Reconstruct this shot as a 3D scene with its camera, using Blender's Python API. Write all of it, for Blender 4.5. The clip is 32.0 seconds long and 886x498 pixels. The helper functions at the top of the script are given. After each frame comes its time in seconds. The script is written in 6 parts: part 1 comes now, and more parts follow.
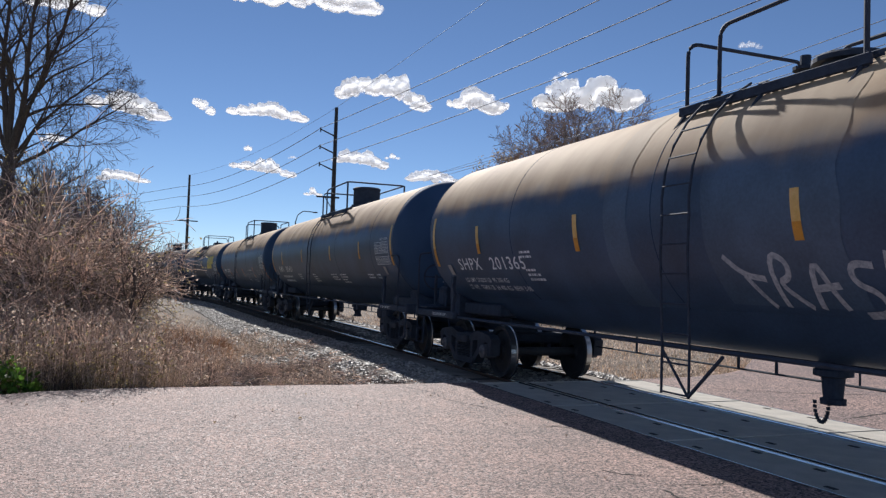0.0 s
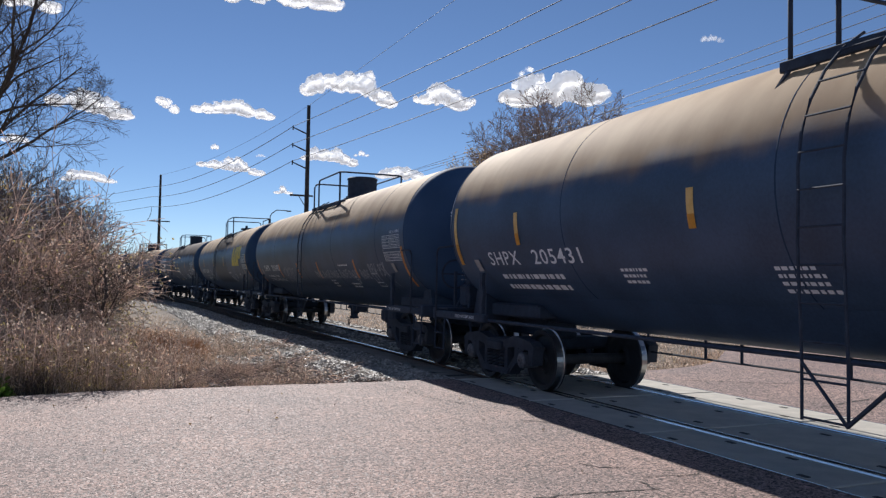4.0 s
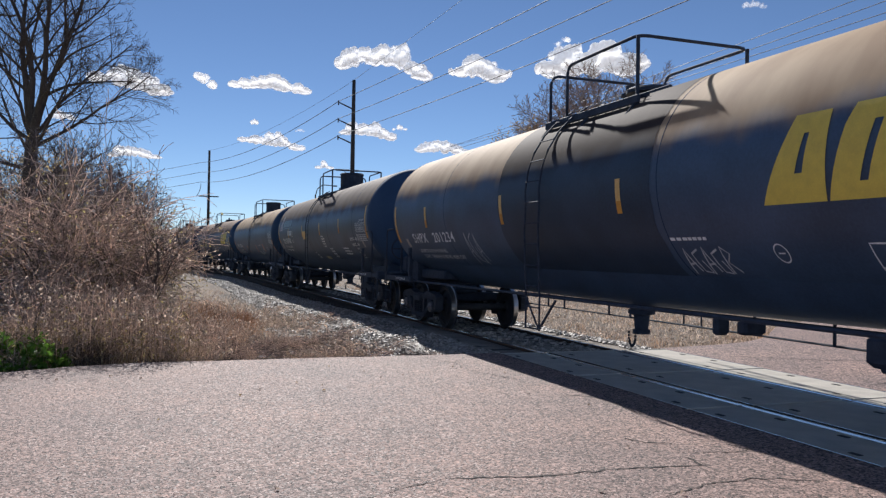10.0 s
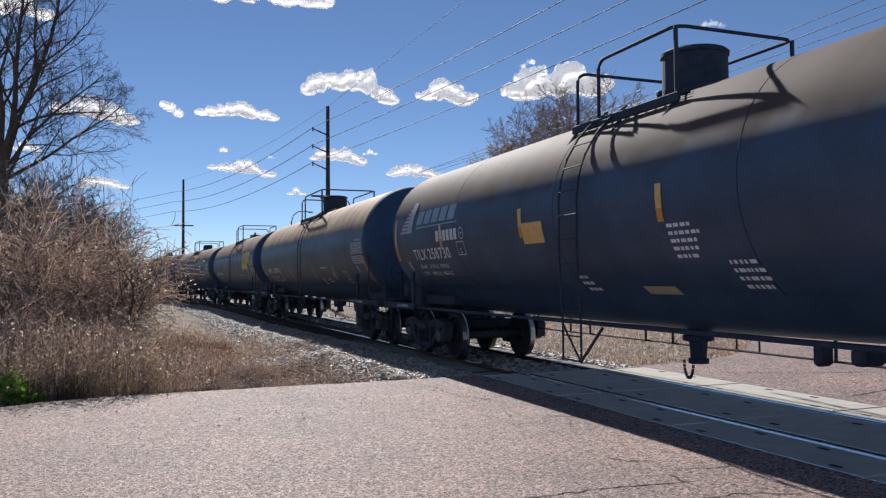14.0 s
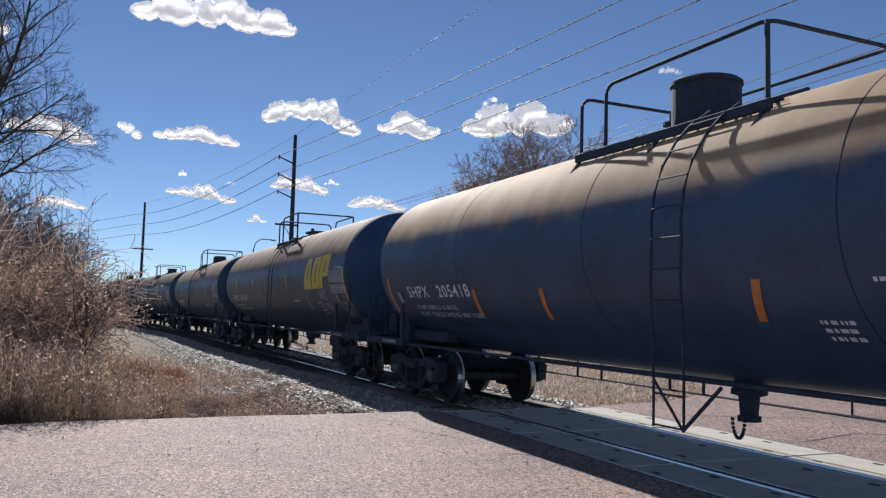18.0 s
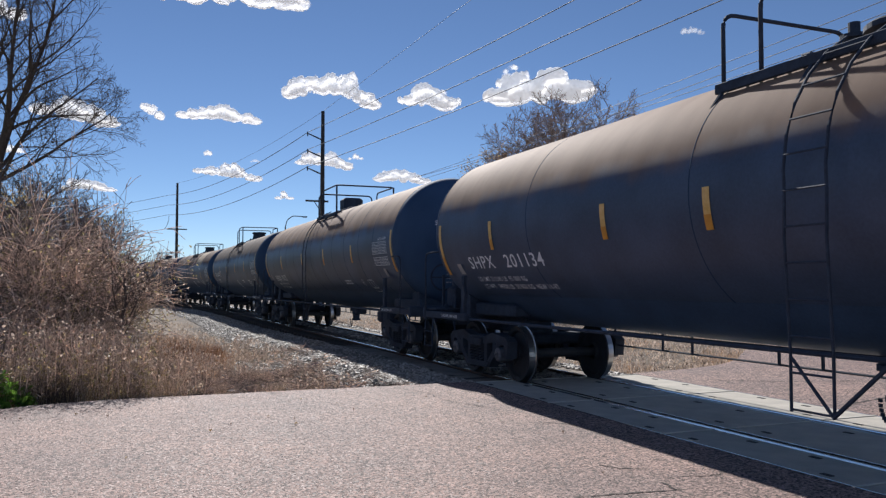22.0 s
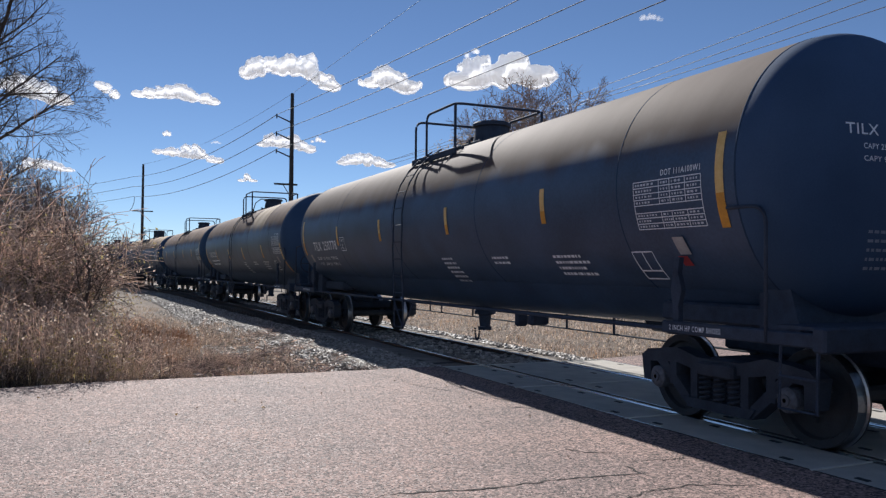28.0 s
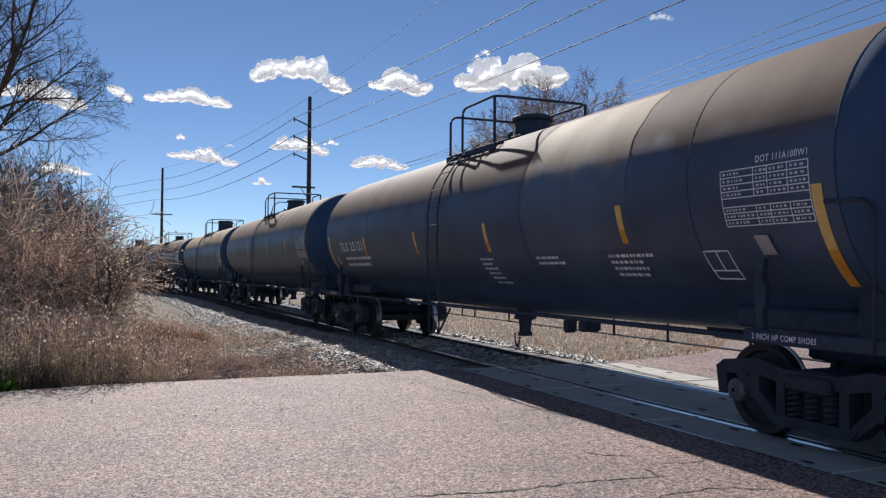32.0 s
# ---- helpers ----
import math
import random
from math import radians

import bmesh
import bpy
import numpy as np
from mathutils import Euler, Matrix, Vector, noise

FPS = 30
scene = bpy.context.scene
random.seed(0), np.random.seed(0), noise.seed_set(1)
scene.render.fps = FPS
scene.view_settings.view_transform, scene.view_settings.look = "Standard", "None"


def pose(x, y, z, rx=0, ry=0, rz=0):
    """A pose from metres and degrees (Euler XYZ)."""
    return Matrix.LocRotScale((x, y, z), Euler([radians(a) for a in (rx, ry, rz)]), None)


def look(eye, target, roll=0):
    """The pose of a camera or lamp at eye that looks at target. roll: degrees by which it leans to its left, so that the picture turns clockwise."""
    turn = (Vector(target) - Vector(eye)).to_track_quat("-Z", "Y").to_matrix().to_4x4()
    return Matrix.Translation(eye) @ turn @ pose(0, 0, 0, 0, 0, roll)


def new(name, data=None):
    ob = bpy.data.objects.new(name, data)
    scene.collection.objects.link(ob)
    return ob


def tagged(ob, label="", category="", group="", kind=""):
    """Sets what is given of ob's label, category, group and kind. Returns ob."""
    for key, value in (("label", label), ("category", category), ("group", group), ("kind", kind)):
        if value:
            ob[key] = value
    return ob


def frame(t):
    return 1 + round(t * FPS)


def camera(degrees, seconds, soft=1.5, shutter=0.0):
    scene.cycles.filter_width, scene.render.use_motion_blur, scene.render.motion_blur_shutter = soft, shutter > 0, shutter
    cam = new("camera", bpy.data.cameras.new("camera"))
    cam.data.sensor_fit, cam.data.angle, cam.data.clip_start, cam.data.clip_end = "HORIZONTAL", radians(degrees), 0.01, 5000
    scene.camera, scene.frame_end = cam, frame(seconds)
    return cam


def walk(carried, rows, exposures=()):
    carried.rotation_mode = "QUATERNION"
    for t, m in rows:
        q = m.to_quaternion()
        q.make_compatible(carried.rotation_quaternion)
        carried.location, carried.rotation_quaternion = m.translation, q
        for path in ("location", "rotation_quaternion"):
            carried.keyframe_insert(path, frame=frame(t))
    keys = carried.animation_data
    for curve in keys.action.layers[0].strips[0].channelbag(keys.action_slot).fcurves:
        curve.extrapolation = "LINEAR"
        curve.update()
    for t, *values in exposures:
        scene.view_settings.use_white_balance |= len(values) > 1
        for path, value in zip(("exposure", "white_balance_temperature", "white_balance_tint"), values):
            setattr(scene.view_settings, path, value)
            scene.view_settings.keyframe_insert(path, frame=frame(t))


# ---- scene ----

# The track runs along y, the road along x; the viewer stands at the origin on the road. Rail tops lie at z = 0.
EYE = 1.61           # height of the eye
TRACK_X = 6.97       # centre line of the track
TANK_R, TANK_Z = 1.418, 2.576
RIM = 8.15           # half length of the tank's cylinder
PITCH = 18.83        # from car to car
CURVE_Y, CURVE_R = 45.0, 267.0   # the track bends to the left beyond here
SUN_EL, SUN_AZ = 32.0, 9.2       # degrees above the horizon, and from +y towards +x

cam = camera(57.8, 32.0, soft=1.3)
# seconds, pitch, roll, yaw
TURNS = (
    (0, 2.49, -1.88, -21.47), (0.5, 2.63, -2.06, -22.14), (1, 2.94, -2.06, -22.78), (1.5, 3.20, -1.97, -23.34),
    (2, 3.28, -1.65, -23.61), (2.5, 3.17, -1.45, -23.64), (3, 2.92, -1.21, -23.52), (3.5, 2.62, -1.07, -23.37),
    (5.5, 1.62, -0.71, -22.68), (6, 1.60, -0.63, -22.21), (6.5, 1.68, -0.34, -21.64), (7, 1.83, -0.14, -21.28),
    (7.5, 1.85, -0.04, -21.18), (8, 1.73, -0.11, -21.31), (8.5, 1.44, -0.44, -21.49), (9, 1.07, -0.76, -21.59),
    (9.5, 0.72, -0.94, -20.80), (10, 0.43, -1.05, -20.01), (10.2, 0.31, -0.93, -19.07), (10.3, 0.30, -0.86, -18.26), (10.4, 0.29, -0.80, -17.12),
    (10.5, 0.24, -0.74, -15.71), (10.6, 0.20, -0.82, -13.99), (10.7, 0.29, -0.89, -12.44), (10.8, 0.65, -0.97, -13.73), (10.9, 0.94, -1.04, -16.24),
    (11, 1.28, -1.12, -18.87), (11.1, 1.51, -0.96, -21.13), (11.2, 1.79, -0.81, -22.64), (11.3, 1.85, -0.65, -23.59), (11.5, 1.88, -0.34, -24.10), (12, 1.08, -1.05, -22.78), (12.5, 0.71, -0.55, -21.24),
    (13, 1.12, 0.22, -20.91), (13.5, 1.64, 0.22, -21.26), (14, 2.10, 0.42, -21.59), (14.5, 2.64, 0.41, -21.98),
    (16.5, 4.23, -0.70, -22.91), (17, 4.38, -1.15, -23.13), (17.5, 4.54, -1.61, -23.62), (18, 4.54, -1.53, -24.34),
    (18.5, 4.54, -2.14, -25.50), (19, 4.12, -2.14, -26.36), (19.5, 3.61, -1.77, -26.60), (20, 3.19, -1.31, -25.92),
    (20.5, 2.95, -0.75, -24.64), (21, 2.77, -0.19, -23.44), (21.5, 2.63, 0.01, -22.53), (22, 2.52, -0.05, -22.04),
    (22.5, 2.42, -0.32, -21.72), (23, 2.38, -0.76, -21.58), (23.5, 2.29, -0.97, -21.59), (24, 2.18, -0.93, -21.82),
    (24.5, 2.05, -0.86, -22.34), (26.5, 1.58, -0.88, -23.78), (27, 1.53, -0.92, -23.98), (27.5, 1.51, -0.78, -24.11),
    (28, 1.46, -0.51, -24.24), (28.5, 1.39, -0.34, -24.30), (29, 1.25, -0.31, -24.23), (29.5, 1.15, -0.49, -24.03),
    (30, 1.09, -0.53, -23.73), (30.5, 1.11, -0.55, -23.48), (31, 1.27, -0.49, -23.19), (31.5, 1.44, -0.33, -23.03),
    (32, 1.61, -0.41, -23.01),
)
walk(cam, [(t, pose(0, 0, EYE, 90 + p, r, w)) for t, p, r, w in TURNS], exposures=((0.0, 0.63, 5980, 12), (32.0, 0.63, 5980, 12)))


def travel(t):
    """How far along the track the train stands at t seconds (0 at 16 s); it slows a little."""
    u = t / 16 - 1
    return -81.6963 * u + 1.7358 * u ** 2 + 0.1144 * u ** 3 - 0.1374 * u ** 4


def track_x(y):
    return TRACK_X - (max(0.0, y - CURVE_Y) ** 2) / (2 * CURVE_R)


# ---- sky and sun ----
world = bpy.data.worlds.new("world")
scene.world = world
world.use_nodes = True
wn = world.node_tree
sky = wn.nodes.new("ShaderNodeTexSky")
sky.sky_type = 'NISHITA'
sky.sun_disc = False
sky.sun_elevation, sky.sun_rotation = radians(SUN_EL), radians(SUN_AZ)
sky.altitude = 1800
sky.air_density, sky.dust_density, sky.ozone_density = 0.8, 0.0, 2.6
wn.links.new(sky.outputs[0], wn.nodes["Background"].inputs[0])
wn.nodes["Background"].inputs[1].default_value = 0.052
sun = new("sun", bpy.data.lights.new("sun", 'SUN'))
sun.data.energy, sun.data.angle, sun.data.color = 4.2, radians(0.53), (1.0, 0.93, 0.82)
sun_dir = Vector((math.sin(radians(SUN_AZ)) * math.cos(radians(SUN_EL)), math.cos(radians(SUN_AZ)) * math.cos(radians(SUN_EL)), math.sin(radians(SUN_EL))))
sun.matrix_world = look(sun_dir * 50, (0, 0, 0))


# ---- materials ----
def mat(name, a, b=None, rough=0.7, metal=0.0, scale=6.0, fine=60.0, bump=0.2, bump_dist=0.01, spec=0.5, emit=0.0, island=0.0, translucent=0.0):
    """A surface of colour a, mottled with b by coarse and fine noise, with a fine relief."""
    m = bpy.data.materials.new(name)
    m.use_nodes = True
    n, l = m.node_tree.nodes, m.node_tree.links
    p = n["Principled BSDF"]
    p.inputs["Roughness"].default_value, p.inputs["Metallic"].default_value = rough, metal
    p.inputs["Specular IOR Level"].default_value = spec
    b = b or tuple(c * 0.7 for c in a)
    co = n.new("ShaderNodeTexCoord")
    n1, n2 = n.new("ShaderNodeTexNoise"), n.new("ShaderNodeTexNoise")
    n1.inputs["Scale"].default_value, n2.inputs["Scale"].default_value = scale, fine
    n1.inputs["Detail"].default_value, n2.inputs["Detail"].default_value = 6, 4
    for k in (n1, n2):
        l.new(co.outputs["Object"], k.inputs["Vector"])
    mix = n.new("ShaderNodeMath")
    mix.operation = 'MULTIPLY_ADD'
    l.new(n1.outputs[0], mix.inputs[0])
    mix.inputs[1].default_value = 0.65
    half = n.new("ShaderNodeMath")
    half.operation = 'MULTIPLY'
    l.new(n2.outputs[0], half.inputs[0])
    half.inputs[1].default_value = 0.35
    l.new(half.outputs[0], mix.inputs[2])
    ramp = n.new("ShaderNodeValToRGB")
    ramp.color_ramp.elements[0].position, ramp.color_ramp.elements[1].position = 0.36, 0.64
    ramp.color_ramp.elements[0].color, ramp.color_ramp.elements[1].color = (*b, 1), (*a, 1)
    l.new(mix.outputs[0], ramp.inputs[0])
    out = ramp.outputs[0]
    if island:
        geo = n.new("ShaderNodeNewGeometry")
        hsv = n.new("ShaderNodeHueSaturation")
        mr = n.new("ShaderNodeMapRange")
        mr.inputs["To Min"].default_value, mr.inputs["To Max"].default_value = 1 - island, 1 + island
        l.new(geo.outputs["Random Per Island"], mr.inputs[0])
        l.new(mr.outputs[0], hsv.inputs["Value"])
        l.new(out, hsv.inputs["Color"])
        out = hsv.outputs[0]
    l.new(out, p.inputs["Base Color"])
    if bump:
        bp = n.new("ShaderNodeBump")
        bp.inputs["Strength"].default_value, bp.inputs["Distance"].default_value = bump, bump_dist
        l.new(n2.outputs[0], bp.inputs["Height"])
        l.new(bp.outputs[0], p.inputs["Normal"])
    if translucent:
        tr = n.new("ShaderNodeBsdfTranslucent")
        ms = n.new("ShaderNodeMixShader")
        ms.inputs[0].default_value = translucent
        l.new(out, tr.inputs[0])
        l.new(p.outputs[0], ms.inputs[1])
        l.new(tr.outputs[0], ms.inputs[2])
        l.new(ms.outputs[0], n["Material Output"].inputs[0])
    if emit:
        p.inputs["Emission Color"].default_value, p.inputs["Emission Strength"].default_value = (*a, 1), emit
    return m


def tank_paint(name, black, lit_crown, lit_crown_amount, gloss=0.38, sheen_dust=0.25):
    """Tank paint with a dusty crown, streaks running down; its edge follows the sun's terminator, so lit top and shaded
    flank are put into the colour.
    """
    m = mat(name, black, tuple(c * 0.6 for c in black), rough=0.5, scale=1.1, fine=30, bump=0.03, bump_dist=0.004, spec=0.5)
    n, l = m.node_tree.nodes, m.node_tree.links
    p = n["Principled BSDF"]
    co = n.new("ShaderNodeTexCoord")
    sep = n.new("ShaderNodeSeparateXYZ")
    l.new(co.outputs["Object"], sep.inputs[0])
    streak = n.new("ShaderNodeTexNoise")
    mp = n.new("ShaderNodeMapping")
    mp.inputs["Scale"].default_value = (0.5, 1.1, 0.5)
    l.new(co.outputs["Object"], mp.inputs[0])
    l.new(mp.outputs[0], streak.inputs["Vector"])
    streak.inputs["Scale"].default_value, streak.inputs["Detail"].default_value = 1.6, 7
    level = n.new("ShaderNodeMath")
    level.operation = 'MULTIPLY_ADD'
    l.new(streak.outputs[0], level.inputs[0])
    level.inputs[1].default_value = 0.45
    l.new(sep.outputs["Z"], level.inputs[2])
    # crown colour begins near where sunlight ends on the flank, painting the terminator in
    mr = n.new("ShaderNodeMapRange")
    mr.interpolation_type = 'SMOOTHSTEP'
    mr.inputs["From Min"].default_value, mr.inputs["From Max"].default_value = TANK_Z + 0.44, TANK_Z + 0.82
    mr.inputs["To Max"].default_value = lit_crown_amount
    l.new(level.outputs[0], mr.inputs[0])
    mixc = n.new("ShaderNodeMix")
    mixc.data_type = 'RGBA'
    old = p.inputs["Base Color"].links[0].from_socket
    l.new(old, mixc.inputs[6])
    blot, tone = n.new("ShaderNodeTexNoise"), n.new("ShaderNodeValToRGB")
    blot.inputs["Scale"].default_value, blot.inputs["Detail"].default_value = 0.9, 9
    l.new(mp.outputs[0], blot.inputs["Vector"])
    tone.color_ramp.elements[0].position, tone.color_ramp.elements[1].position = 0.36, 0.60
    tone.color_ramp.elements[0].color, tone.color_ramp.elements[1].color = (lit_crown[0] * 0.62, lit_crown[1] * 0.55, lit_crown[2] * 0.50, 1), (*lit_crown, 1)
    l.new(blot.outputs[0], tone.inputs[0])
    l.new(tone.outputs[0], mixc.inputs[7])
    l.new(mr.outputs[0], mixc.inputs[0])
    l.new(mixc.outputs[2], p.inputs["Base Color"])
    rr = n.new("ShaderNodeMapRange")
    rr.inputs["To Min"].default_value, rr.inputs["To Max"].default_value = 0.46, 0.8
    l.new(mr.outputs[0], rr.inputs[0])
    l.new(rr.outputs[0], p.inputs["Roughness"])
    sheen = n.new("ShaderNodeMapRange")
    sheen.inputs["To Min"].default_value, sheen.inputs["To Max"].default_value = gloss, sheen_dust
    l.new(mr.outputs[0], sheen.inputs[0])
    l.new(sheen.outputs[0], p.inputs["Specular IOR Level"])
    p.inputs["Specular Tint"].default_value = (1.0, 0.86, 0.68, 1)
    return m


# first colour: flank, blued as in shade; second: dusty crown toned as sunlit
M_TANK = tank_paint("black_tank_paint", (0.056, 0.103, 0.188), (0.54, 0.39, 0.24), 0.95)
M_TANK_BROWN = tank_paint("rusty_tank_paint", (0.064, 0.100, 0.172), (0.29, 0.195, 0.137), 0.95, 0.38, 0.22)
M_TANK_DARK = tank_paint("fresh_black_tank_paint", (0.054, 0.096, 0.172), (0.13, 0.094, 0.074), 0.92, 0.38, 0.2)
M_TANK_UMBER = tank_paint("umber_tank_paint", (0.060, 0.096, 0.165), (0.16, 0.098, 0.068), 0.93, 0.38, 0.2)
M_HEAD = mat("black_head_paint", (0.054, 0.096, 0.175), (0.042, 0.076, 0.140), rough=0.75, scale=1.5, bump=0.03, spec=0.12)
M_STEEL = mat("blackened_steel", (0.048, 0.066, 0.10), (0.030, 0.040, 0.062), rough=0.75, scale=8, spec=0.25)
M_TRUCK = mat("dusty_cast_steel", (0.050, 0.060, 0.080), (0.030, 0.036, 0.048), rough=0.85, scale=5, spec=0.2)
M_WHEEL = mat("worn_wheel_steel", (0.040, 0.042, 0.048), (0.022, 0.023, 0.026), rough=0.7, metal=0.1, scale=6)
M_TREAD = mat("polished_tread", (0.5, 0.5, 0.5), rough=0.28, metal=1.0, bump=0.02)
M_CAP = mat("grey_bearing_cap", (0.12, 0.13, 0.15), (0.06, 0.06, 0.07), rough=0.6, scale=20)
M_PAD = mat("pale_placard_board", (0.42, 0.40, 0.39), (0.30, 0.285, 0.28), rough=0.7, scale=9, bump=0)
M_SEAM = mat("weld_seam", (0.040, 0.068, 0.118), (0.028, 0.048, 0.085), rough=0.9, spec=0.05)
M_YELLOW = mat("reflective_yellow", (0.80, 0.55, 0.20), (0.68, 0.42, 0.10), rough=0.5, scale=12, bump=0)
M_AMBER = mat("reflective_amber", (0.72, 0.33, 0.03), (0.55, 0.25, 0.03), rough=0.5, scale=12, bump=0)
M_ORANGE = mat("reflective_orange", (0.75, 0.27, 0.05), (0.5, 0.2, 0.05), rough=0.5, scale=12, bump=0)
M_WHITE = mat("white_stencil_paint", (0.86, 0.90, 0.94), (0.68, 0.72, 0.76), rough=0.7, scale=25, bump=0)
M_LOGO = mat("yellow_emblem_paint", (0.80, 0.62, 0.10), (0.68, 0.52, 0.09), rough=0.6, scale=8, bump=0)
M_PINK = mat("pale_pink_emblem_paint", (0.62, 0.50, 0.56), (0.5, 0.4, 0.46), rough=0.6, bump=0)
M_SILVER = mat("pale_grey_emblem_paint", (0.55, 0.56, 0.60), (0.42, 0.43, 0.47), rough=0.6, bump=0)
M_BLUE = mat("pale_blue_emblem_paint", (0.35, 0.5, 0.6), rough=0.6, bump=0)
M_TAG = mat("sprayed_white_paint", (0.66, 0.71, 0.76), (0.44, 0.48, 0.53), rough=0.8, scale=15, bump=0)
M_SPRAY = mat("chalky_sprayed_paint", (0.50, 0.53, 0.57), (0.24, 0.27, 0.32), rough=0.85, scale=22, fine=90, bump=0)
M_PATCH_INK = mat("faded_grey_stencil", (0.30, 0.34, 0.40), (0.2, 0.23, 0.28), rough=0.8, scale=12, bump=0)
M_FADED = mat("faded_yellow_paper", (0.55, 0.48, 0.24), (0.42, 0.40, 0.33), rough=0.8, scale=5, bump=0)
M_RED = mat("red_placard", (0.5, 0.04, 0.05), rough=0.5, bump=0)
M_STAIN = tank_paint("brown_stained_paint", (0.034, 0.060, 0.105), (0.075, 0.054, 0.042), 0.9, 0.3, 0.08)
M_SCUFF = tank_paint("pale_scuffed_paint", (0.085, 0.140, 0.225), (0.50, 0.38, 0.25), 0.95)
M_PATCH = tank_paint("grey_repaint", (0.080, 0.120, 0.185), (0.56, 0.46, 0.33), 0.95)
M_RAIL = mat("polished_rail_head", (0.62, 0.63, 0.65), (0.4, 0.4, 0.42), rough=0.22, metal=1.0, bump=0.03)
M_RUST = mat("rusty_rail_side", (0.10, 0.055, 0.035), (0.05, 0.03, 0.022), rough=0.85, scale=15)
M_TIE = mat("creosoted_wood", (0.06, 0.045, 0.035), (0.03, 0.024, 0.02), rough=0.9, scale=9)
M_ASPHALT = mat("worn_pink_asphalt", (0.275, 0.177, 0.145), (0.165, 0.115, 0.103), rough=0.85, scale=0.7, fine=95, bump=0.9, bump_dist=0.012)
def chippings(m, cell, lo, hi):
    """Sets single stone chips of lighter and darker colour into a paved surface."""
    n, l = m.node_tree.nodes, m.node_tree.links
    p = n["Principled BSDF"]
    co, vo = n.new("ShaderNodeTexCoord"), n.new("ShaderNodeTexVoronoi")
    vo.inputs["Scale"].default_value = cell
    l.new(co.outputs["Object"], vo.inputs["Vector"])
    bw = n.new("ShaderNodeSeparateColor")
    l.new(vo.outputs["Color"], bw.inputs[0])
    mr = n.new("ShaderNodeMapRange")
    mr.inputs["To Min"].default_value, mr.inputs["To Max"].default_value = lo, hi
    l.new(bw.outputs[0], mr.inputs[0])
    hs = n.new("ShaderNodeHueSaturation")
    l.new(p.inputs["Base Color"].links[0].from_socket, hs.inputs["Color"])
    l.new(mr.outputs[0], hs.inputs["Value"])
    l.new(hs.outputs[0], p.inputs["Base Color"])
    bp = n.new("ShaderNodeBump")
    bp.inputs["Strength"].default_value, bp.inputs["Distance"].default_value = 0.8, 0.006
    l.new(bw.outputs[1], bp.inputs["Height"])
    l.new(bp.outputs[0], p.inputs["Normal"])
    return m


chippings(M_ASPHALT, 48.0, 0.05, 2.0)
chippings(M_ASPHALT, 24.0, 0.72, 1.28)
M_CHIP = mat("stone_chip", (0.32, 0.213, 0.18), (0.205, 0.142, 0.125), rough=0.7, scale=0.9, fine=40, island=0.9, bump=0)
M_CRACK = mat("crack_filling", (0.035, 0.03, 0.027), rough=0.95)
M_CONCRETE = mat("crossing_concrete", (0.54, 0.50, 0.43), (0.38, 0.355, 0.31), rough=0.85, scale=3, fine=60)
M_JOINT = mat("pale_panel_joint", (0.66, 0.62, 0.55), (0.5, 0.47, 0.42), rough=0.85, scale=8)
M_POCKET = mat("lifting_pocket", (0.03, 0.03, 0.03), rough=0.9)
M_STONE = mat("ballast_stone", (0.47, 0.415, 0.35), (0.20, 0.175, 0.15), rough=0.6, scale=14, island=0.55)
M_BED = mat("ballast_dirt", (0.30, 0.26, 0.22), (0.17, 0.145, 0.12), rough=0.95, scale=2, fine=30, bump=0.8, bump_dist=0.03)
M_SOIL = mat("dry_meadow_soil", (0.20, 0.145, 0.10), (0.09, 0.07, 0.05), rough=0.95, scale=1.3, fine=14, bump=0.8, bump_dist=0.05)
M_LAWN = mat("mown_lawn", (0.27, 0.29, 0.07), (0.17, 0.20, 0.055), spec=0.05, rough=1.0, scale=0.5, fine=25, bump=0.6, bump_dist=0.03)
M_STRAW = mat("dry_grass", (0.50, 0.40, 0.25), (0.33, 0.25, 0.15), rough=0.85, island=0.45, translucent=0.45, bump=0)
M_RUSSET = mat("russet_grass", (0.54, 0.325, 0.185), (0.34, 0.21, 0.125), rough=0.85, island=0.4, translucent=0.45, bump=0)
M_WEED = mat("dead_weed", (0.58, 0.462, 0.375), (0.29, 0.23, 0.19), rough=0.7, island=0.7, translucent=0.5, bump=0)
M_TWIG = mat("grey_twig", (0.74, 0.62, 0.535), (0.38, 0.305, 0.262), rough=0.85, scale=10, island=0.85, bump=0, translucent=0.4)
M_CANE = mat("pale_cane_bark", (0.66, 0.57, 0.51), (0.36, 0.295, 0.26), rough=0.7, scale=10, island=0.5, bump=0)
M_BRUSH = mat("dark_dead_brush", (0.24, 0.18, 0.175), (0.12, 0.088, 0.09), rough=0.7, scale=10, island=0.6, bump=0)
M_WOODS = mat("bare_wood_haze", (0.44, 0.335, 0.265), (0.27, 0.20, 0.16), rough=0.95, spec=0.05, island=0.4, bump=0)
M_BARK = mat("tree_bark", (0.13, 0.10, 0.085), (0.07, 0.054, 0.047), rough=0.9, scale=5, fine=40, bump=0.7, bump_dist=0.02)
M_LEAF = mat("olive_leaf", (0.46, 0.38, 0.17), (0.28, 0.23, 0.10), rough=0.5, island=0.6, translucent=0.55, bump=0)
M_GOLD = mat("golden_leaf", (0.52, 0.38, 0.19), (0.36, 0.26, 0.13), rough=0.7, island=0.4, translucent=0.6, bump=0)
M_GREEN = mat("fresh_green_leaf", (0.20, 0.36, 0.05), (0.11, 0.22, 0.04), rough=0.55, island=0.35, translucent=0.5, bump=0)
M_POLE = mat("weathered_pole", (0.085, 0.07, 0.06), (0.045, 0.038, 0.034), rough=0.9, scale=4)
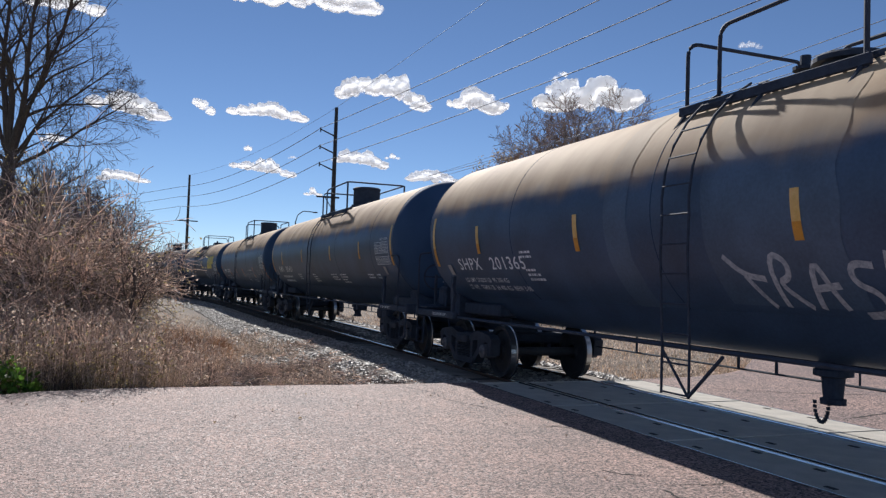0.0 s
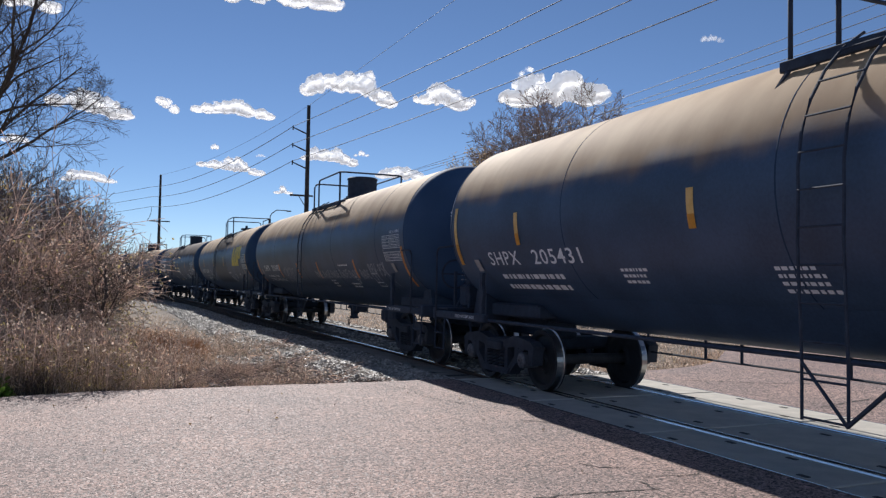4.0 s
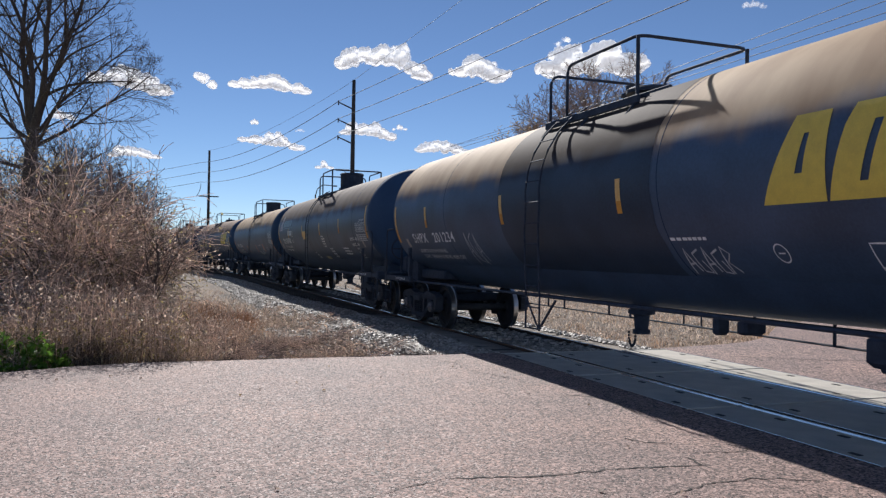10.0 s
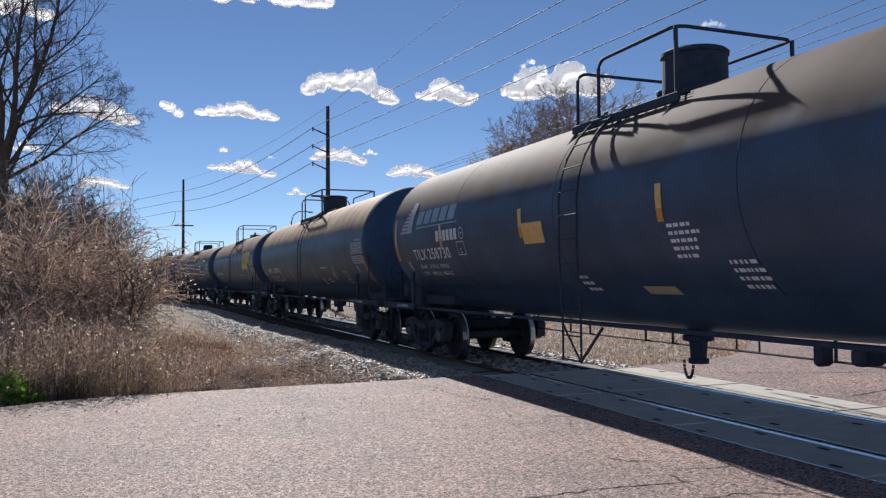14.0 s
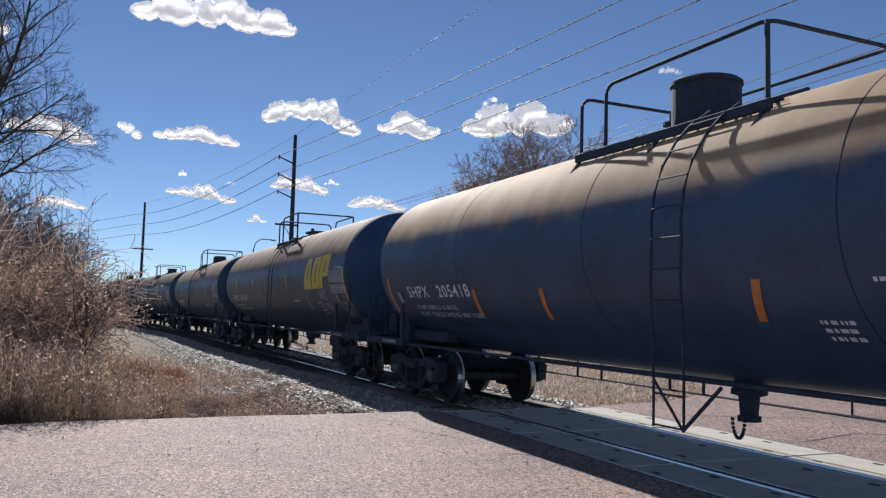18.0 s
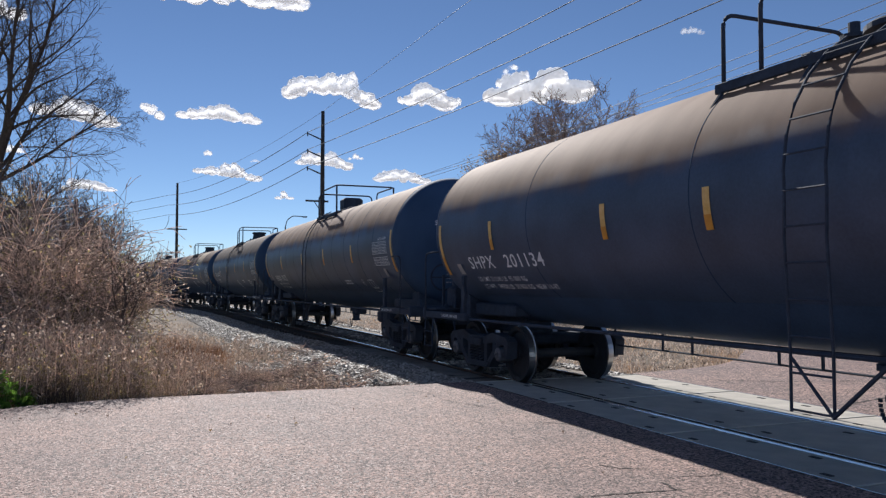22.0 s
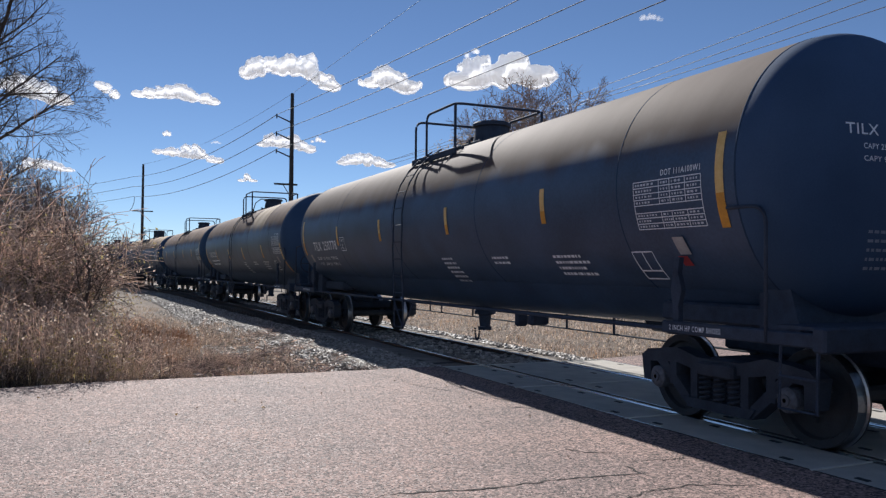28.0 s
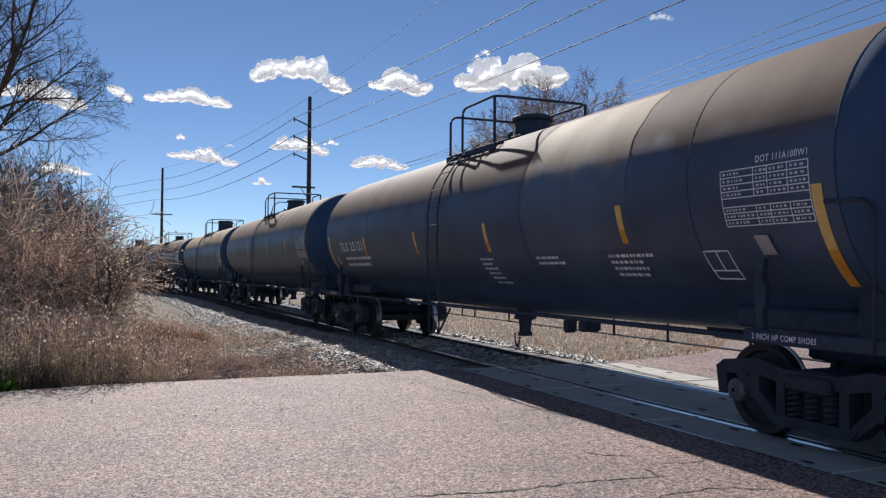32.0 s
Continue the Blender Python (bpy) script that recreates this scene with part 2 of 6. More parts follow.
M_WIRE = mat("twisted_cable", (0.60, 0.61, 0.63), (0.02, 0.02, 0.025), rough=0.7, bump=0, scale=2.6, fine=6, spec=0.2)
M_WIRE_BRIGHT = mat("aluminium_cable", (0.42, 0.42, 0.43), rough=0.5, bump=0)
# a faint glow stands in for sunlight scattered inside the cloud
M_CLOUD = mat("cloud", (0.95, 0.95, 0.95), (0.9, 0.9, 0.92), rough=1.0, spec=0.0, bump=0, translucent=0.4, emit=0.2, scale=0.01, fine=0.03)


def thin_edges(m, depth):
    """Lets the sky through where the body is thinner than depth, in metres along its own y axis."""
    n, l = m.node_tree.nodes, m.node_tree.links
    co, sep, size, mr = n.new("ShaderNodeTexCoord"), n.new("ShaderNodeSeparateXYZ"), n.new("ShaderNodeMath"), n.new("ShaderNodeMapRange")
    size.operation = 'ABSOLUTE'
    mr.interpolation_type = 'SMOOTHSTEP'
    mr.inputs["From Max"].default_value = depth
    clear, mix = n.new("ShaderNodeBsdfTransparent"), n.new("ShaderNodeMixShader")
    body = n["Material Output"].inputs[0].links[0].from_socket
    l.new(co.outputs["Object"], sep.inputs[0])
    l.new(sep.outputs["Y"], size.inputs[0])
    l.new(size.outputs[0], mr.inputs[0])
    l.new(mr.outputs[0], mix.inputs[0])
    l.new(clear.outputs[0], mix.inputs[1])
    l.new(body, mix.inputs[2])
    l.new(mix.outputs[0], n["Material Output"].inputs[0])


thin_edges(M_CLOUD, 7.0)


# ---- mesh helpers ----
def mesh_of(name, verts, faces, material, smooth=False):
    me = bpy.data.meshes.new(name)
    me.from_pydata([tuple(v) for v in verts], [], faces)
    me.update()
    if smooth:
        me.polygons.foreach_set("use_smooth", [True] * len(me.polygons))
    for k in (material if isinstance(material, (list, tuple)) else (material,)):
        me.materials.append(k)
    return me


def part(name, me, parent, m=None, label=""):
    """Links a mesh as one part under a thing or a part."""
    ob = new(name, me)
    ob.parent = parent
    if m is not None:
        ob.matrix_basis = m
    if label:
        ob["label"] = label
    if name in ("notice", "entries", "head_notice", "small_lettering", "head_lettering", "brake_notice", "table_title", "data_table", "bolt_circle"):
        ob["kind"] = "stuff"
    return ob


def thing(name, label, category, group="", kind="", m=None):
    ob = new(name)
    if m is not None:
        ob.matrix_basis = m
    return tagged(ob, label, category, group, kind)


def solid(name, me, label, category="", group="", kind="", m=None):
    ob = new(name, me)
    if m is not None:
        ob.matrix_basis = m
    return tagged(ob, label, category, group, kind)


class Shape:
    """Gathers simple solids into one mesh."""

    def __init__(self):
        self.v, self.f, self.mi, self.m = [], [], [], 0

    def face(self, *idx):
        self.f.append(idx)
        self.mi.append(self.m)

    def box(self, c, s, rot=None, bevel=0.0):
        k = len(self.v)
        x, y, z = s[0] / 2, s[1] / 2, s[2] / 2
        b = min(bevel, x * 0.9, y * 0.9, z * 0.9)
        if b <= 0:
            pts = [(sx * x, sy * y, sz * z) for sx in (-1, 1) for sy in (-1, 1) for sz in (-1, 1)]
            fs = ((0, 1, 3, 2), (4, 6, 7, 5), (0, 4, 5, 1), (2, 3, 7, 6), (0, 2, 6, 4), (1, 5, 7, 3))
        else:
            ring = [(-x + b, -y), (x - b, -y), (x, -y + b), (x, y - b), (x - b, y), (-x + b, y), (-x, y - b), (-x, -y + b)]
            pts = []
            for zz, q in ((-z, b), (-z + b, 0), (z - b, 0), (z, b)):
                sx, sy = (x - q) / x, (y - q) / y
                pts += [(px * sx, py * sy, zz) for px, py in ring]
            fs = [tuple(range(7, -1, -1)), tuple(range(24, 32))]
            for r in range(3):
                fs += [(r * 8 + i, r * 8 + (i + 1) % 8, r * 8 + 8 + (i + 1) % 8, r * 8 + 8 + i) for i in range(8)]
        c = Vector(c)
        for p in pts:
            p = Vector(p)
            if rot is not None:
                p = rot @ p
            self.v.append(tuple(c + p))
        for q in fs:
            self.face(*[k + i for i in q])
        return self

    def tube(self, pts, r, sides=6, r2=None, cap=True):
        """A round bar along pts; r2: radius at its end."""
        k = len(self.v)
        pts = [Vector(p) for p in pts]
        n = len(pts)
        for i, p in enumerate(pts):
            d = (pts[min(i + 1, n - 1)] - pts[max(i - 1, 0)]).normalized()
            up = Vector((0, 0, 1)) if abs(d.z) < 0.9 else Vector((1, 0, 0))
            a = d.cross(up).normalized()
            b = a.cross(d)
            rr = r if r2 is None else r + (r2 - r) * i / (n - 1)
            for j in range(sides):
                w = 2 * math.pi * j / sides
                self.v.append(tuple(p + a * (rr * math.cos(w)) + b * (rr * math.sin(w))))
        for i in range(n - 1):
            for j in range(sides):
                self.face(k + i * sides + j, k + i * sides + (j + 1) % sides, k + (i + 1) * sides + (j + 1) % sides, k + (i + 1) * sides + j)
        if cap:
            self.face(*[k + j for j in range(sides - 1, -1, -1)])
            self.face(*[k + (n - 1) * sides + j for j in range(sides)])
        return self

    def lathe(self, prof, centre=(0, 0, 0), axis='y', seg=32, mats=None):
        """Turns a profile of (radius, along) about an axis."""
        k = len(self.v)
        for r, h in prof:
            for j in range(seg):
                w = 2 * math.pi * j / seg
                a, b = r * math.cos(w), r * math.sin(w)
                p = {'y': (a, h, b), 'x': (h, a, b), 'z': (a, b, h)}[axis]
                self.v.append((p[0] + centre[0], p[1] + centre[1], p[2] + centre[2]))
        for i in range(len(prof) - 1):
            if mats:
                self.m = mats[i]
            for j in range(seg):
                self.face(k + i * seg + j, k + i * seg + (j + 1) % seg, k + (i + 1) * seg + (j + 1) % seg, k + (i + 1) * seg + j)
        self.m = 0
        return self

    def prism(self, outline, x0, x1):
        """Extrudes an outline of (y, z) from x0 to x1."""
        k, n = len(self.v), len(outline)
        for x in (x0, x1):
            self.v += [(x, y, z) for y, z in outline]
        self.face(*[k + i for i in range(n - 1, -1, -1)])
        self.face(*[k + n + i for i in range(n)])
        for i in range(n):
            self.face(k + i, k + (i + 1) % n, k + n + (i + 1) % n, k + n + i)
        return self

    def done(self, name, material, smooth=False):
        me = mesh_of(name, self.v, self.f, material, smooth)
        if any(self.mi):
            me.polygons.foreach_set("material_index", self.mi)
        bm = bmesh.new()
        bm.from_mesh(me)
        bmesh.ops.recalc_face_normals(bm, faces=bm.faces)
        bm.to_mesh(me)
        bm.free()
        return me


# ---- ground, road and track ----
def grid_sheet(name, x0, x1, y0, y1, nx, ny, height, material):
    vs = [(x0 + (x1 - x0) * i / nx, y0 + (y1 - y0) * j / ny) for j in range(ny + 1) for i in range(nx + 1)]
    vs = [(x, y, height(x, y)) for x, y in vs]
    fs = [(j * (nx + 1) + i, j * (nx + 1) + i + 1, (j + 1) * (nx + 1) + i + 1, (j + 1) * (nx + 1) + i) for j in range(ny) for i in range(nx)]
    return mesh_of(name, vs, fs, material, True)


def bed_height(x, y):
    """The ground beside the track: a low ballast bed, rough weeds beyond it."""
    d = abs(x - track_x(y))
    if x < track_x(y):
        h = -0.15 - 0.17 * min(1.0, max(0.0, (y - 20.0) / 14.0)) - 0.26 * min(1.0, max(0.0, (d - 2.5) / 1.3))
        h += 0.20 * min(1.0, max(0.0, (d - 3.8) / 2.0))
    else:
        h = -0.16 - 0.40 * min(1.0, max(0.0, (d - 1.9) / 1.6))
    h += 0.085 * min(1.0, max(0.0, (2.3 - d) / 0.6))
    return h + 0.05 * min(1.0, d / 2.5) * noise.noise((x * 0.7, y * 0.7, 0))


solid("ground", grid_sheet("ground", -2500, 2500, -2500, 2500, 8, 8, lambda x, y: -0.62, M_SOIL), "dry brown meadow reaching to the horizon", "ground", kind="structure")
solid("verge", grid_sheet("verge", -24, 30, 12.15, 130, 162, 354, bed_height, M_SOIL), "rough dry verge beside the track", "ground", kind="structure")
ROAD_Y0, ROAD_Y1 = -14.0, 12.2


def road_edge(x):
    return ROAD_Y1 + 2.6 * (1 + math.tanh((x - 13.5) / 2.6)) - 0.35 * max(0.0, (-0.2 - x)) ** 1.3 * 0.9 + 0.08 * noise.noise((x * 1.7, 3, 0)) + 0.04 * noise.noise((x * 6, 7, 0))


def road_sheet(x0, x1, n):
    s = Shape()
    for i in range(n + 1):
        x = x0 + (x1 - x0) * i / n
        y1 = max(road_edge(x), 6.0)
        s.v += [(x, ROAD_Y0, 0.0), (x, y1 * 0.5, 0.0), (x, y1, 0.0), (x, y1 + 0.05, -0.5)]
        if i:
            k = 4 * i
            for j in range(3):
                s.face(k - 4 + j, k + j, k + j + 1, k - 3 + j)
    return s.done("road", M_ASPHALT)


solid("road", road_sheet(-30, TRACK_X - 1.52, 120), "worn pinkish asphalt road leading to the crossing", "road", kind="structure")
solid("road", road_sheet(TRACK_X + 1.69, 60, 100), "worn pinkish asphalt road beyond the tracks", "road", kind="structure")


def ribbon(name, pts, width, material, z=0.004):
    """A thin ragged crack along pts."""
    s = Shape()
    rnd = random.Random(len(pts) * 7 + int(pts[0][0] * 100))
    fine = []
    for a, b in zip(pts, pts[1:]):
        m = max(2, int(math.dist(a, b) / 0.05))
        fine += [(a[0] + (b[0] - a[0]) * i / m, a[1] + (b[1] - a[1]) * i / m) for i in range(m)]
    fine.append(pts[-1])
    for i, (x, y) in enumerate(fine):
        q = fine[min(i + 1, len(fine) - 1)], fine[max(i - 1, 0)]
        d = Vector((q[0][0] - q[1][0], q[0][1] - q[1][1])).normalized()
        w = width * rnd.uniform(0.35, 1.2) * min(1, 0.3 + min(i, len(fine) - 1 - i) * 0.2)
        j = rnd.uniform(-0.02, 0.02)
        s.v += [(x - d.y * (w + j), y + d.x * (w + j), z), (x - d.y * (j - w), y + d.x * (j - w), z)]
        if i:
            k = 2 * i
            s.face(k - 2, k - 1, k + 1, k)
    return s.done(name, material)


for pts, w in (([(2.0, 5.42), (2.7, 5.28), (3.4, 5.3), (4.15, 5.19)], 0.012), ([(3.3, 4.6), (3.75, 4.75), (4.2, 4.79), (4.7, 4.6)], 0.01),
               ([(4.56, 8.3), (4.72, 8.22), (4.95, 7.95)], 0.014), ([(4.2, 10.6), (4.38, 9.95), (4.55, 9.5)], 0.010),
               ([(4.1, 5.2), (4.13, 5.45)], 0.02), ([(4.3, 5.9), (4.1, 6.0), (4.0, 6.2)], 0.018), ([(4.25, 5.6), (4.6, 5.5), (5.1, 5.55)], 0.008),
               ([(-1.5, 4.1), (0.2, 4.6), (2.0, 5.42)], 0.006), ([(4.0, 11.9), (4.3, 11.2), (4.2, 10.6)], 0.008),
               ([(9.2, 11.0), (10.4, 10.2), (11.6, 9.9)], 0.02), ([(9.0, 8.0), (10.5, 8.4), (12.0, 7.6)], 0.02)):
    solid("crack", ribbon("crack", pts, w, M_CRACK), "dark ragged crack in the worn asphalt", "crack", "cracks in the road", "structure")

# stone chips standing out of the worn surface
rnd = random.Random(6)
vs, fs = [], []
for _ in range(110000):
    y = 3.2 + 8.9 * rnd.random() ** 1.15
    x = rnd.uniform(-0.45 * y - 0.6, min(5.3, 1.05 * y + 0.6))
    if y > road_edge(x) - 0.06:
        continue
    r, h, a = rnd.uniform(0.006, 0.015), rnd.uniform(0.001, 0.0038), rnd.uniform(0, 1.57)
    k = len(vs)
    for q in range(4):
        b = a + 1.57 * q + rnd.uniform(-0.3, 0.3)
        vs.append((x + r * math.cos(b), y + r * math.sin(b), 0.0))
    vs.append((x + rnd.uniform(-0.4, 0.4) * r, y + rnd.uniform(-0.4, 0.4) * r, h))
    fs += [(k, k + 1, k + 4), (k + 1, k + 2, k + 4), (k + 2, k + 3, k + 4), (k + 3, k, k + 4)]
solid("stone_chips", mesh_of("stone_chips", vs, fs, M_CHIP), "pinkish stone chips standing out of the worn asphalt", "stone chips", kind="stuff")

# fallen leaves and pebbles on the asphalt
rnd = random.Random(5)
for i in range(34):
    s = Shape()
    x, y = rnd.uniform(-2.5, 4.6), rnd.uniform(3.6, 11.2)
    r = rnd.uniform(0.012, 0.03)
    a0 = rnd.uniform(0, 6)
    for j in range(6):
        s.v.append((x + r * math.cos(a0 + j) * (1 if j % 2 else 0.6), y + r * math.sin(a0 + j), 0.006 + 0.012 * (j % 3)))
    s.face(0, 1, 2, 3, 4, 5)
    solid("fallen_leaf", s.done("fallen_leaf", M_WEED if i % 8 else M_GOLD), "small curled dry leaf lying on the asphalt", "leaf", "leaves on the road")


def curve_sweep(name, offset, outline, y0, y1, step, material, mats=None):
    """Sweeps an outline of (x, z) along the track."""
    s = Shape()
    n = int((y1 - y0) / step)
    m = len(outline)
    for i in range(n + 1):
        y = y0 + (y1 - y0) * i / n
        c = track_x(y) + offset
        s.v += [(c + x, y, z) for x, z in outline]
        if i:
            k = m * i
            for j in range(m):
                s.m = mats[j] if mats else 0
                s.face(k - m + j, k - m + (j + 1) % m, k + (j + 1) % m, k + j)
    return s.done(name, material)


RAIL = [(-0.036, -0.002), (-0.030, 0.0), (0.030, 0.0), (0.036, -0.002), (0.036, -0.035), (0.009, -0.055), (0.009, -0.135), (0.07, -0.16), (-0.07, -0.16), (-0.009, -0.135), (-0.009, -0.055), (-0.036, -0.035)]
track = thing("railway_track", "single railway track on ballast, bending away to the left", "railway", kind="structure")
for side in (-0.755, 0.755):
    part("rail", curve_sweep("rail", side, RAIL, -40, 200, 1.0, [M_RAIL, M_RUST], [0, 0, 0, 1, 1, 1, 1, 1, 1, 1, 1, 1]), track, label="steel rail with a polished head")
tie_me = Shape().box((0, 0, 0), (2.6, 0.23, 0.18), bevel=0.015).done("tie", M_TIE)
y = 12.6
while y < 125:
    part("tie", tie_me, track, pose(track_x(y), y, -0.155, 0, 0, math.degrees(max(0, y - CURVE_Y) / CURVE_R)))
    y += 0.56
crossing = thing("level_crossing", "grade crossing of weathered concrete panels between the rails", "crossing", kind="structure")
for x0, x1, lab in ((TRACK_X - 1.515, TRACK_X - 0.80, "field"), (TRACK_X - 0.635, TRACK_X + 0.635, "gauge"), (TRACK_X + 0.80, TRACK_X + 1.68, "field")):
    w = x1 - x0
    pan = Shape().box((0, 0, -0.09), (w, 2.42, 0.18), bevel=0.018).done("panel", M_CONCRETE)
    pk = Shape()
    for px in (-w * 0.32, w * 0.32):
        for py in (-0.85, 0.85) if px < 0 else (-0.3, 0.5):
            pk.box((px, py, 0.001), (0.055, 0.12, 0.01), bevel=0.003)
    pk = pk.done("pocket", M_POCKET)
    for i in range(9):
        yc = 12.1 - 1.22 - 2.445 * i
        p = part("panel", pan, crossing, pose((x0 + x1) / 2, yc, 0.001 * ((i * 7) % 3)))
        part("pockets", pk, p, label="dark lifting pockets")
        part("joint", Shape().box((0, 1.2225, 0.003), (w, 0.028, 0.012)).done("joint", M_JOINT), p, label="pale mortar joint")
    for xx in (x0 + 0.008, x1 - 0.008):
        part("edge_angle", Shape().box((xx, 1.0, -0.004), (0.014, 22.2, 0.016)).done("edge_angle", M_RAIL), crossing, label="worn steel edge angle")
    if lab == "gauge":
        for xx in (x0 - 0.03, x1 + 0.03):
            part("filler", Shape().box((xx, 1.0, -0.075), (0.07, 22.2, 0.06)).done("filler", M_POCKET), crossing, label="black rubber flangeway filler")

# ballast
ICO = [(0, 0, -1), (0.72, -0.53, -0.45), (-0.28, -0.85, -0.45), (-0.89, 0, -0.45), (-0.28, 0.85, -0.45), (0.72, 0.53, -0.45), (0.28, -0.85, 0.45), (-0.72, -0.53, 0.45), (-0.72, 0.53, 0.45), (0.28, 0.85, 0.45), (0.89, 0, 0.45), (0, 0, 1)]
ICOF = [(0, 1, 2), (1, 0, 5), (0, 2, 3), (0, 3, 4), (0, 4, 5), (1, 5, 10), (2, 1, 6), (3, 2, 7), (4, 3, 8), (5, 4, 9), (1, 10, 6), (2, 6, 7), (3, 7, 8), (4, 8, 9), (5, 9, 10), (6, 10, 11), (7, 6, 11), (8, 7, 11), (9, 8, 11), (10, 9, 11)]


def stones(count, place, r0, r1, seed):
    rnd = random.Random(seed)
    vs, fs = [], []
    for _ in range(count):
        x, y, z = place(rnd)
        r = rnd.uniform(r0, r1)
        sx, sy, sz, a = rnd.uniform(0.7, 1.3), rnd.uniform(0.7, 1.3), rnd.uniform(0.5, 0.9), rnd.uniform(0, 6.28)
        ca, sa, k = math.cos(a), math.sin(a), len(vs)
        for p in ICO:
            j = rnd.uniform(0.8, 1.2) * r
            px, py = p[0] * sx * j, p[1] * sy * j
            vs.append((x + px * ca - py * sa, y + px * sa + py * ca, z + p[2] * sz * j))
        fs += [(k + a_, k + b_, k + c_) for a_, b_, c_ in ICOF]
    return vs, fs


def on_bed(lo, hi, y0, y1, power=1.6):
    def place(rnd):
        y = y0 + (y1 - y0) * rnd.random() ** power
        x = track_x(y) + rnd.uniform(lo, hi)
        return x, y, bed_height(x, y) + 0.012
    return place


s = Shape()
for i in range(121):
    y = 12.2 + i * 1.0
    for j in range(11):
        x = track_x(y) - 3.1 + 0.64 * j
        s.v.append((x, y, bed_height(x, y) + 0.006))
    if i:
        for j in range(10):
            k = 11 * i + j
            s.face(k - 11, k - 10, k + 1, k)
solid("ballast_bed", s.done("ballast_bed", M_BED), "grey crushed stone bed under the track", "ballast", kind="structure")
vs, fs = stones(15000, on_bed(-3.2, -1.35, 12.3, 60), 0.018, 0.045, 1)
more = stones(2600, on_bed(-4.3, -2.9, 12.3, 40), 0.015, 0.042, 4)
fs += [tuple(len(vs) + i for i in f) for f in more[1]]
vs += more[0]
solid("ballast", mesh_of("ballast", vs, fs, M_STONE), "pale grey crushed ballast stones along the track", "ballast", kind="stuff")
vs, fs = stones(5200, on_bed(1.35, 3.4, 12.3, 45), 0.025, 0.065, 2)
solid("ballast", mesh_of("ballast", vs, fs, M_STONE), "pale crushed ballast stones on the far shoulder", "ballast", kind="stuff")
vs, fs = stones(1500, on_bed(-0.7, 0.7, 12.3, 40), 0.03, 0.06, 3)
solid("ballast", mesh_of("ballast", vs, fs, M_STONE), "ballast stones between the rails", "ballast", kind="stuff")


# ---- tank cars ----
def on_tank(y, z, lift=0.0):
    """A place on the near side of the tank at height z."""
    c = math.sqrt(max(0.0, TANK_R ** 2 - (z - TANK_Z) ** 2))
    n = Vector((-c, 0, z - TANK_Z)) / TANK_R
    return Vector((-c, y, z)) + n * lift


def strip(name, pts, width, material, lift=0.006, n=8):
    """A band on the near side of the tank along pts of (y, z), width taken along the car."""
    s = Shape()
    path = []
    for a, b in zip(pts, pts[1:]):
        path += [(a[0] + (b[0] - a[0]) * i / n, a[1] + (b[1] - a[1]) * i / n) for i in range(n)]
    path.append(pts[-1])
    for i, (y, z) in enumerate(path):
        s.v += [tuple(on_tank(y + width / 2, z, lift)), tuple(on_tank(y - width / 2, z, lift))]
        if i:
            k = 2 * i
            s.face(k - 2, k - 1, k + 1, k)
    return s.done(name, material)


def strokes(name, lines, width, material, lift=0.005):
    """Painted strokes on the near side: each line is a run of (y, z) points."""
    s = Shape()
    for line in lines:
        k0 = len(s.v)
        fine = []
        for a, b in zip(line, line[1:]):
            m = max(1, int(math.dist(a, b) / 0.08))
            fine += [(a[0] + (b[0] - a[0]) * i / m, a[1] + (b[1] - a[1]) * i / m) for i in range(m)]
        fine.append(line[-1])
        for i, p in enumerate(fine):
            q, r = fine[min(i + 1, len(fine) - 1)], fine[max(i - 1, 0)]
            d = Vector((q[0] - r[0], q[1] - r[1]))
            d = d.normalized() if d.length else Vector((1, 0))
            w = width / 2
            s.v += [tuple(on_tank(p[0] - d.y * w, p[1] + d.x * w, lift)), tuple(on_tank(p[0] + d.y * w, p[1] - d.x * w, lift))]
            if i:
                k = k0 + 2 * i
                s.face(k - 2, k - 1, k + 1, k)
    return s.done(name, material)


def letters(text, size, spread=1.0):
    """Outlines of stencilled words as a flat mesh: x to the right, y up."""
    cu = bpy.data.curves.new("words", 'FONT')
    cu.body, cu.size, cu.space_character = text, size * 1.38, spread
    cu.offset = size * 0.014
    cu.resolution_u = 3
    ob = bpy.data.objects.new("words", cu)
    scene.collection.objects.link(ob)
    bpy.context.view_layer.update()
    me = bpy.data.meshes.new_from_object(ob.evaluated_get(bpy.context.evaluated_depsgraph_get()))
    bpy.data.objects.remove(ob)
    bpy.data.curves.remove(cu)
    return me


def side_words(text, y, z, size, width=None, slope=0.0):
    """Words on the near side, starting at y (the rear end of the line) with their feet at z."""
    me = letters(text, size, 1.12)
    w = max(v.co.x for v in me.vertices) or 1
    f = (width / w) if width else 1.0
    for v in me.vertices:
        v.co = on_tank(y - v.co.x * f, z + v.co.y + slope * v.co.x * f, 0.005)
    me.materials.append(M_WHITE)
    return me


def split_words(name, me, parent, label):
    """Links each character of a flat word as a part of its own."""
    bm = bmesh.new()
    bm.from_mesh(me)
    bm.verts.ensure_lookup_table()
    seen = set()
    for v in bm.verts:
        if v.index in seen:
            continue
        todo, isle = [v], []
        seen.add(v.index)
        while todo:
            q = todo.pop()
            isle.append(q)
            for e in q.link_edges:
                o = e.other_vert(q)
                if o.index not in seen:
                    seen.add(o.index)
                    todo.append(o)
        place = {q.index: i for i, q in enumerate(isle)}
        faces = {f for q in isle for f in q.link_faces}
        part(name, mesh_of(name, [q.co.copy() for q in isle], [tuple(place[k.index] for k in f.verts) for f in sorted(faces, key=lambda f: f.index)], M_WHITE), parent, label=label)
    bm.free()


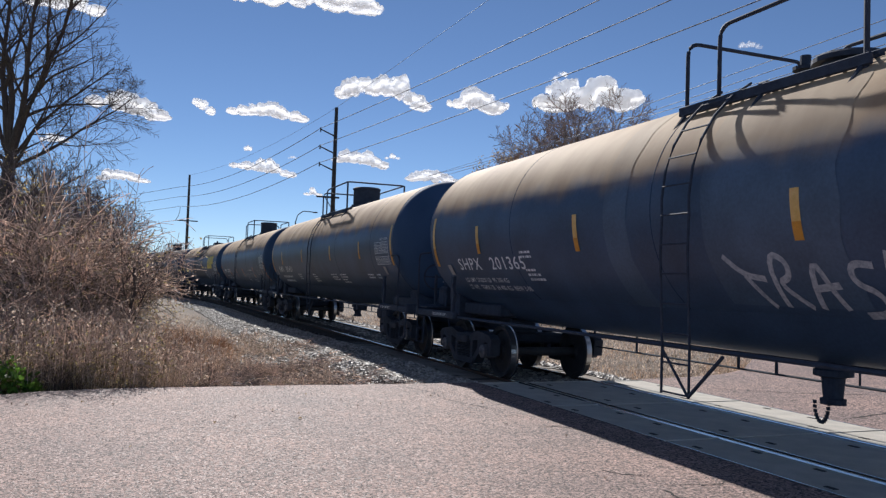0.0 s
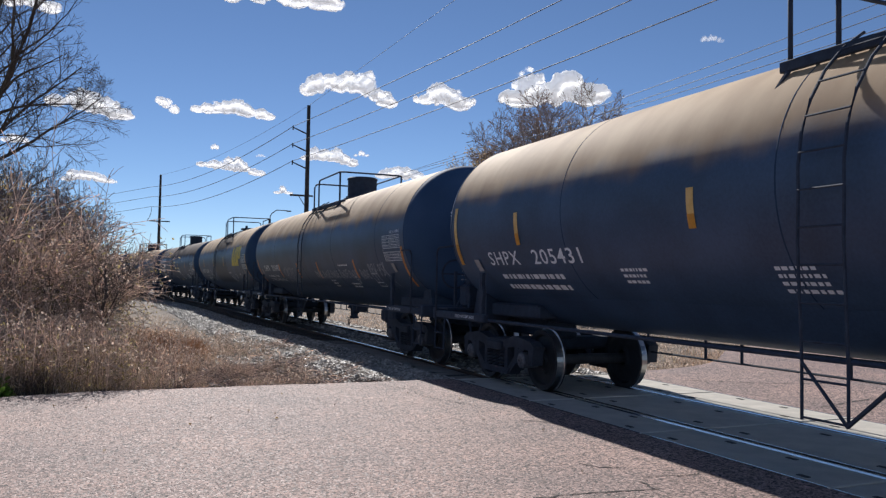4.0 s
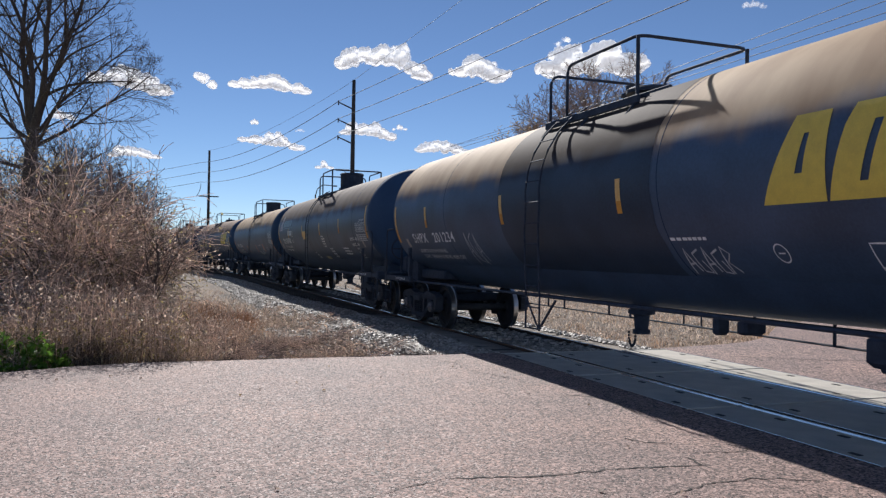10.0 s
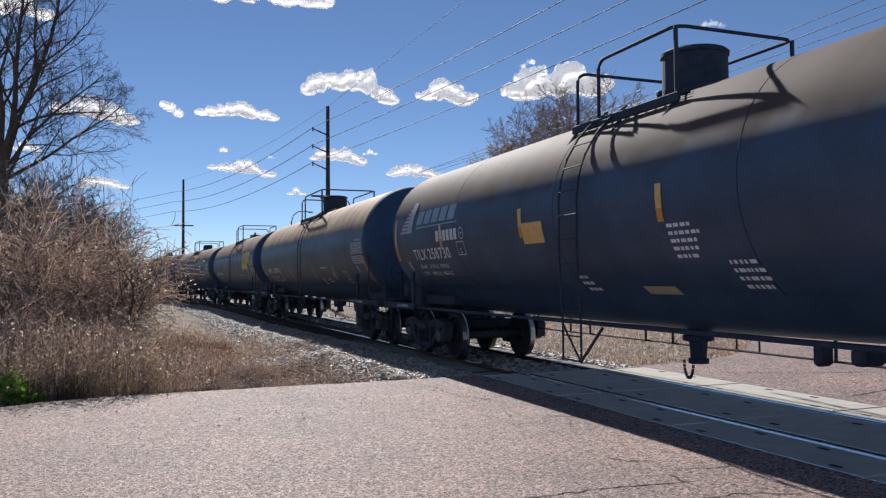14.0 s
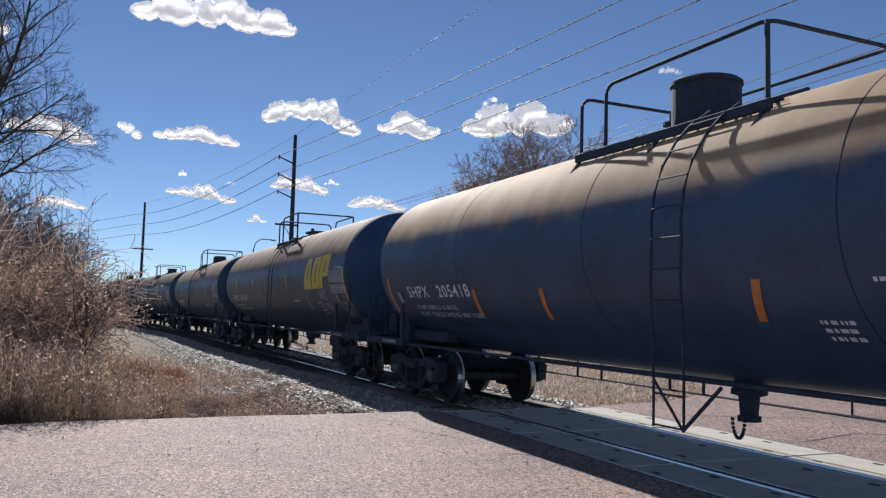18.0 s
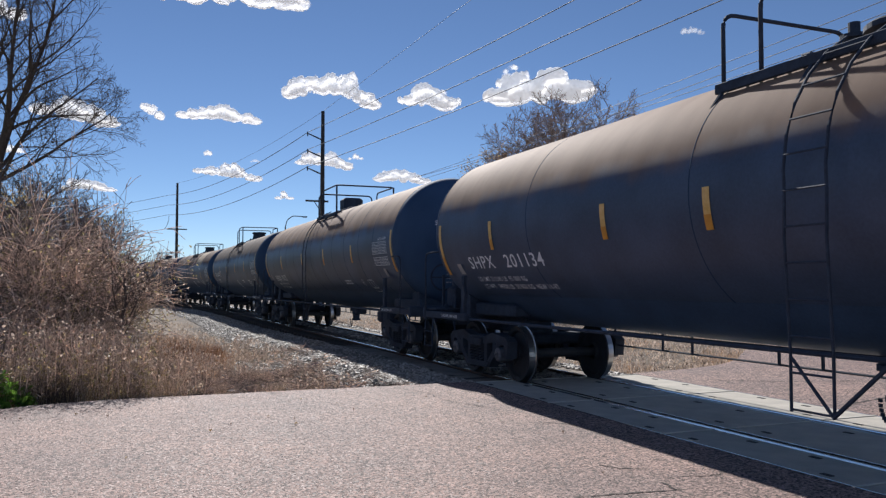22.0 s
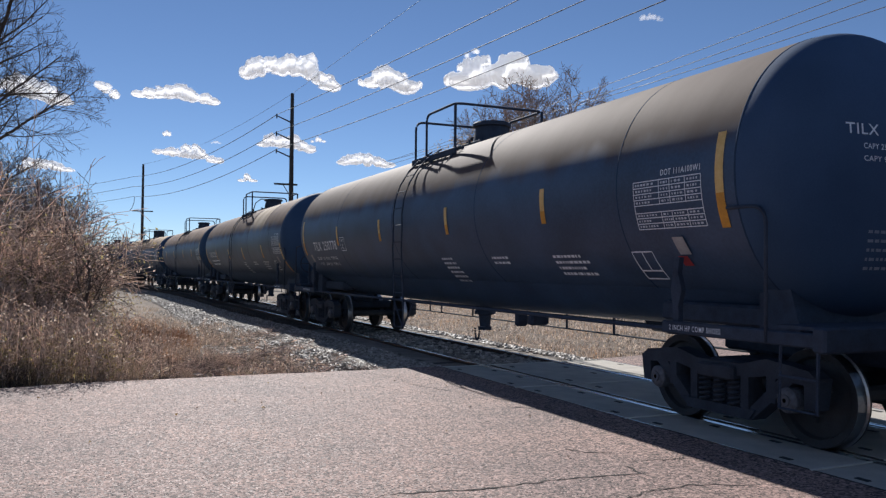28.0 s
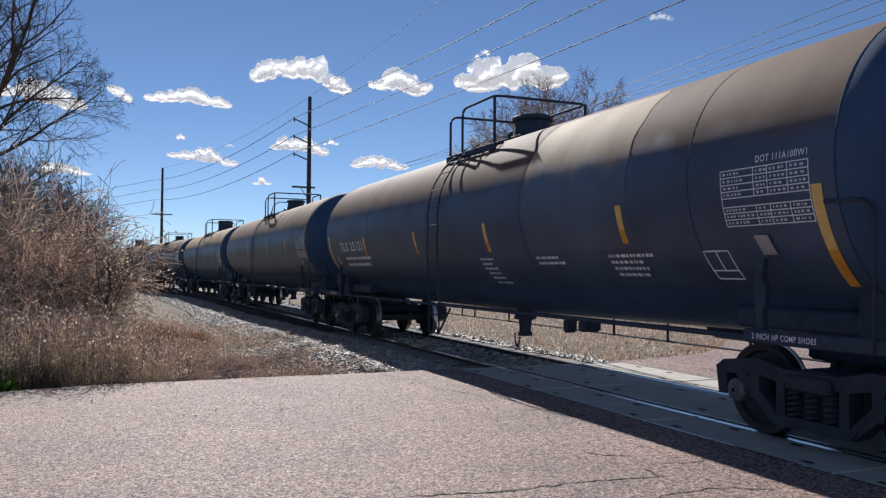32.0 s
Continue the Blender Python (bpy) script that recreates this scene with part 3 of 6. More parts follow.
def head_y(x, z):
    a = math.asin(min(1.0, math.hypot(x, z - TANK_Z) / TANK_R) ** (1 / 0.72))
    return -(RIM + HEAD * math.cos(a) ** 0.72) - 0.006


HEAD = 0.6


def head_words(text, x, z, size, width=None):
    me = letters(text, size, 1.12)
    w = max(v.co.x for v in me.vertices) or 1
    f = (width / w) if width else 1.0
    for v in me.vertices:
        px, pz = x + v.co.x * f, z + v.co.y
        v.co = (px, head_y(px, pz), pz)
    me.materials.append(M_WHITE)
    return me


def bars(name, rows, y, z, width, size, gap, seed, material=None):
    """Lines of small lettering too fine to read, as rows of short bars."""
    rnd = random.Random(seed)
    s = Shape()
    for r in range(rows):
        zz = z - r * gap
        u = 0.0
        end = width * rnd.uniform(0.7, 1.0)
        while u < end:
            w = rnd.uniform(0.6, 2.6) * size
            k = len(s.v)
            s.v += [tuple(on_tank(y - u, zz, 0.005)), tuple(on_tank(y - u - w, zz, 0.005)), tuple(on_tank(y - u - w, zz + size, 0.005)), tuple(on_tank(y - u, zz + size, 0.005))]
            s.face(k, k + 1, k + 2, k + 3)
            u += w + size * rnd.uniform(0.4, 0.9)
    return s.done(name, material or M_WHITE)


def data_table(y, z0, z1, w, seed):
    """The white test table: a ruled frame with entries in its cells."""
    rnd = random.Random(seed)
    lines, t = [], 0.008
    rowz = [z0 + (z1 - z0) * f for f in (0, 0.115, 0.23, 0.34, 0.50, 0.62, 0.74, 0.87, 1.0)]
    cols = [y - w * f for f in (0, 0.40, 0.56, 0.78, 1.0)]
    for zz in rowz:
        lines.append([(cols[0], zz), (cols[-1], zz)])
    for c in (cols[0], cols[-1]):
        lines.append([(c, z0), (c, z1)])
    for c in cols[1:-1]:
        lines.append([(c, rowz[0]), (c, rowz[3])])
        lines.append([(c, rowz[4]), (c, z1)])
    frame_me = strokes("ruling", lines, 0.010, M_WHITE)
    s = Shape()
    for i in range(8):
        if i == 3:
            continue
        for j in range(4):
            a, b = cols[j] - 0.02, cols[j + 1] + 0.02
            h = (rowz[i + 1] - rowz[i]) * 0.5
            zc = (rowz[i] + rowz[i + 1]) / 2
            h *= 0.72
            u = a - 0.01
            end = a - (a - b) * (rnd.uniform(0.55, 0.95) if j == 0 else 0.85)
            while u > end:
                l = rnd.uniform(0.014, 0.04)
                k = len(s.v)
                s.v += [tuple(on_tank(u, zc - h / 2, 0.004)), tuple(on_tank(u - l, zc - h / 2, 0.004)), tuple(on_tank(u - l, zc + h / 2, 0.004)), tuple(on_tank(u, zc + h / 2, 0.004))]
                s.face(k, k + 1, k + 2, k + 3)
                u -= l + rnd.uniform(0.012, 0.03)
    return frame_me, s.done("entries", M_TAG)


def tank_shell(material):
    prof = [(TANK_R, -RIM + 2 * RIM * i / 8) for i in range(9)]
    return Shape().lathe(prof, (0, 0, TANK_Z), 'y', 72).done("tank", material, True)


def tank_head(sy):
    prof = []
    for i in range(19):
        a = math.pi / 2 * i / 18
        e, depth = (0.72, HEAD) if sy < 0 else (0.95, 0.44)
        prof.append((max(0.001, TANK_R * math.sin(a) ** e), sy * (RIM + depth * math.cos(a) ** e)))
    return Shape().lathe(prof, (0, 0, TANK_Z), 'y', 72).done("tank_head", M_HEAD, True)


def ring_me(r, w):
    return Shape().lathe([(TANK_R - 0.01, -w), (TANK_R + r, -w * 0.5), (TANK_R + r, w * 0.5), (TANK_R - 0.01, w)], (0, 0, TANK_Z), 'y', 72).done("weld_ring", M_SEAM, True)


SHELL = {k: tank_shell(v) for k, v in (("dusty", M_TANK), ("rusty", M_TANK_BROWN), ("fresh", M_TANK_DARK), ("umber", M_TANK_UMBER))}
HEADS = [tank_head(-1), tank_head(1)]
RING = ring_me(0.0015, 0.016)
RIM_RING = ring_me(0.003, 0.018)


def rail_bar(name, pts, r=0.024, material=None):
    """A bent pipe with softened corners."""
    pts = [Vector(p) for p in pts]
    out = [pts[0]]
    for a, b, c in zip(pts, pts[1:], pts[2:]):
        q = min(0.17, (b - a).length * 0.4, (c - b).length * 0.4)
        p0, p1 = b + (a - b).normalized() * q, b + (c - b).normalized() * q
        out += [p0 * (1 - f) ** 2 + b * (2 * f * (1 - f)) + p1 * f ** 2 for f in (0, 0.2, 0.4, 0.6, 0.8, 1)]
    out.append(pts[-1])
    return Shape().tube(out, r, 8).done(name, material or M_STEEL, True)


# platform on the crown: rails, walkway and posts
W = 0.9


def platform(car, rear, front, gap=0.55):
    """Crown platform: walkway, looped handrails with a gap for the ladder, end rail and posts."""
    r = rear - gap
    part("handrail", rail_bar("handrail", [(-W, r, 3.72), (-W, r, 4.60), (-W, front, 4.60), (W, front, 4.60), (W, r, 4.60), (W, r, 3.72)]), car)
    part("end_rail", rail_bar("end_rail", [(-W, rear, 3.70), (-W, rear, 4.56), (W, rear, 4.56), (W, rear, 3.70)]), car)
    for sx in (-W, W):
        part("post", Shape().tube([(sx, front + 0.02, 3.66), (sx, front + 0.02, 4.60)], 0.027, 8).done("post", M_STEEL), car)
    y0, y1 = front - 0.05, rear + 0.1
    n = (y0 + y1) / 2
    l = y1 - y0
    for sx in (-1, 1):
        s = Shape()
        s.box((sx * (W + 0.02), n, 3.74), (0.05, l, 0.11), bevel=0.008)
        s.box((sx * 0.42, n, 3.93), (0.05, l, 0.08), bevel=0.008)
        for i in range(6):
            s.box((sx * (0.48 + 0.07 * i), n, 3.80), (0.014, l, 0.03))
        for i in range(int(l / 0.19)):
            s.box((sx * 0.66, y0 + 0.1 + 0.19 * i, 3.79), (0.46, 0.014, 0.02))
        for yy in (y0 + 0.1, n, y1 - 0.1):
            s.tube([(sx * W, yy, 3.72), (sx * 1.06, yy + 0.03, 3.48)], 0.025, 5)
        part("walkway", s.done("walkway", M_STEEL), car, label="black grated walkway")


dome_me = Shape().lathe([(0.02, 4.57), (0.40, 4.57), (0.44, 4.54), (0.44, 4.50), (0.42, 4.49), (0.42, 3.90), (0.50, 3.86), (0.50, 3.80)], (0, 0, 0), 'z', 32).done("manway", M_STEEL)
dome_low = Shape().lathe([(0.02, 4.36), (0.33, 4.36), (0.36, 4.33), (0.36, 4.28), (0.30, 4.27), (0.36, 3.95), (0.44, 3.90), (0.44, 3.80)], (0, 0, 0), 'z', 28).done("manway", M_STEEL)
hatch_me = Shape().lathe([(0.02, 4.14), (0.34, 4.14), (0.38, 4.11), (0.38, 4.06), (0.30, 4.05), (0.30, 3.85)], (0, 0, 0), 'z', 28).box((0.1, 0.42, 4.1), (0.12, 0.16, 0.16), bevel=0.02).done("manway", M_STEEL)
box_me = Shape().box((0, 0, 4.18), (0.62, 0.62, 0.40), bevel=0.06).lathe([(0.42, 3.98), (0.46, 3.94), (0.46, 3.85)], (0, 0, 0), 'z', 24).done("manway", M_STEEL)
bolts_me = Shape()
for i in range(10):
    a = 2 * math.pi * i / 10
    bolts_me.tube([(0.46 * math.cos(a), 0.46 * math.sin(a), 3.9), (0.46 * math.cos(a), 0.46 * math.sin(a), 4.02)], 0.025, 6)
bolts_me = bolts_me.done("bolts", M_STEEL)
valve_me = Shape().lathe([(0.10, 3.9), (0.10, 4.12), (0.14, 4.13), (0.14, 4.17), (0.06, 4.18), (0.06, 4.3), (0.01, 4.31)], (0, 0.35, 0), 'z', 12).lathe([(0.07, 3.9), (0.07, 4.14), (0.10, 4.15), (0.01, 4.22)], (0.22, 0.62, 0), 'z', 10).box((0, 0.75, 4.02), (0.5, 0.16, 0.10), bevel=0.02).done("vent_valve", M_STEEL)

# ladder down the near side (and its twin)
ANG = [math.radians(a) for a in (62, 50, 38, 26, 14, 2, -6)]
STILE = Shape().tube([(-(TANK_R + 0.10) * math.cos(a), 0, TANK_Z + (TANK_R + 0.10) * math.sin(a)) for a in ANG] + [(-1.52, 0, 2.0), (-1.47, 0, 1.0), (-1.47, 0, 0.5)], 0.015, 6).done("stile", M_STEEL)
RUNG = Shape().tube([(0, 0.23, 0), (0, -0.23, 0)], 0.011, 5).done("rung", M_STEEL)


def ladder(car, m):
    """A ladder down the side of the tank: two stiles and their rungs."""
    lad = part("ladder", STILE, car, m @ pose(0, 0.39, 0) @ pose(0, 0.23, 0))
    part("stile", STILE, lad, pose(0, -0.46, 0))
    z = 0.52
    while z < 3.9:
        x = -1.47 - 0.05 * max(0, min(1, (z - 1) / 1.0)) if z < 2.5 else -math.sqrt(max(0.01, (TANK_R + 0.10) ** 2 - (z - TANK_Z) ** 2))
        part("rung", RUNG, lad, pose(x, -0.23, z))
        z += 0.32


ladder_brace = Shape().tube([(-1.47, 0.62, 0.98), (-1.47, 0.16, 0.5)], 0.016, 5).tube([(-1.47, -0.35, 0.98), (-1.47, 0.16, 0.52)], 0.02, 5).done("brace", M_STEEL)

# under the tank
pipe_me = Shape().tube([(-1.24, -7.2, 1.0), (-1.24, 7.2, 1.0)], 0.026, 6).done("side_pipe", M_STEEL)
def belly_jacket():
    """A rounded jacket under the tank, tapering at its ends."""
    s, n = Shape(), 16
    for y, drop in ((-7.75, 0.0), (-7.45, 0.16), (-7.0, 0.20), (-1.0, 0.25), (0.2, 0.25), (7.0, 0.20), (7.45, 0.16), (7.75, 0.0)):
        for i in range(n + 1):
            a = math.radians(-126 + 72 * i / n)
            r = TANK_R + drop * math.cos(math.pi * (i / n - 0.5)) ** 1.3 - 0.004
            s.v.append((r * math.cos(a), y, TANK_Z + r * math.sin(a)))
    for k in range(7):
        for i in range(n):
            q = k * (n + 1) + i
            s.face(q, q + 1, q + n + 2, q + n + 1)
    return s.done("belly_jacket", M_TANK_DARK, True)


belly = belly_jacket()
rod = Shape().tube([(-1.0, -6.1, 0.57), (-1.0, 6.1, 0.57)], 0.016, 6).tube([(-1.0, -6.1, 0.80), (-1.0, 6.1, 0.80)], 0.014, 6)
for yy in (-5.9, -4.6, -3.9, -2.2, -1.5, 1.6, 3.0, 4.7, 5.9):
    rod.box((-1.0, yy, 0.72), (0.025, 0.035, 0.32))
rod = rod.done("brake_rod", M_STEEL)
outlet = Shape().lathe([(0.16, 1.0), (0.16, 0.86), (0.2, 0.84), (0.2, 0.78), (0.12, 0.76), (0.10, 0.55), (0.13, 0.54), (0.13, 0.48), (0.02, 0.47)], (0, -0.33, 0), 'z', 20).done("bottom_outlet", M_STEEL, False)
chain = Shape()
for i in range(14):
    a = math.pi * i / 13
    c = Vector((-0.16, -0.33 + 0.09 * math.cos(a), 0.50 - 0.20 * math.sin(a)))
    chain.box(c, (0.02, 0.034, 0.036))
chain = chain.done("chain", M_TRUCK)
sill = Shape().box((0, 7.95, 0.92), (0.55, 2.3, 0.36), bevel=0.03).box((0, 7.1, 1.16), (1.5, 1.6, 0.22), bevel=0.03).done("stub_sill", M_STEEL)
end_sill = Shape().box((0, -9.02, 1.04), (2.7, 0.14, 0.22), bevel=0.02).box((0, -8.78, 1.13), (2.6, 0.5, 0.03)).done("end_sill", M_STEEL)
end_sill_r = Shape().box((0, 9.02, 1.04), (2.7, 0.14, 0.22), bevel=0.02).box((0, 8.78, 1.13), (2.6, 0.5, 0.03)).done("end_sill", M_STEEL)
BRACKET = Shape().prism([(-0.055, 0.98), (0.03, 0.98), (0.035, 1.25), (0.07, 1.42), (0.03, 1.62), (0.04, 1.76), (-0.07, 1.76), (-0.04, 1.60), (-0.10, 1.42), (-0.045, 1.25)], -1.31, -1.25).box((-1.26, 0, 1.0), (0.16, 0.28, 0.09), bevel=0.02).done("body_bolster", M_STEEL)
VALVES = [Shape().box((-0.62, -5.25, 0.80), (0.36, 0.40, 0.30), bevel=0.05).lathe([(0.02, 0.60), (0.11, 0.61), (0.13, 0.66), (0.13, 0.7)], (-0.62, -5.25, 0), 'z', 12).done("brake_valve", M_STEEL),
          Shape().box((-0.62, -5.80, 0.80), (0.40, 0.44, 0.26), bevel=0.05).lathe([(0.02, 0.60), (0.14, 0.62), (0.15, 0.68)], (-0.62, -5.80, 0), 'z', 12).done("brake_valve", M_STEEL),
          Shape().box((-0.8, -3.6, 0.88), (0.3, 0.16, 0.16), bevel=0.03).done("brake_valve", M_STEEL),
          Shape().box((-0.8, -3.1, 0.86), (0.2, 0.10, 0.22), bevel=0.03).done("brake_valve", M_STEEL)]
SIDE_BEAM = Shape().box((-1.30, -8.05, 1.03), (0.09, 2.05, 0.13), bevel=0.015).done("side_beam", M_STEEL)


def hoop(sx, sy):
    """A tall bent bar from the side beam up and over to the tank."""
    y0, y1 = (-8.45, -8.02) if sy < 0 else (8.96, 8.15)
    return rail_bar("grab_iron", [(sx * 1.34, y0, 0.98), (sx * 1.34, y0, 2.22), (sx * 1.39, y1, 2.22)], 0.018)


SADDLE = [Shape().prism([(sy * 7.9, 0.98), (sy * 8.42, 0.98), (sy * 8.26, 1.52), (sy * 7.9, 1.4)][::sy], -0.85, 0.85).done("tank_saddle", M_STEEL) for sy in (-1, 1)]
BRAKE_GEAR = Shape().box((-0.72, 8.66, 1.36), (0.46, 0.34, 0.42), bevel=0.05).box((-0.72, 8.66, 1.62), (0.30, 0.24, 0.16), bevel=0.05).lathe([(0.02, 8.42), (0.12, 8.44), (0.14, 8.5), (0.14, 8.8), (0.12, 8.86), (0.02, 8.88)], (-0.72, 0, 1.76), 'y', 16).tube([(-0.95, 8.40, 1.15), (-0.80, 8.62, 1.62)], 0.025, 6).tube([(-0.95, 8.92, 1.15), (-0.80, 8.70, 1.62)], 0.025, 6).done("brake_gear", M_STEEL)
BRAKE_ROD = Shape().tube([(-0.72, 8.62, 1.80), (-0.95, 8.30, 2.14)], 0.022, 6).done("brake_lever", M_SEAM)
HOOPS = [hoop(sx, sy) for sx in (-1, 1) for sy in (-1, 1)]
step_me = [Shape().tube([(-1.32, sy * 9.0, 1.0), (-1.34, sy * 9.0, 0.42), (-1.34, sy * 8.6, 0.42), (-1.32, sy * 8.6, 1.0)], 0.018, 6).tube([(-1.34, sy * 9.0, 0.7), (-1.34, sy * 8.6, 0.7)], 0.014, 6).done("step", M_STEEL) for sy in (-1, 1)]
coupler = [Shape().box((0, sy * 9.17, 0.87), (0.17, 0.34, 0.16), bevel=0.03).box((0.05, sy * 9.36, 0.87), (0.30, 0.13, 0.30), bevel=0.05).box((-0.10, sy * 9.40, 0.87), (0.12, 0.14, 0.24), bevel=0.04).done("coupler", M_TRUCK) for sy in (-1, 1)]
hose = [Shape().tube([(-0.35, sy * 9.05, 0.9), (-0.37, sy * 9.2, 0.6), (-0.25, sy * 9.36, 0.42), (-0.1, sy * 9.41, 0.5)], 0.025, 6).done("air_hose", M_STEEL, True) for sy in (-1, 1)]
brake_wheel = Shape().lathe([(0.26, -0.01), (0.28, 0.0), (0.26, 0.01), (0.24, 0.0), (0.26, -0.01)], (-0.9, 9.12, 1.75), 'y', 24).box((-0.9, 9.1, 1.4), (0.05, 0.05, 0.8)).box((-0.9, 9.12, 1.75), (0.5, 0.02, 0.03)).done("brake_wheel", M_STEEL)
reservoir = Shape().lathe([(0.02, -0.62), (0.18, -0.58), (0.22, -0.5), (0.22, 0.5), (0.18, 0.58), (0.02, 0.62)], (0.75, -4.9, 0.95), 'y', 20).done("air_reservoir", M_STEEL, True)
BEAM_WORDS = letters("2 INCH HP COMP SHOES", 0.055, 1.15)
for v in BEAM_WORDS.vertices:
    v.co = (-1.349, -7.15 - v.co.x * 0.78, 1.005 + v.co.y)
BEAM_WORDS.materials.append(M_WHITE)
pad_me = strip("placard_holder", [(-7.25, 1.80), (-7.22, 1.98)], 0.17, M_PAD, 0.02, 3)

# truck with side frames, springs and wheelsets
def side_frame():
    s = Shape()
    x0, x1 = -0.09, 0.09
    top = [(-1.20, 0.66), (-1.10, 0.74), (-0.62, 0.80), (-0.30, 0.72), (0.30, 0.72), (0.62, 0.80), (1.10, 0.74), (1.20, 0.66), (1.18, 0.60), (0.62, 0.64), (0.40, 0.60), (-0.40, 0.60), (-0.62, 0.64), (-1.18, 0.60)]
    s.prism(top, x0, x1)
    s.prism([(-0.42, 0.20), (0.42, 0.20), (0.50, 0.30), (-0.50, 0.30)], x0 - 0.02, x1 + 0.02)
    for q in (-1, 1):
        s.prism([(q * 0.44, 0.20), (q * 0.56, 0.30), (q * 0.98, 0.66), (q * 0.80, 0.66), (q * 0.42, 0.32)][::q], x0, x1)
        s.prism([(q * 0.30, 0.28), (q * 0.40, 0.28), (q * 0.40, 0.64), (q * 0.30, 0.64)][::q], x0, x1)
        s.prism([(q * 1.05, 0.40), (q * 1.16, 0.40), (q * 1.20, 0.68), (q * 1.05, 0.68)][::q], x0, x1)
        s.prism([(q * 0.62, 0.40), (q * 0.73, 0.40), (q * 0.73, 0.68), (q * 0.62, 0.68)][::q], x0, x1)
    s.box((0, 0, 0.62), (0.3, 0.50, 0.14), bevel=0.02)
    s.box((0.02, 0, 0.44), (0.05, 0.62, 0.30))
    return s.done("side_frame", M_TRUCK)


FRAME = side_frame()
spring = Shape()
path = [(-0.07 + 0.055 * math.cos(2 * math.pi * i / 8), 0.055 * math.sin(2 * math.pi * i / 8), 0.30 + 0.25 * i / 40) for i in range(41)]
spring.tube(path, 0.013, 4)
SPRING = spring.done("spring", M_TRUCK)
BOLSTER = Shape().box((0, 0, 0.64), (2.2, 0.42, 0.20), bevel=0.04).box((0, 0, 0.78), (0.5, 0.5, 0.1), bevel=0.03).done("truck_bolster", M_TRUCK)
CAP = Shape().lathe([(0.02, -0.085), (0.05, -0.085), (0.055, -0.07), (0.09, -0.065), (0.115, -0.05), (0.12, 0.0), (0.12, 0.2)], (0, 0, 0), 'x', 20).done("bearing_cap", M_CAP)
WR = 0.457
w = Shape()
PROF = [(0.10, -0.06), (0.13, -0.06), (0.15, -0.02), (0.36, 0.01), (0.38, -0.035), (WR - 0.012, -0.05), (WR - 0.004, -0.045), (WR, 0.03), (WR + 0.004, 0.06), (WR + 0.025, 0.07), (WR + 0.022, 0.095), (0.40, 0.095), (0.37, 0.05), (0.15, 0.06), (0.12, 0.10)]
for side in (-1, 1):
    w.lathe([(r, side * (0.755 - h)) for r, h in PROF], (0, 0, 0), 'x', 40, [0] * 6 + [1, 1, 1] + [0] * 5)
    for i in range(3):
        a = 2 * math.pi * i / 3
        w.box((side * 0.80, 0.20 * math.cos(a), 0.20 * math.sin(a)), (0.03, 0.05, 0.05))
w.lathe([(0.08, -1.15), (0.08, 1.15)], (0, 0, 0), 'x', 12)
WHEELSET = w.done("wheelset", [M_WHEEL, M_TREAD], False)


DOMES = {"tall": dome_me, "pinched": dome_low, "hatch": hatch_me, "box": box_me}


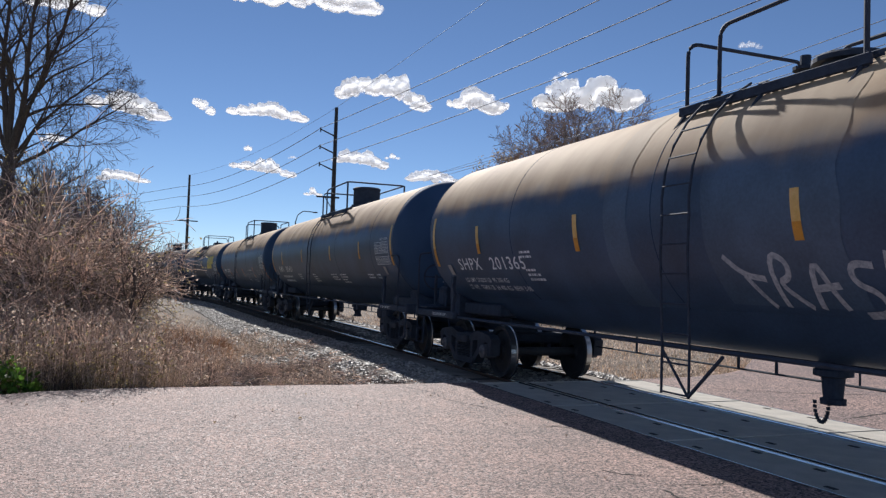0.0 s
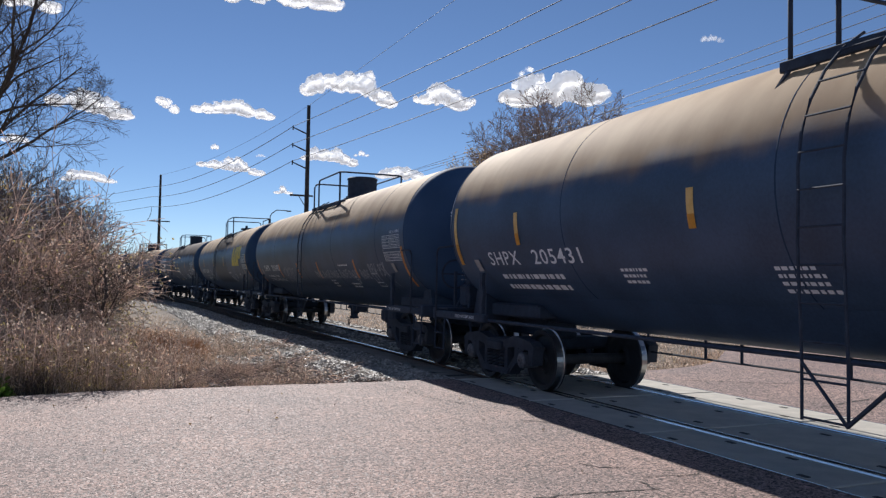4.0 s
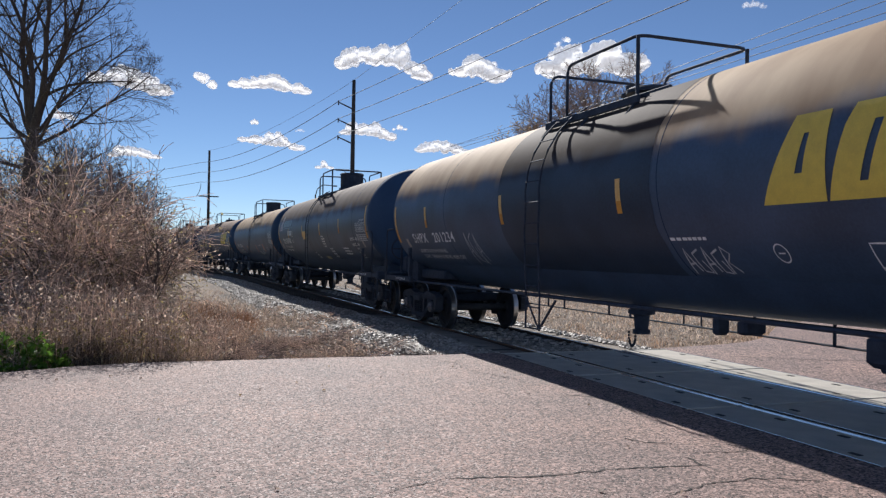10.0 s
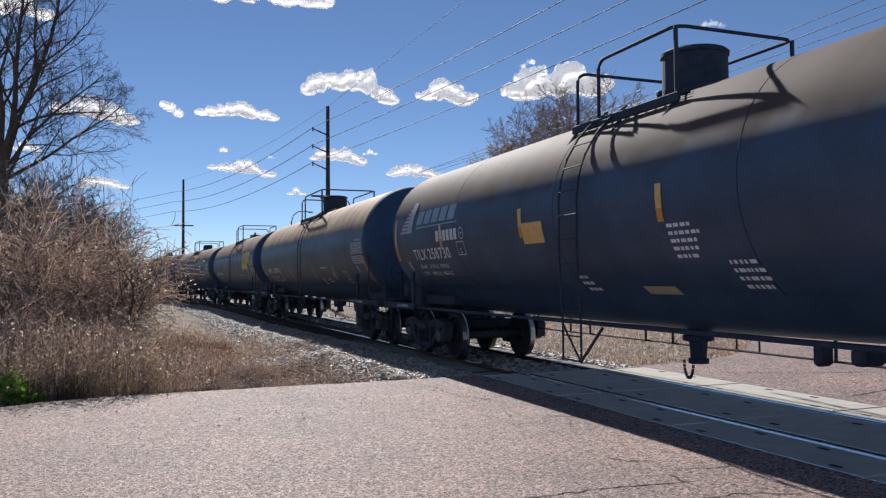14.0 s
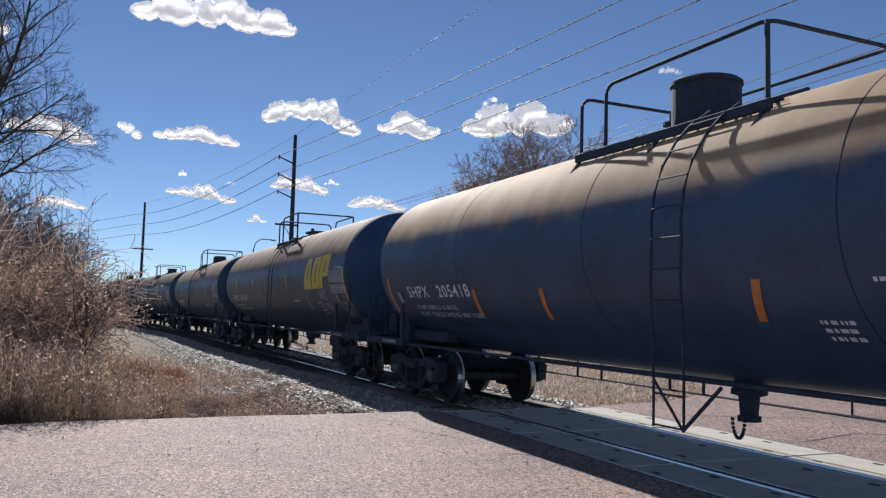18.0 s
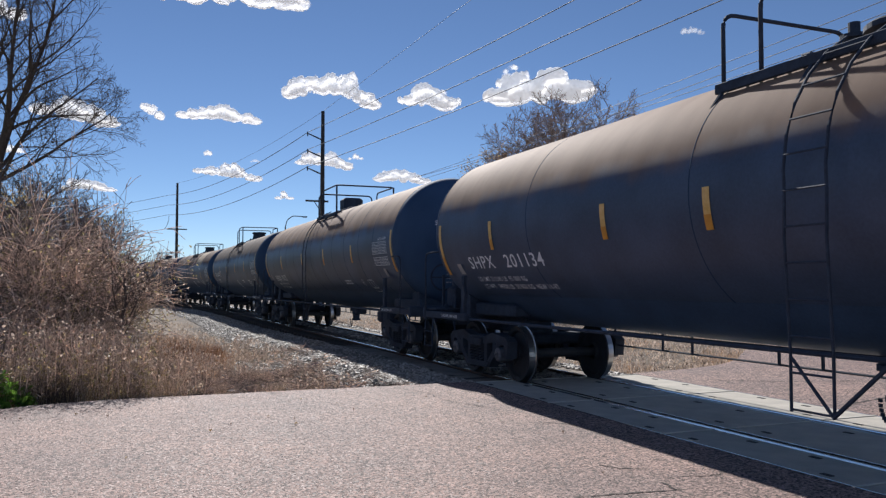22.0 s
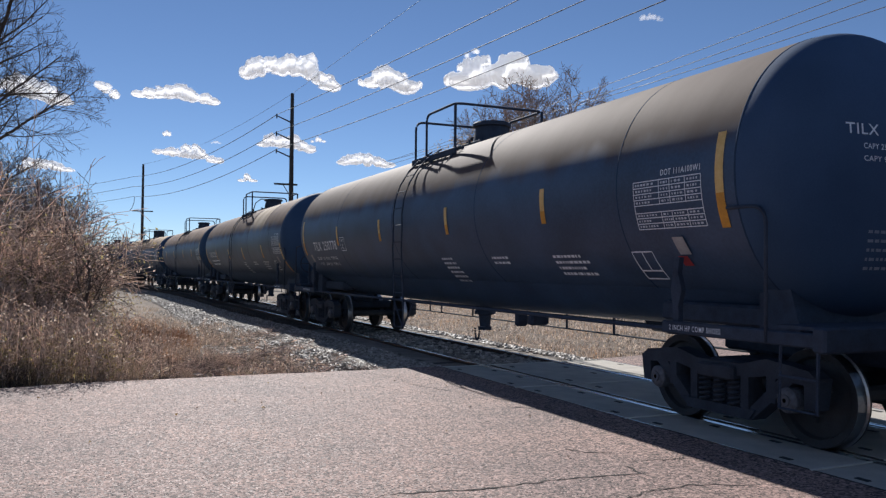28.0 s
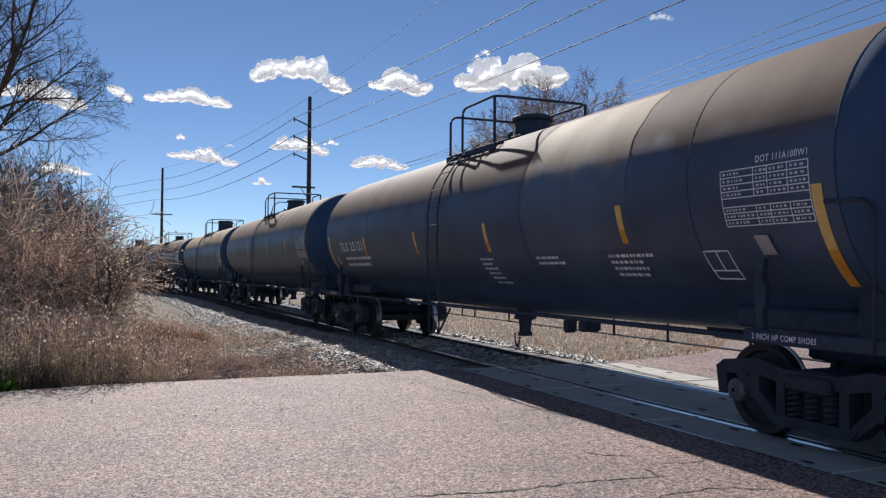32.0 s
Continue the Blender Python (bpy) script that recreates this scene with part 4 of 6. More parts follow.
def tank_car(label, shell, top=(1.2, -1.75, -0.86, "tall"), seams=(-6.33, -2.68, 0.97, 4.62), rise=0.0):
    car = thing("tank_car", label, "tank car", "cars of the train")
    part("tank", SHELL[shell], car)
    for me in HEADS:
        part("tank_head", me, car, label="black dished head")
    for q in seams:
        part("weld_ring", RING, car, pose(0, q, 0))
    for q in (-RIM, RIM):
        part("head_ring", RIM_RING, car, pose(0, q, 0))
    rear, front, dome, kind = top
    platform(car, rear, front)
    part("manway", DOMES[kind], car, pose(0, dome, 0))
    if kind in ("tall", "pinched"):
        part("bolt_circle", bolts_me, car, pose(0, dome, 0))
    part("vent_valve", valve_me, car, pose(0, dome + 0.25, 0))
    ladder(car, pose(0, rise, 0))
    ladder(car, pose(0, 0.78 + rise, 0, 0, 0, 180))
    part("brace", ladder_brace, car, pose(0, rise, 0))
    for m in (pose(0, 0, 0), pose(0, 0, 0, 0, 0, 180)):
        part("side_pipe", pipe_me, car, m)
    part("brake_rod", rod, car, pose(0, 0, 0, 0, 0, 180))
    part("belly_jacket", belly, car, label="rounded black jacket under the tank")
    part("bottom_outlet", outlet, car)
    part("chain", chain, car)
    part("stub_sill", sill, car)
    part("stub_sill", sill, car, pose(0, 0, 0, 0, 0, 180))
    part("end_sill", end_sill, car)
    part("end_sill", end_sill_r, car)
    for qy in (-7.2, 7.2):
        part("body_bolster", BRACKET, car, pose(0, qy, 0), "scuffed grey bolster bracket")
        part("body_bolster", BRACKET, car, pose(0, qy, 0, 0, 0, 180), "scuffed grey bolster bracket")
    part("side_beam", SIDE_BEAM, car)
    part("side_beam", SIDE_BEAM, car, pose(0, 0, 0, 0, 0, 180))
    part("side_beam", SIDE_BEAM, car, pose(0, 16.1, 0))
    part("side_beam", SIDE_BEAM, car, pose(0, -16.1, 0, 0, 0, 180))
    part("placard_holder", pad_me, car, label="small pale placard holder")
    part("placard_holder", pad_me, car, pose(0, 14.6, 0), "small pale placard holder")
    part("brake_notice", BEAM_WORDS, car, label="white words on the side beam")
    part("brake_notice", BEAM_WORDS, car, pose(0, 15.25, 0), "white words on the side beam")
    for me in HOOPS:
        part("grab_iron", me, car)
    for me in step_me:
        part("step", me, car)
    for me in coupler:
        part("coupler", me, car)
    for me in hose:
        part("air_hose", me, car)
    part("brake_wheel", brake_wheel, car)
    for me in SADDLE:
        part("tank_saddle", me, car)
    part("brake_gear", BRAKE_GEAR, car, label="dark brake cylinder on a braced bracket")
    part("brake_lever", BRAKE_ROD, car)
    for me in VALVES[2:] if kind == "pinched" else VALVES:
        part("brake_valve", me, car)
    part("air_reservoir", reservoir, car)
    sets = []
    for q in (-7.62, 7.0):
        truck = part("truck", BOLSTER, car, pose(0, q, 0), "dusty cast steel truck")
        for sx in (-1, 1):
            part("side_frame", FRAME, truck, pose(sx * 1.03, 0, 0))
            for yy in (-0.2, 0.0, 0.2):
                part("spring", SPRING, truck, pose(sx * 1.03, yy, 0, 0, 0, 0 if sx < 0 else 180))
            for yy in (-0.889, 0.889):
                part("bearing_cap", CAP, truck, pose(sx * 1.10, yy, WR, 0, 0, 0 if sx < 0 else 180), "grey bearing cap")
        for yy in (-0.889, 0.889):
            sets.append(part("wheelset", WHEELSET, truck, pose(0, yy, WR), "steel wheelset with polished treads"))
    return car, sets


def stripes(car, marks, material, lean=0.0):
    """Reflective strips; their lower third has kept its colour better."""
    for y, z0, z1 in marks:
        m = z0 + (z1 - z0) * 0.36
        ob = part("reflector", strip("reflector", [(y, z1), (y - lean, z0)], 0.11, material), car, label="faded reflective strip")
        if material is M_YELLOW:
            part("sound_end", strip("sound_end", [(y - lean * 0.64, m), (y - lean, z0)], 0.11, M_AMBER, 0.008), ob, label="stronger amber lower end")


def number(car, owner, digits, z=1.885, size=0.205, lines=(), seed=1, head=(), span=(6.94, 0.97, 5.57, 1.25), drop=(0.215, 0.34)):
    """Owner's letters and digits with two lines of weights below; span: start and width of both."""
    split_words("letter", side_words(owner, span[0], z, size, span[1]), car, "white stencilled letter")
    split_words("digit", side_words(digits, span[2], z, size, span[3]), car, "white stencilled digit")
    if lines:
        for i, (t, y, w) in enumerate(lines):
            part("small_lettering", side_words(t, y, z - drop[i], 0.075, w), car, label="line of small white lettering")
    else:
        part("small_lettering", bars("small_lettering", 2, 6.75, z - 0.21, 2.3, 0.065, 0.15, seed), car, label="rows of fine white lettering")
    split_words("letter", head_words(owner, HX, 2.89, 0.105, 0.40), car, "white stencilled letter")
    split_words("digit", head_words(digits, HX + 0.54, 2.89, 0.105, 0.50), car, "white stencilled digit")
    s, rnd = Shape(), random.Random(seed + 4)
    for r in range(5):
        u, zz = -0.36, 1.98 - 0.085 * r
        while u < 0.22:
            w, k = rnd.uniform(0.025, 0.07), len(s.v)
            s.v += [(a, head_y(a, b) - 0.002, b) for a, b in ((u, zz), (u + w, zz), (u + w, zz + 0.028), (u, zz + 0.028))]
            s.face(k, k + 1, k + 2, k + 3)
            u += w + 0.022
    part("head_notice", s.done("head_notice", M_PATCH_INK), car, label="block of faded fine lettering")
    for i, t in enumerate(head):
        part("head_lettering", head_words(t, HX + 0.2, 2.76 - 0.115 * i, 0.052, 0.60), car, label="small white stencilled words")


HX = -0.64


def table(car, seed, y=-6.85, z0=2.03, z1=2.55, title="AAR 211A100W1"):
    a, b = data_table(y, z0, z1, 1.06, seed)
    t = part("data_table", a, car, label="ruled white data table")
    part("entries", b, t)
    part("table_title", side_words(title, y - 0.45, z1 + 0.04, 0.065, 0.6), car, label="white words above the table")


def notice(car, y, z, w, rows, seed, size=0.035, gap=0.07):
    part("notice", bars("notice", rows, y, z, w, size, gap, seed), car, label="block of fine white lettering")


def route_box(car, y, z0, z1, w=0.42):
    part("marking_box", strokes("marking_box", [[(y, z0), (y - w, z0), (y - w, z1), (y, z1), (y, z0)], [(y - w * 0.5, z0 + (z1 - z0) * 0.3), (y - w * 0.5, z1)], [(y, z0 + (z1 - z0) * 0.3), (y - w, z0 + (z1 - z0) * 0.3)]], 0.016, M_WHITE), car, label="white ruled marking box")


def roundel(car, y, z, r=0.09):
    ring = [(y + r * math.cos(a * math.pi / 8), z + r * math.sin(a * math.pi / 8)) for a in range(17)]
    part("roundel", strokes("roundel", [ring, [(y + r * 0.5, z), (y - r * 0.5, z)]], 0.014, M_WHITE), car, label="small white circular mark")


def tag(car, y0, y1, z0, z1, seed, count, width=0.035, material=None):
    """A sprayed scribble of angular strokes from y0 to y1."""
    rnd = random.Random(seed)
    lines = []
    for i in range(count):
        a = y0 + (y1 - y0) * (i + 0.1) / count
        b = y0 + (y1 - y0) * (i + 0.95) / count
        h = z1 - z0
        k = rnd.random()
        if k < 0.4:
            lines.append([(a, z0 + h * rnd.uniform(0, 0.2)), (a + (b - a) * 0.25, z1 - h * rnd.uniform(0, 0.15)), (b, z0 + h * 0.75), (a + (b - a) * 0.3, z0 + h * 0.45), (b, z0 + h * rnd.uniform(0, 0.15))])
        elif k < 0.7:
            lines.append([(a, z0), ((a + b) / 2, z1 - h * rnd.uniform(0, 0.2)), (b, z0 + h * 0.1)])
            lines.append([(a + (b - a) * 0.15, z0 + h * 0.35), (b, z0 + h * 0.4)])
        else:
            lines.append([(b, z1 - h * 0.1), (a + (b - a) * 0.1, z1 - h * 0.25), (a + (b - a) * 0.2, z0 + h * 0.1), (b, z0 + h * 0.05), (b - (b - a) * 0.2, z0 + h * 0.5)])
    part("graffiti", strokes("graffiti", lines, width, material or M_TAG), car, label="white sprayed scribble")


def patch(car, y0, y1, z0, z1, material, label, lift=0.0028):
    """A repainted or stained area of the shell between two heights on the near side."""
    a0, a1 = math.asin((z0 - TANK_Z) / TANK_R), math.asin(min(1, (z1 - TANK_Z) / TANK_R))
    s = Shape()
    for i in range(49):
        a = a0 + (a1 - a0) * i / 48
        w = 0.03 * noise.noise((a * 4, y0, 0))
        r = TANK_R + lift
        s.v += [(-r * math.cos(a), y0 + w, TANK_Z + r * math.sin(a)), (-r * math.cos(a), y1 + w * 2, TANK_Z + r * math.sin(a))]
        if i:
            k = 2 * i
            s.face(k - 2, k - 1, k + 1, k)
    part("paint_patch", s.done("paint_patch", material, True), car, label=label)


def emblem(car):
    """Three slanting yellow blocks, each with a dark opening: bands of (z0, z1, strips), a strip being its edges below and above."""
    blocks = (
        ((2.15, 2.42, ((-4.39, -5.17, -4.53, -5.19),)), (2.42, 2.78, ((-4.53, -4.83, -4.72, -4.94), (-4.92, -5.19, -5.00, -5.215))), (2.78, 2.96, ((-4.72, -5.215, -4.81, -5.23),))),
        ((2.15, 2.30, ((-5.20, -5.90, -5.245, -5.945),)), (2.30, 2.80, ((-5.245, -5.545, -5.40, -5.70), (-5.63, -5.945, -5.785, -6.10))), (2.80, 2.97, ((-5.40, -6.10, -5.49, -6.19),))),
        ((2.15, 2.44, ((-5.93, -6.21, -6.03, -6.31),)), (2.44, 2.56, ((-6.03, -6.80, -6.07, -6.86),)), (2.56, 2.82, ((-6.07, -6.42, -6.17, -6.51), (-6.51, -6.86, -6.60, -6.93))), (2.82, 2.98, ((-6.17, -6.93, -6.25, -6.94),))),
    )
    for bands in blocks:
        s = Shape()
        for z0, z1, spans in bands:
            for a0, b0, a1, b1 in spans:
                for n in range(5):
                    f = n / 4
                    a, b, z = a0 + (a1 - a0) * f, b0 + (b1 - b0) * f, z0 + (z1 - z0) * f
                    s.v += [tuple(on_tank(a, z, 0.006)), tuple(on_tank(b, z, 0.006))]
                    if n:
                        k = len(s.v)
                        s.face(k - 4, k - 3, k - 1, k - 2)
        part("emblem_block", s.done("emblem_block", M_LOGO), car, label="slanting yellow emblem block with a dark opening")


# one jagged hand for all the sprayed words: runs of points in a unit cell
HAND = {
    "R": (((0.05, 0.0), (0.2, 1.0), (0.75, 0.85), (0.7, 0.55), (0.2, 0.45), (0.85, 0.0)),),
    "A": (((0.0, 0.0), (0.45, 1.0), (0.75, 0.0)), ((0.1, 0.35), (0.95, 0.42))),
    "D": (((0.15, 0.0), (0.2, 0.95), (0.85, 0.7), (0.9, 0.25), (0.1, 0.0)),),
    "E": (((0.9, 0.95), (0.2, 0.85), (0.15, 0.05), (0.95, 0.1)), ((0.18, 0.48), (0.75, 0.52))),
    "C": (((0.9, 0.9), (0.3, 0.85), (0.1, 0.4), (0.35, 0.05), (0.9, 0.15)),),
    "W": (((0.0, 1.0), (0.2, 0.0), (0.45, 0.6), (0.65, 0.0), (1.0, 1.0)),),
    "P": (((0.1, -0.1), (0.2, 1.0), (0.8, 0.9), (0.8, 0.5), (0.2, 0.4)),),
    "S": (((0.9, 0.9), (0.3, 0.95), (0.2, 0.6), (0.8, 0.4), (0.75, 0.05), (0.0, 0.0)),),
    "K": (((0.15, 1.0), (0.1, 0.0)), ((0.85, 1.0), (0.15, 0.45), (1.0, -0.2))),
    "T": (((-0.3, 1.0), (0.3, 0.62), (1.0, 0.55)), ((0.3, 0.62), (0.75, 0.0))),
    "H": (((0.2, 1.0), (0.0, 0.3), (0.2, -0.1)), ((0.95, 0.9), (0.85, 0.0)), ((0.0, 0.3), (1.0, 0.42))),
    "-": (((0.4, 0.4), (0.6, 0.45)),),
    "O": (((0.5, 1.0), (0.1, 0.6), (0.4, 0.0), (0.85, 0.3), (0.8, 0.85), (0.5, 1.0)),),
}


def rounded(line):
    """Softens the corners of a run of points, as a moving hand does."""
    for _ in range(2):
        out = [line[0]]
        for a, b in zip(line, line[1:]):
            out += [(a[0] * 0.75 + b[0] * 0.25, a[1] * 0.75 + b[1] * 0.25), (a[0] * 0.25 + b[0] * 0.75, a[1] * 0.25 + b[1] * 0.75)]
        line = out + [line[-1]]
    return line


def spray(car, text, y0, y1, z0, z1, width, seed, material=None):
    """A sprayed word from y0 to y1, each letter a part."""
    rnd = random.Random(seed)
    cell = (y1 - y0) / len(text)
    for i, c in enumerate(text):
        lift, grow = rnd.uniform(-0.06, 0.06), rnd.uniform(0.92, 1.12)
        lines = [rounded([(y0 + cell * (i + 0.08 + 0.86 * u), z0 + (z1 - z0) * (lift + v * grow)) for u, v in run]) for run in HAND[c]]
        part("graffiti", strokes("graffiti", lines, width, material or M_TAG, 0.005 + 0.0006 * (i % 3)), car, label="white sprayed letter")


STD = ((-7.98, 2.0, 2.92), (-5.27, 2.19, 2.63), (-2.03, 2.2, 2.63), (2.1, 2.2, 2.62), (5.85, 2.16, 2.63), (7.98, 1.9, 2.85))
LOWER = ((-7.98, 1.5, 2.3), (-4.46, 1.66, 2.1), (-0.9, 1.64, 2.1), (1.6, 1.66, 2.1), (4.25, 1.66, 2.1), (7.85, 1.5, 2.3))
CARS = []
TIL = (6.94, 0.71, 6.07, 1.18)


def add_car(centre, *args, **kw):
    car, sets = tank_car(*args, **kw)
    CARS.append((centre, car, sets))
    return car


c = add_car(-76.45, "black tank car with a pale sprayed tag and dusty crown", "dusty", top=(1.0, -1.5, -0.5, "hatch"))
stripes(c, ((-7.98, 2.0, 2.9), (-4.9, 2.15, 2.6), (-1.18, 2.11, 2.58), (2.65, 2.11, 2.6), (5.88, 2.15, 2.62), (7.95, 1.95, 2.88)), M_YELLOW)
number(c, "SHPX", "201365", lines=(("LD LMT 210200 LB  95 300 KG", 6.97, 1.78), ("LT WT   75800 LB  34 400 KG  NEW 3-98", 7.0, 2.43)))
table(c, 1)
patch(c, 1.95, 1.45, 1.4, 3.9, M_SCUFF, "pale scuffed band")
patch(c, 0.1, -1.65, 1.5, 3.9, M_SCUFF, "pale scuffed paint")
spray(c, "TRASH", -0.18, -2.35, 1.48, 1.95, 0.062, 5, M_SPRAY)
notice(c, 4.39, 2.12, 0.45, 2, 31)
notice(c, 4.36, 1.85, 0.4, 3, 32)

c = add_car(-57.7, "black tank car with yellow reflectors and a tall manway", "dusty", top=(1.28, -1.95, -0.88, "tall"))
stripes(c, STD, M_YELLOW)
number(c, "SHPX", "205431", head=("CAPY 25640 GALS", "CAPY 97050 LTRS"))
table(c, 2, -6.72)
for y, w, n in ((-1.44, 0.85, 3), (-2.52, 0.75, 4), (-5.47, 0.55, 2), (-6.24, 0.36, 2), (1.2, 0.6, 4), (3.6, 0.5, 3)):
    notice(c, y, 1.77, w, n, int(y * 10) + 90)

c = add_car(-39.0, "black tank car covered with a row of white sprayed tags", "dusty", top=(1.2, -1.68, -0.84, "tall"))
stripes(c, LOWER, M_ORANGE, -0.16)
number(c, "SHPX", "205482", lines=(("LD LMT 209900 LB  95 200 KG", 6.85, 1.75), ("LT WT   76100 LB  34 500 KG  NEW 10-2002", 6.85, 2.55)))
table(c, 3)
for i, (y0, y1) in enumerate(((-0.28, -1.02), (-1.10, -1.86), (-1.93, -2.72), (-2.80, -3.60), (-3.66, -4.36), (-4.60, -5.28))):
    spray(c, "RADE", y0, y1, 1.65, 1.86, 0.030, 50 + i, M_SPRAY)
spray(c, "REW-PSK", -5.42, -6.62, 1.74, 1.98, 0.032, 61, M_SPRAY)
part("graffiti", strokes("graffiti", [[(-6.55, 1.76), (-6.80, 1.47)]], 0.012, M_SPRAY), c, label="thin white sprayed tail")
tag(c, 3.86, 2.35, 1.5, 2.0, 62, 5, 0.018, M_TAG)
route_box(c, -5.42, 1.48, 1.76)
roundel(c, -4.06, 1.62)
notice(c, -1.5, 1.57, 0.4, 4, 33)
notice(c, -2.98, 1.96, 1.0, 1, 34)
notice(c, -3.2, 1.5, 0.7, 3, 35)

c = add_car(-20.2, "black tank car with a large yellow emblem", "dusty", top=(1.0, -1.5, -0.5, "hatch"))
stripes(c, ((-8.05, 1.69, 2.59), (-1.85, 2.18, 2.62), (1.8, 2.15, 2.64), (5.77, 2.2, 2.64), (8.0, 1.9, 2.75)), M_YELLOW)
number(c, "SHPX", "201234", lines=(("LD LMT 211300 LB  95 800 KG", 6.9, 1.75), ("LT WT   74700 LB  33 900 KG  NEW 12-97", 6.85, 2.5)), head=("CAPY 25607 GAL", "CAPY 96933 L"))
table(c, 4, -6.95, 2.01, 2.52)
emblem(c)
patch(c, 1.9, -2.55, 1.35, 3.93, M_STAIN, "brown-stained band round the ladder")
route_box(c, -5.45, 1.48, 1.78)
roundel(c, -4.37, 1.69)
notice(c, -2.7, 1.83, 0.85, 1, 36)
tag(c, -2.75, -3.6, 1.45, 1.76, 63, 5, 0.022)
tag(c, -6.3, -6.9, 1.6, 1.98, 64, 3, 0.012)
tag(c, 3.85, 3.2, 1.45, 2.1, 65, 3, 0.02)
part("placard", strip("placard", [(-7.6, 1.5), (-7.57, 1.58)], 0.14, M_RED, 0.012, 2), c, label="small red placard")

c = add_car(-1.35, "black tank car with yellow placards and a pale emblem", "fresh", top=(1.1, -1.15, -0.36, "tall"))
stripes(c, ((-7.9, 2.04, 2.94), (-4.52, 2.24, 2.69), (-1.43, 2.23, 2.66), (1.98, 2.22, 2.66), (5.3, 2.2, 2.65), (7.95, 2.0, 2.9)), M_YELLOW)
table(c, 5, -6.70, 1.98, 2.48)
part("placard", strip("placard", [(1.62, 2.12), (1.62, 2.43)], 0.64, M_YELLOW, 0.008, 3), c, label="yellow placard")
part("placard", strip("placard", [(-0.76, 1.24), (-0.76, 1.50)], 0.64, M_FADED, 0.008, 6), c, label="faded yellow placard low on the tank")
part("lettering", side_words("AAR ST - 446", -5.75, 2.0, 0.09, 0.85), c, label="white stencilled words")
part("lettering", side_words("AAR ST - 444", -5.78, 1.83, 0.09, 0.85), c, label="white stencilled words")
route_box(c, -6.1, 1.49, 1.77, 0.3)
for y, z, w, n in ((-1.5, 2.16, 0.5, 5), (-2.27, 1.74, 0.45, 4), (-4.25, 1.75, 0.9, 3), (0.9, 1.6, 0.3, 3)):
    notice(c, y, z, w, n, int(y * 10) + 70, 0.04, 0.085)
number(c, "TILX", "258730", z=2.0, size=0.215, span=(6.96, 0.73, 6.14, 1.15), drop=(0.18, 0.32), lines=(("LD LMT   211100 LB   95700 KG", 6.84, 1.55), ("LT WT    74900 LB   34000 KG", 6.92, 1.6)), head=("CAPY 25600 GAL", "CAPY 97 100 L"))
# a pale drop cut by bars, a slanting row of pale blue blocks over a thin line, and white blocks below
for i in range(7):
    z = 2.56 + 0.075 * i
    part("emblem_bar", strip("emblem_bar", [(7.36 - 0.055 * i, z), (7.34 - 0.055 * i, z + 0.05)], 0.52 - 0.055 * i, M_PINK, 0.006, 2), c, label="pale pink bar of the drop emblem")
part("emblem_drop", strip("emblem_drop", [(7.02, 2.56), (6.86, 3.18)], 0.26, M_SILVER, 0.007, 6), c, label="pale drop-shaped emblem half")
for i in range(5):
    part("emblem_block", strip("emblem_block", [(6.46 - 0.42 * i, 2.70), (6.38 - 0.42 * i, 2.97)], 0.34, M_BLUE, 0.006, 4), c, label="pale blue emblem block")
part("emblem_line", strip("emblem_line", [(5.55, 2.63), (5.54, 2.655)], 2.2, M_BLUE, 0.006, 1), c, label="thin pale blue line under the emblem")
for i in range(6):
    part("emblem_block", strip("emblem_block", [(5.47 - 0.18 * i, 2.32), (5.46 - 0.18 * i, 2.52)], 0.13, M_WHITE, 0.006, 3), c, label="small white emblem block")
roundel(c, 4.29, 2.42, 0.10)
part("plate_box", strokes("plate_box", [[(4.58, 2.04), (4.24, 2.04), (4.24, 2.27), (4.58, 2.27), (4.58, 2.04)]], 0.015, M_WHITE), c, label="white ruled box")
part("lettering", side_words("C", 4.46, 2.07, 0.09), c, label="white stencilled letter")

c = add_car(17.45, "black tank car with slanting orange reflectors", "dusty", rise=-1.1, top=(1.75, -1.5, 0.36, "tall"))
stripes(c, ((-8.0, 1.44, 2.23), (-4.4, 1.61, 2.02), (-1.7, 1.61, 2.0), (2.12, 1.56, 1.98), (4.15, 1.58, 2.0), (7.8, 1.46, 2.26)), M_ORANGE, -0.14)
number(c, "SHPX", "205418", lines=(("LD LMT 210800 LB  95 650 KG", 6.85, 1.75), ("LT WT   75100 LB  34 050 KG  NEW 10-2002", 6.85, 2.55)), head=("CAPY 25640 GAL", "CAPY 97 050 L"))
table(c, 6, -6.93)
route_box(c, -5.34, 1.51, 1.82)
roundel(c, -4.1, 1.71)
notice(c, -2.9, 1.95, 0.9, 1, 41)
notice(c, -2.2, 1.6, 0.4, 3, 42)
notice(c, -3.0, 1.6, 0.5, 2, 43)

c = add_car(36.25, "black tank car with a large yellow emblem and white sprayed tags", "rusty", rise=-1.05, top=(1.0, -1.5, -0.5, "hatch"))
stripes(c, ((-8.0, 1.71, 2.6), (-2.35, 2.18, 2.62), (0.7, 2.17, 2.61), (2.6, 2.17, 2.61), (5.85, 2.17, 2.63), (8.0, 1.79, 2.7)), M_YELLOW)
number(c, "SHPX", "201134", lines=(("LD LMT 211300 LB  95 800 KG", 6.9, 1.75), ("LT WT   74700 LB  33 900 KG  NEW 11-97", 6.85, 2.5)), head=("CAPY 25607 GAL", "CAPY 96933 L"))
table(c, 7, -6.85)
emblem(c)
route_box(c, -5.21, 1.51, 1.79)
roundel(c, -4.29, 1.71)
notice(c, -2.7, 1.83, 0.85, 1, 44)
tag(c, -5.7, -6.3, 1.85, 2.12, 66, 3, 0.028)
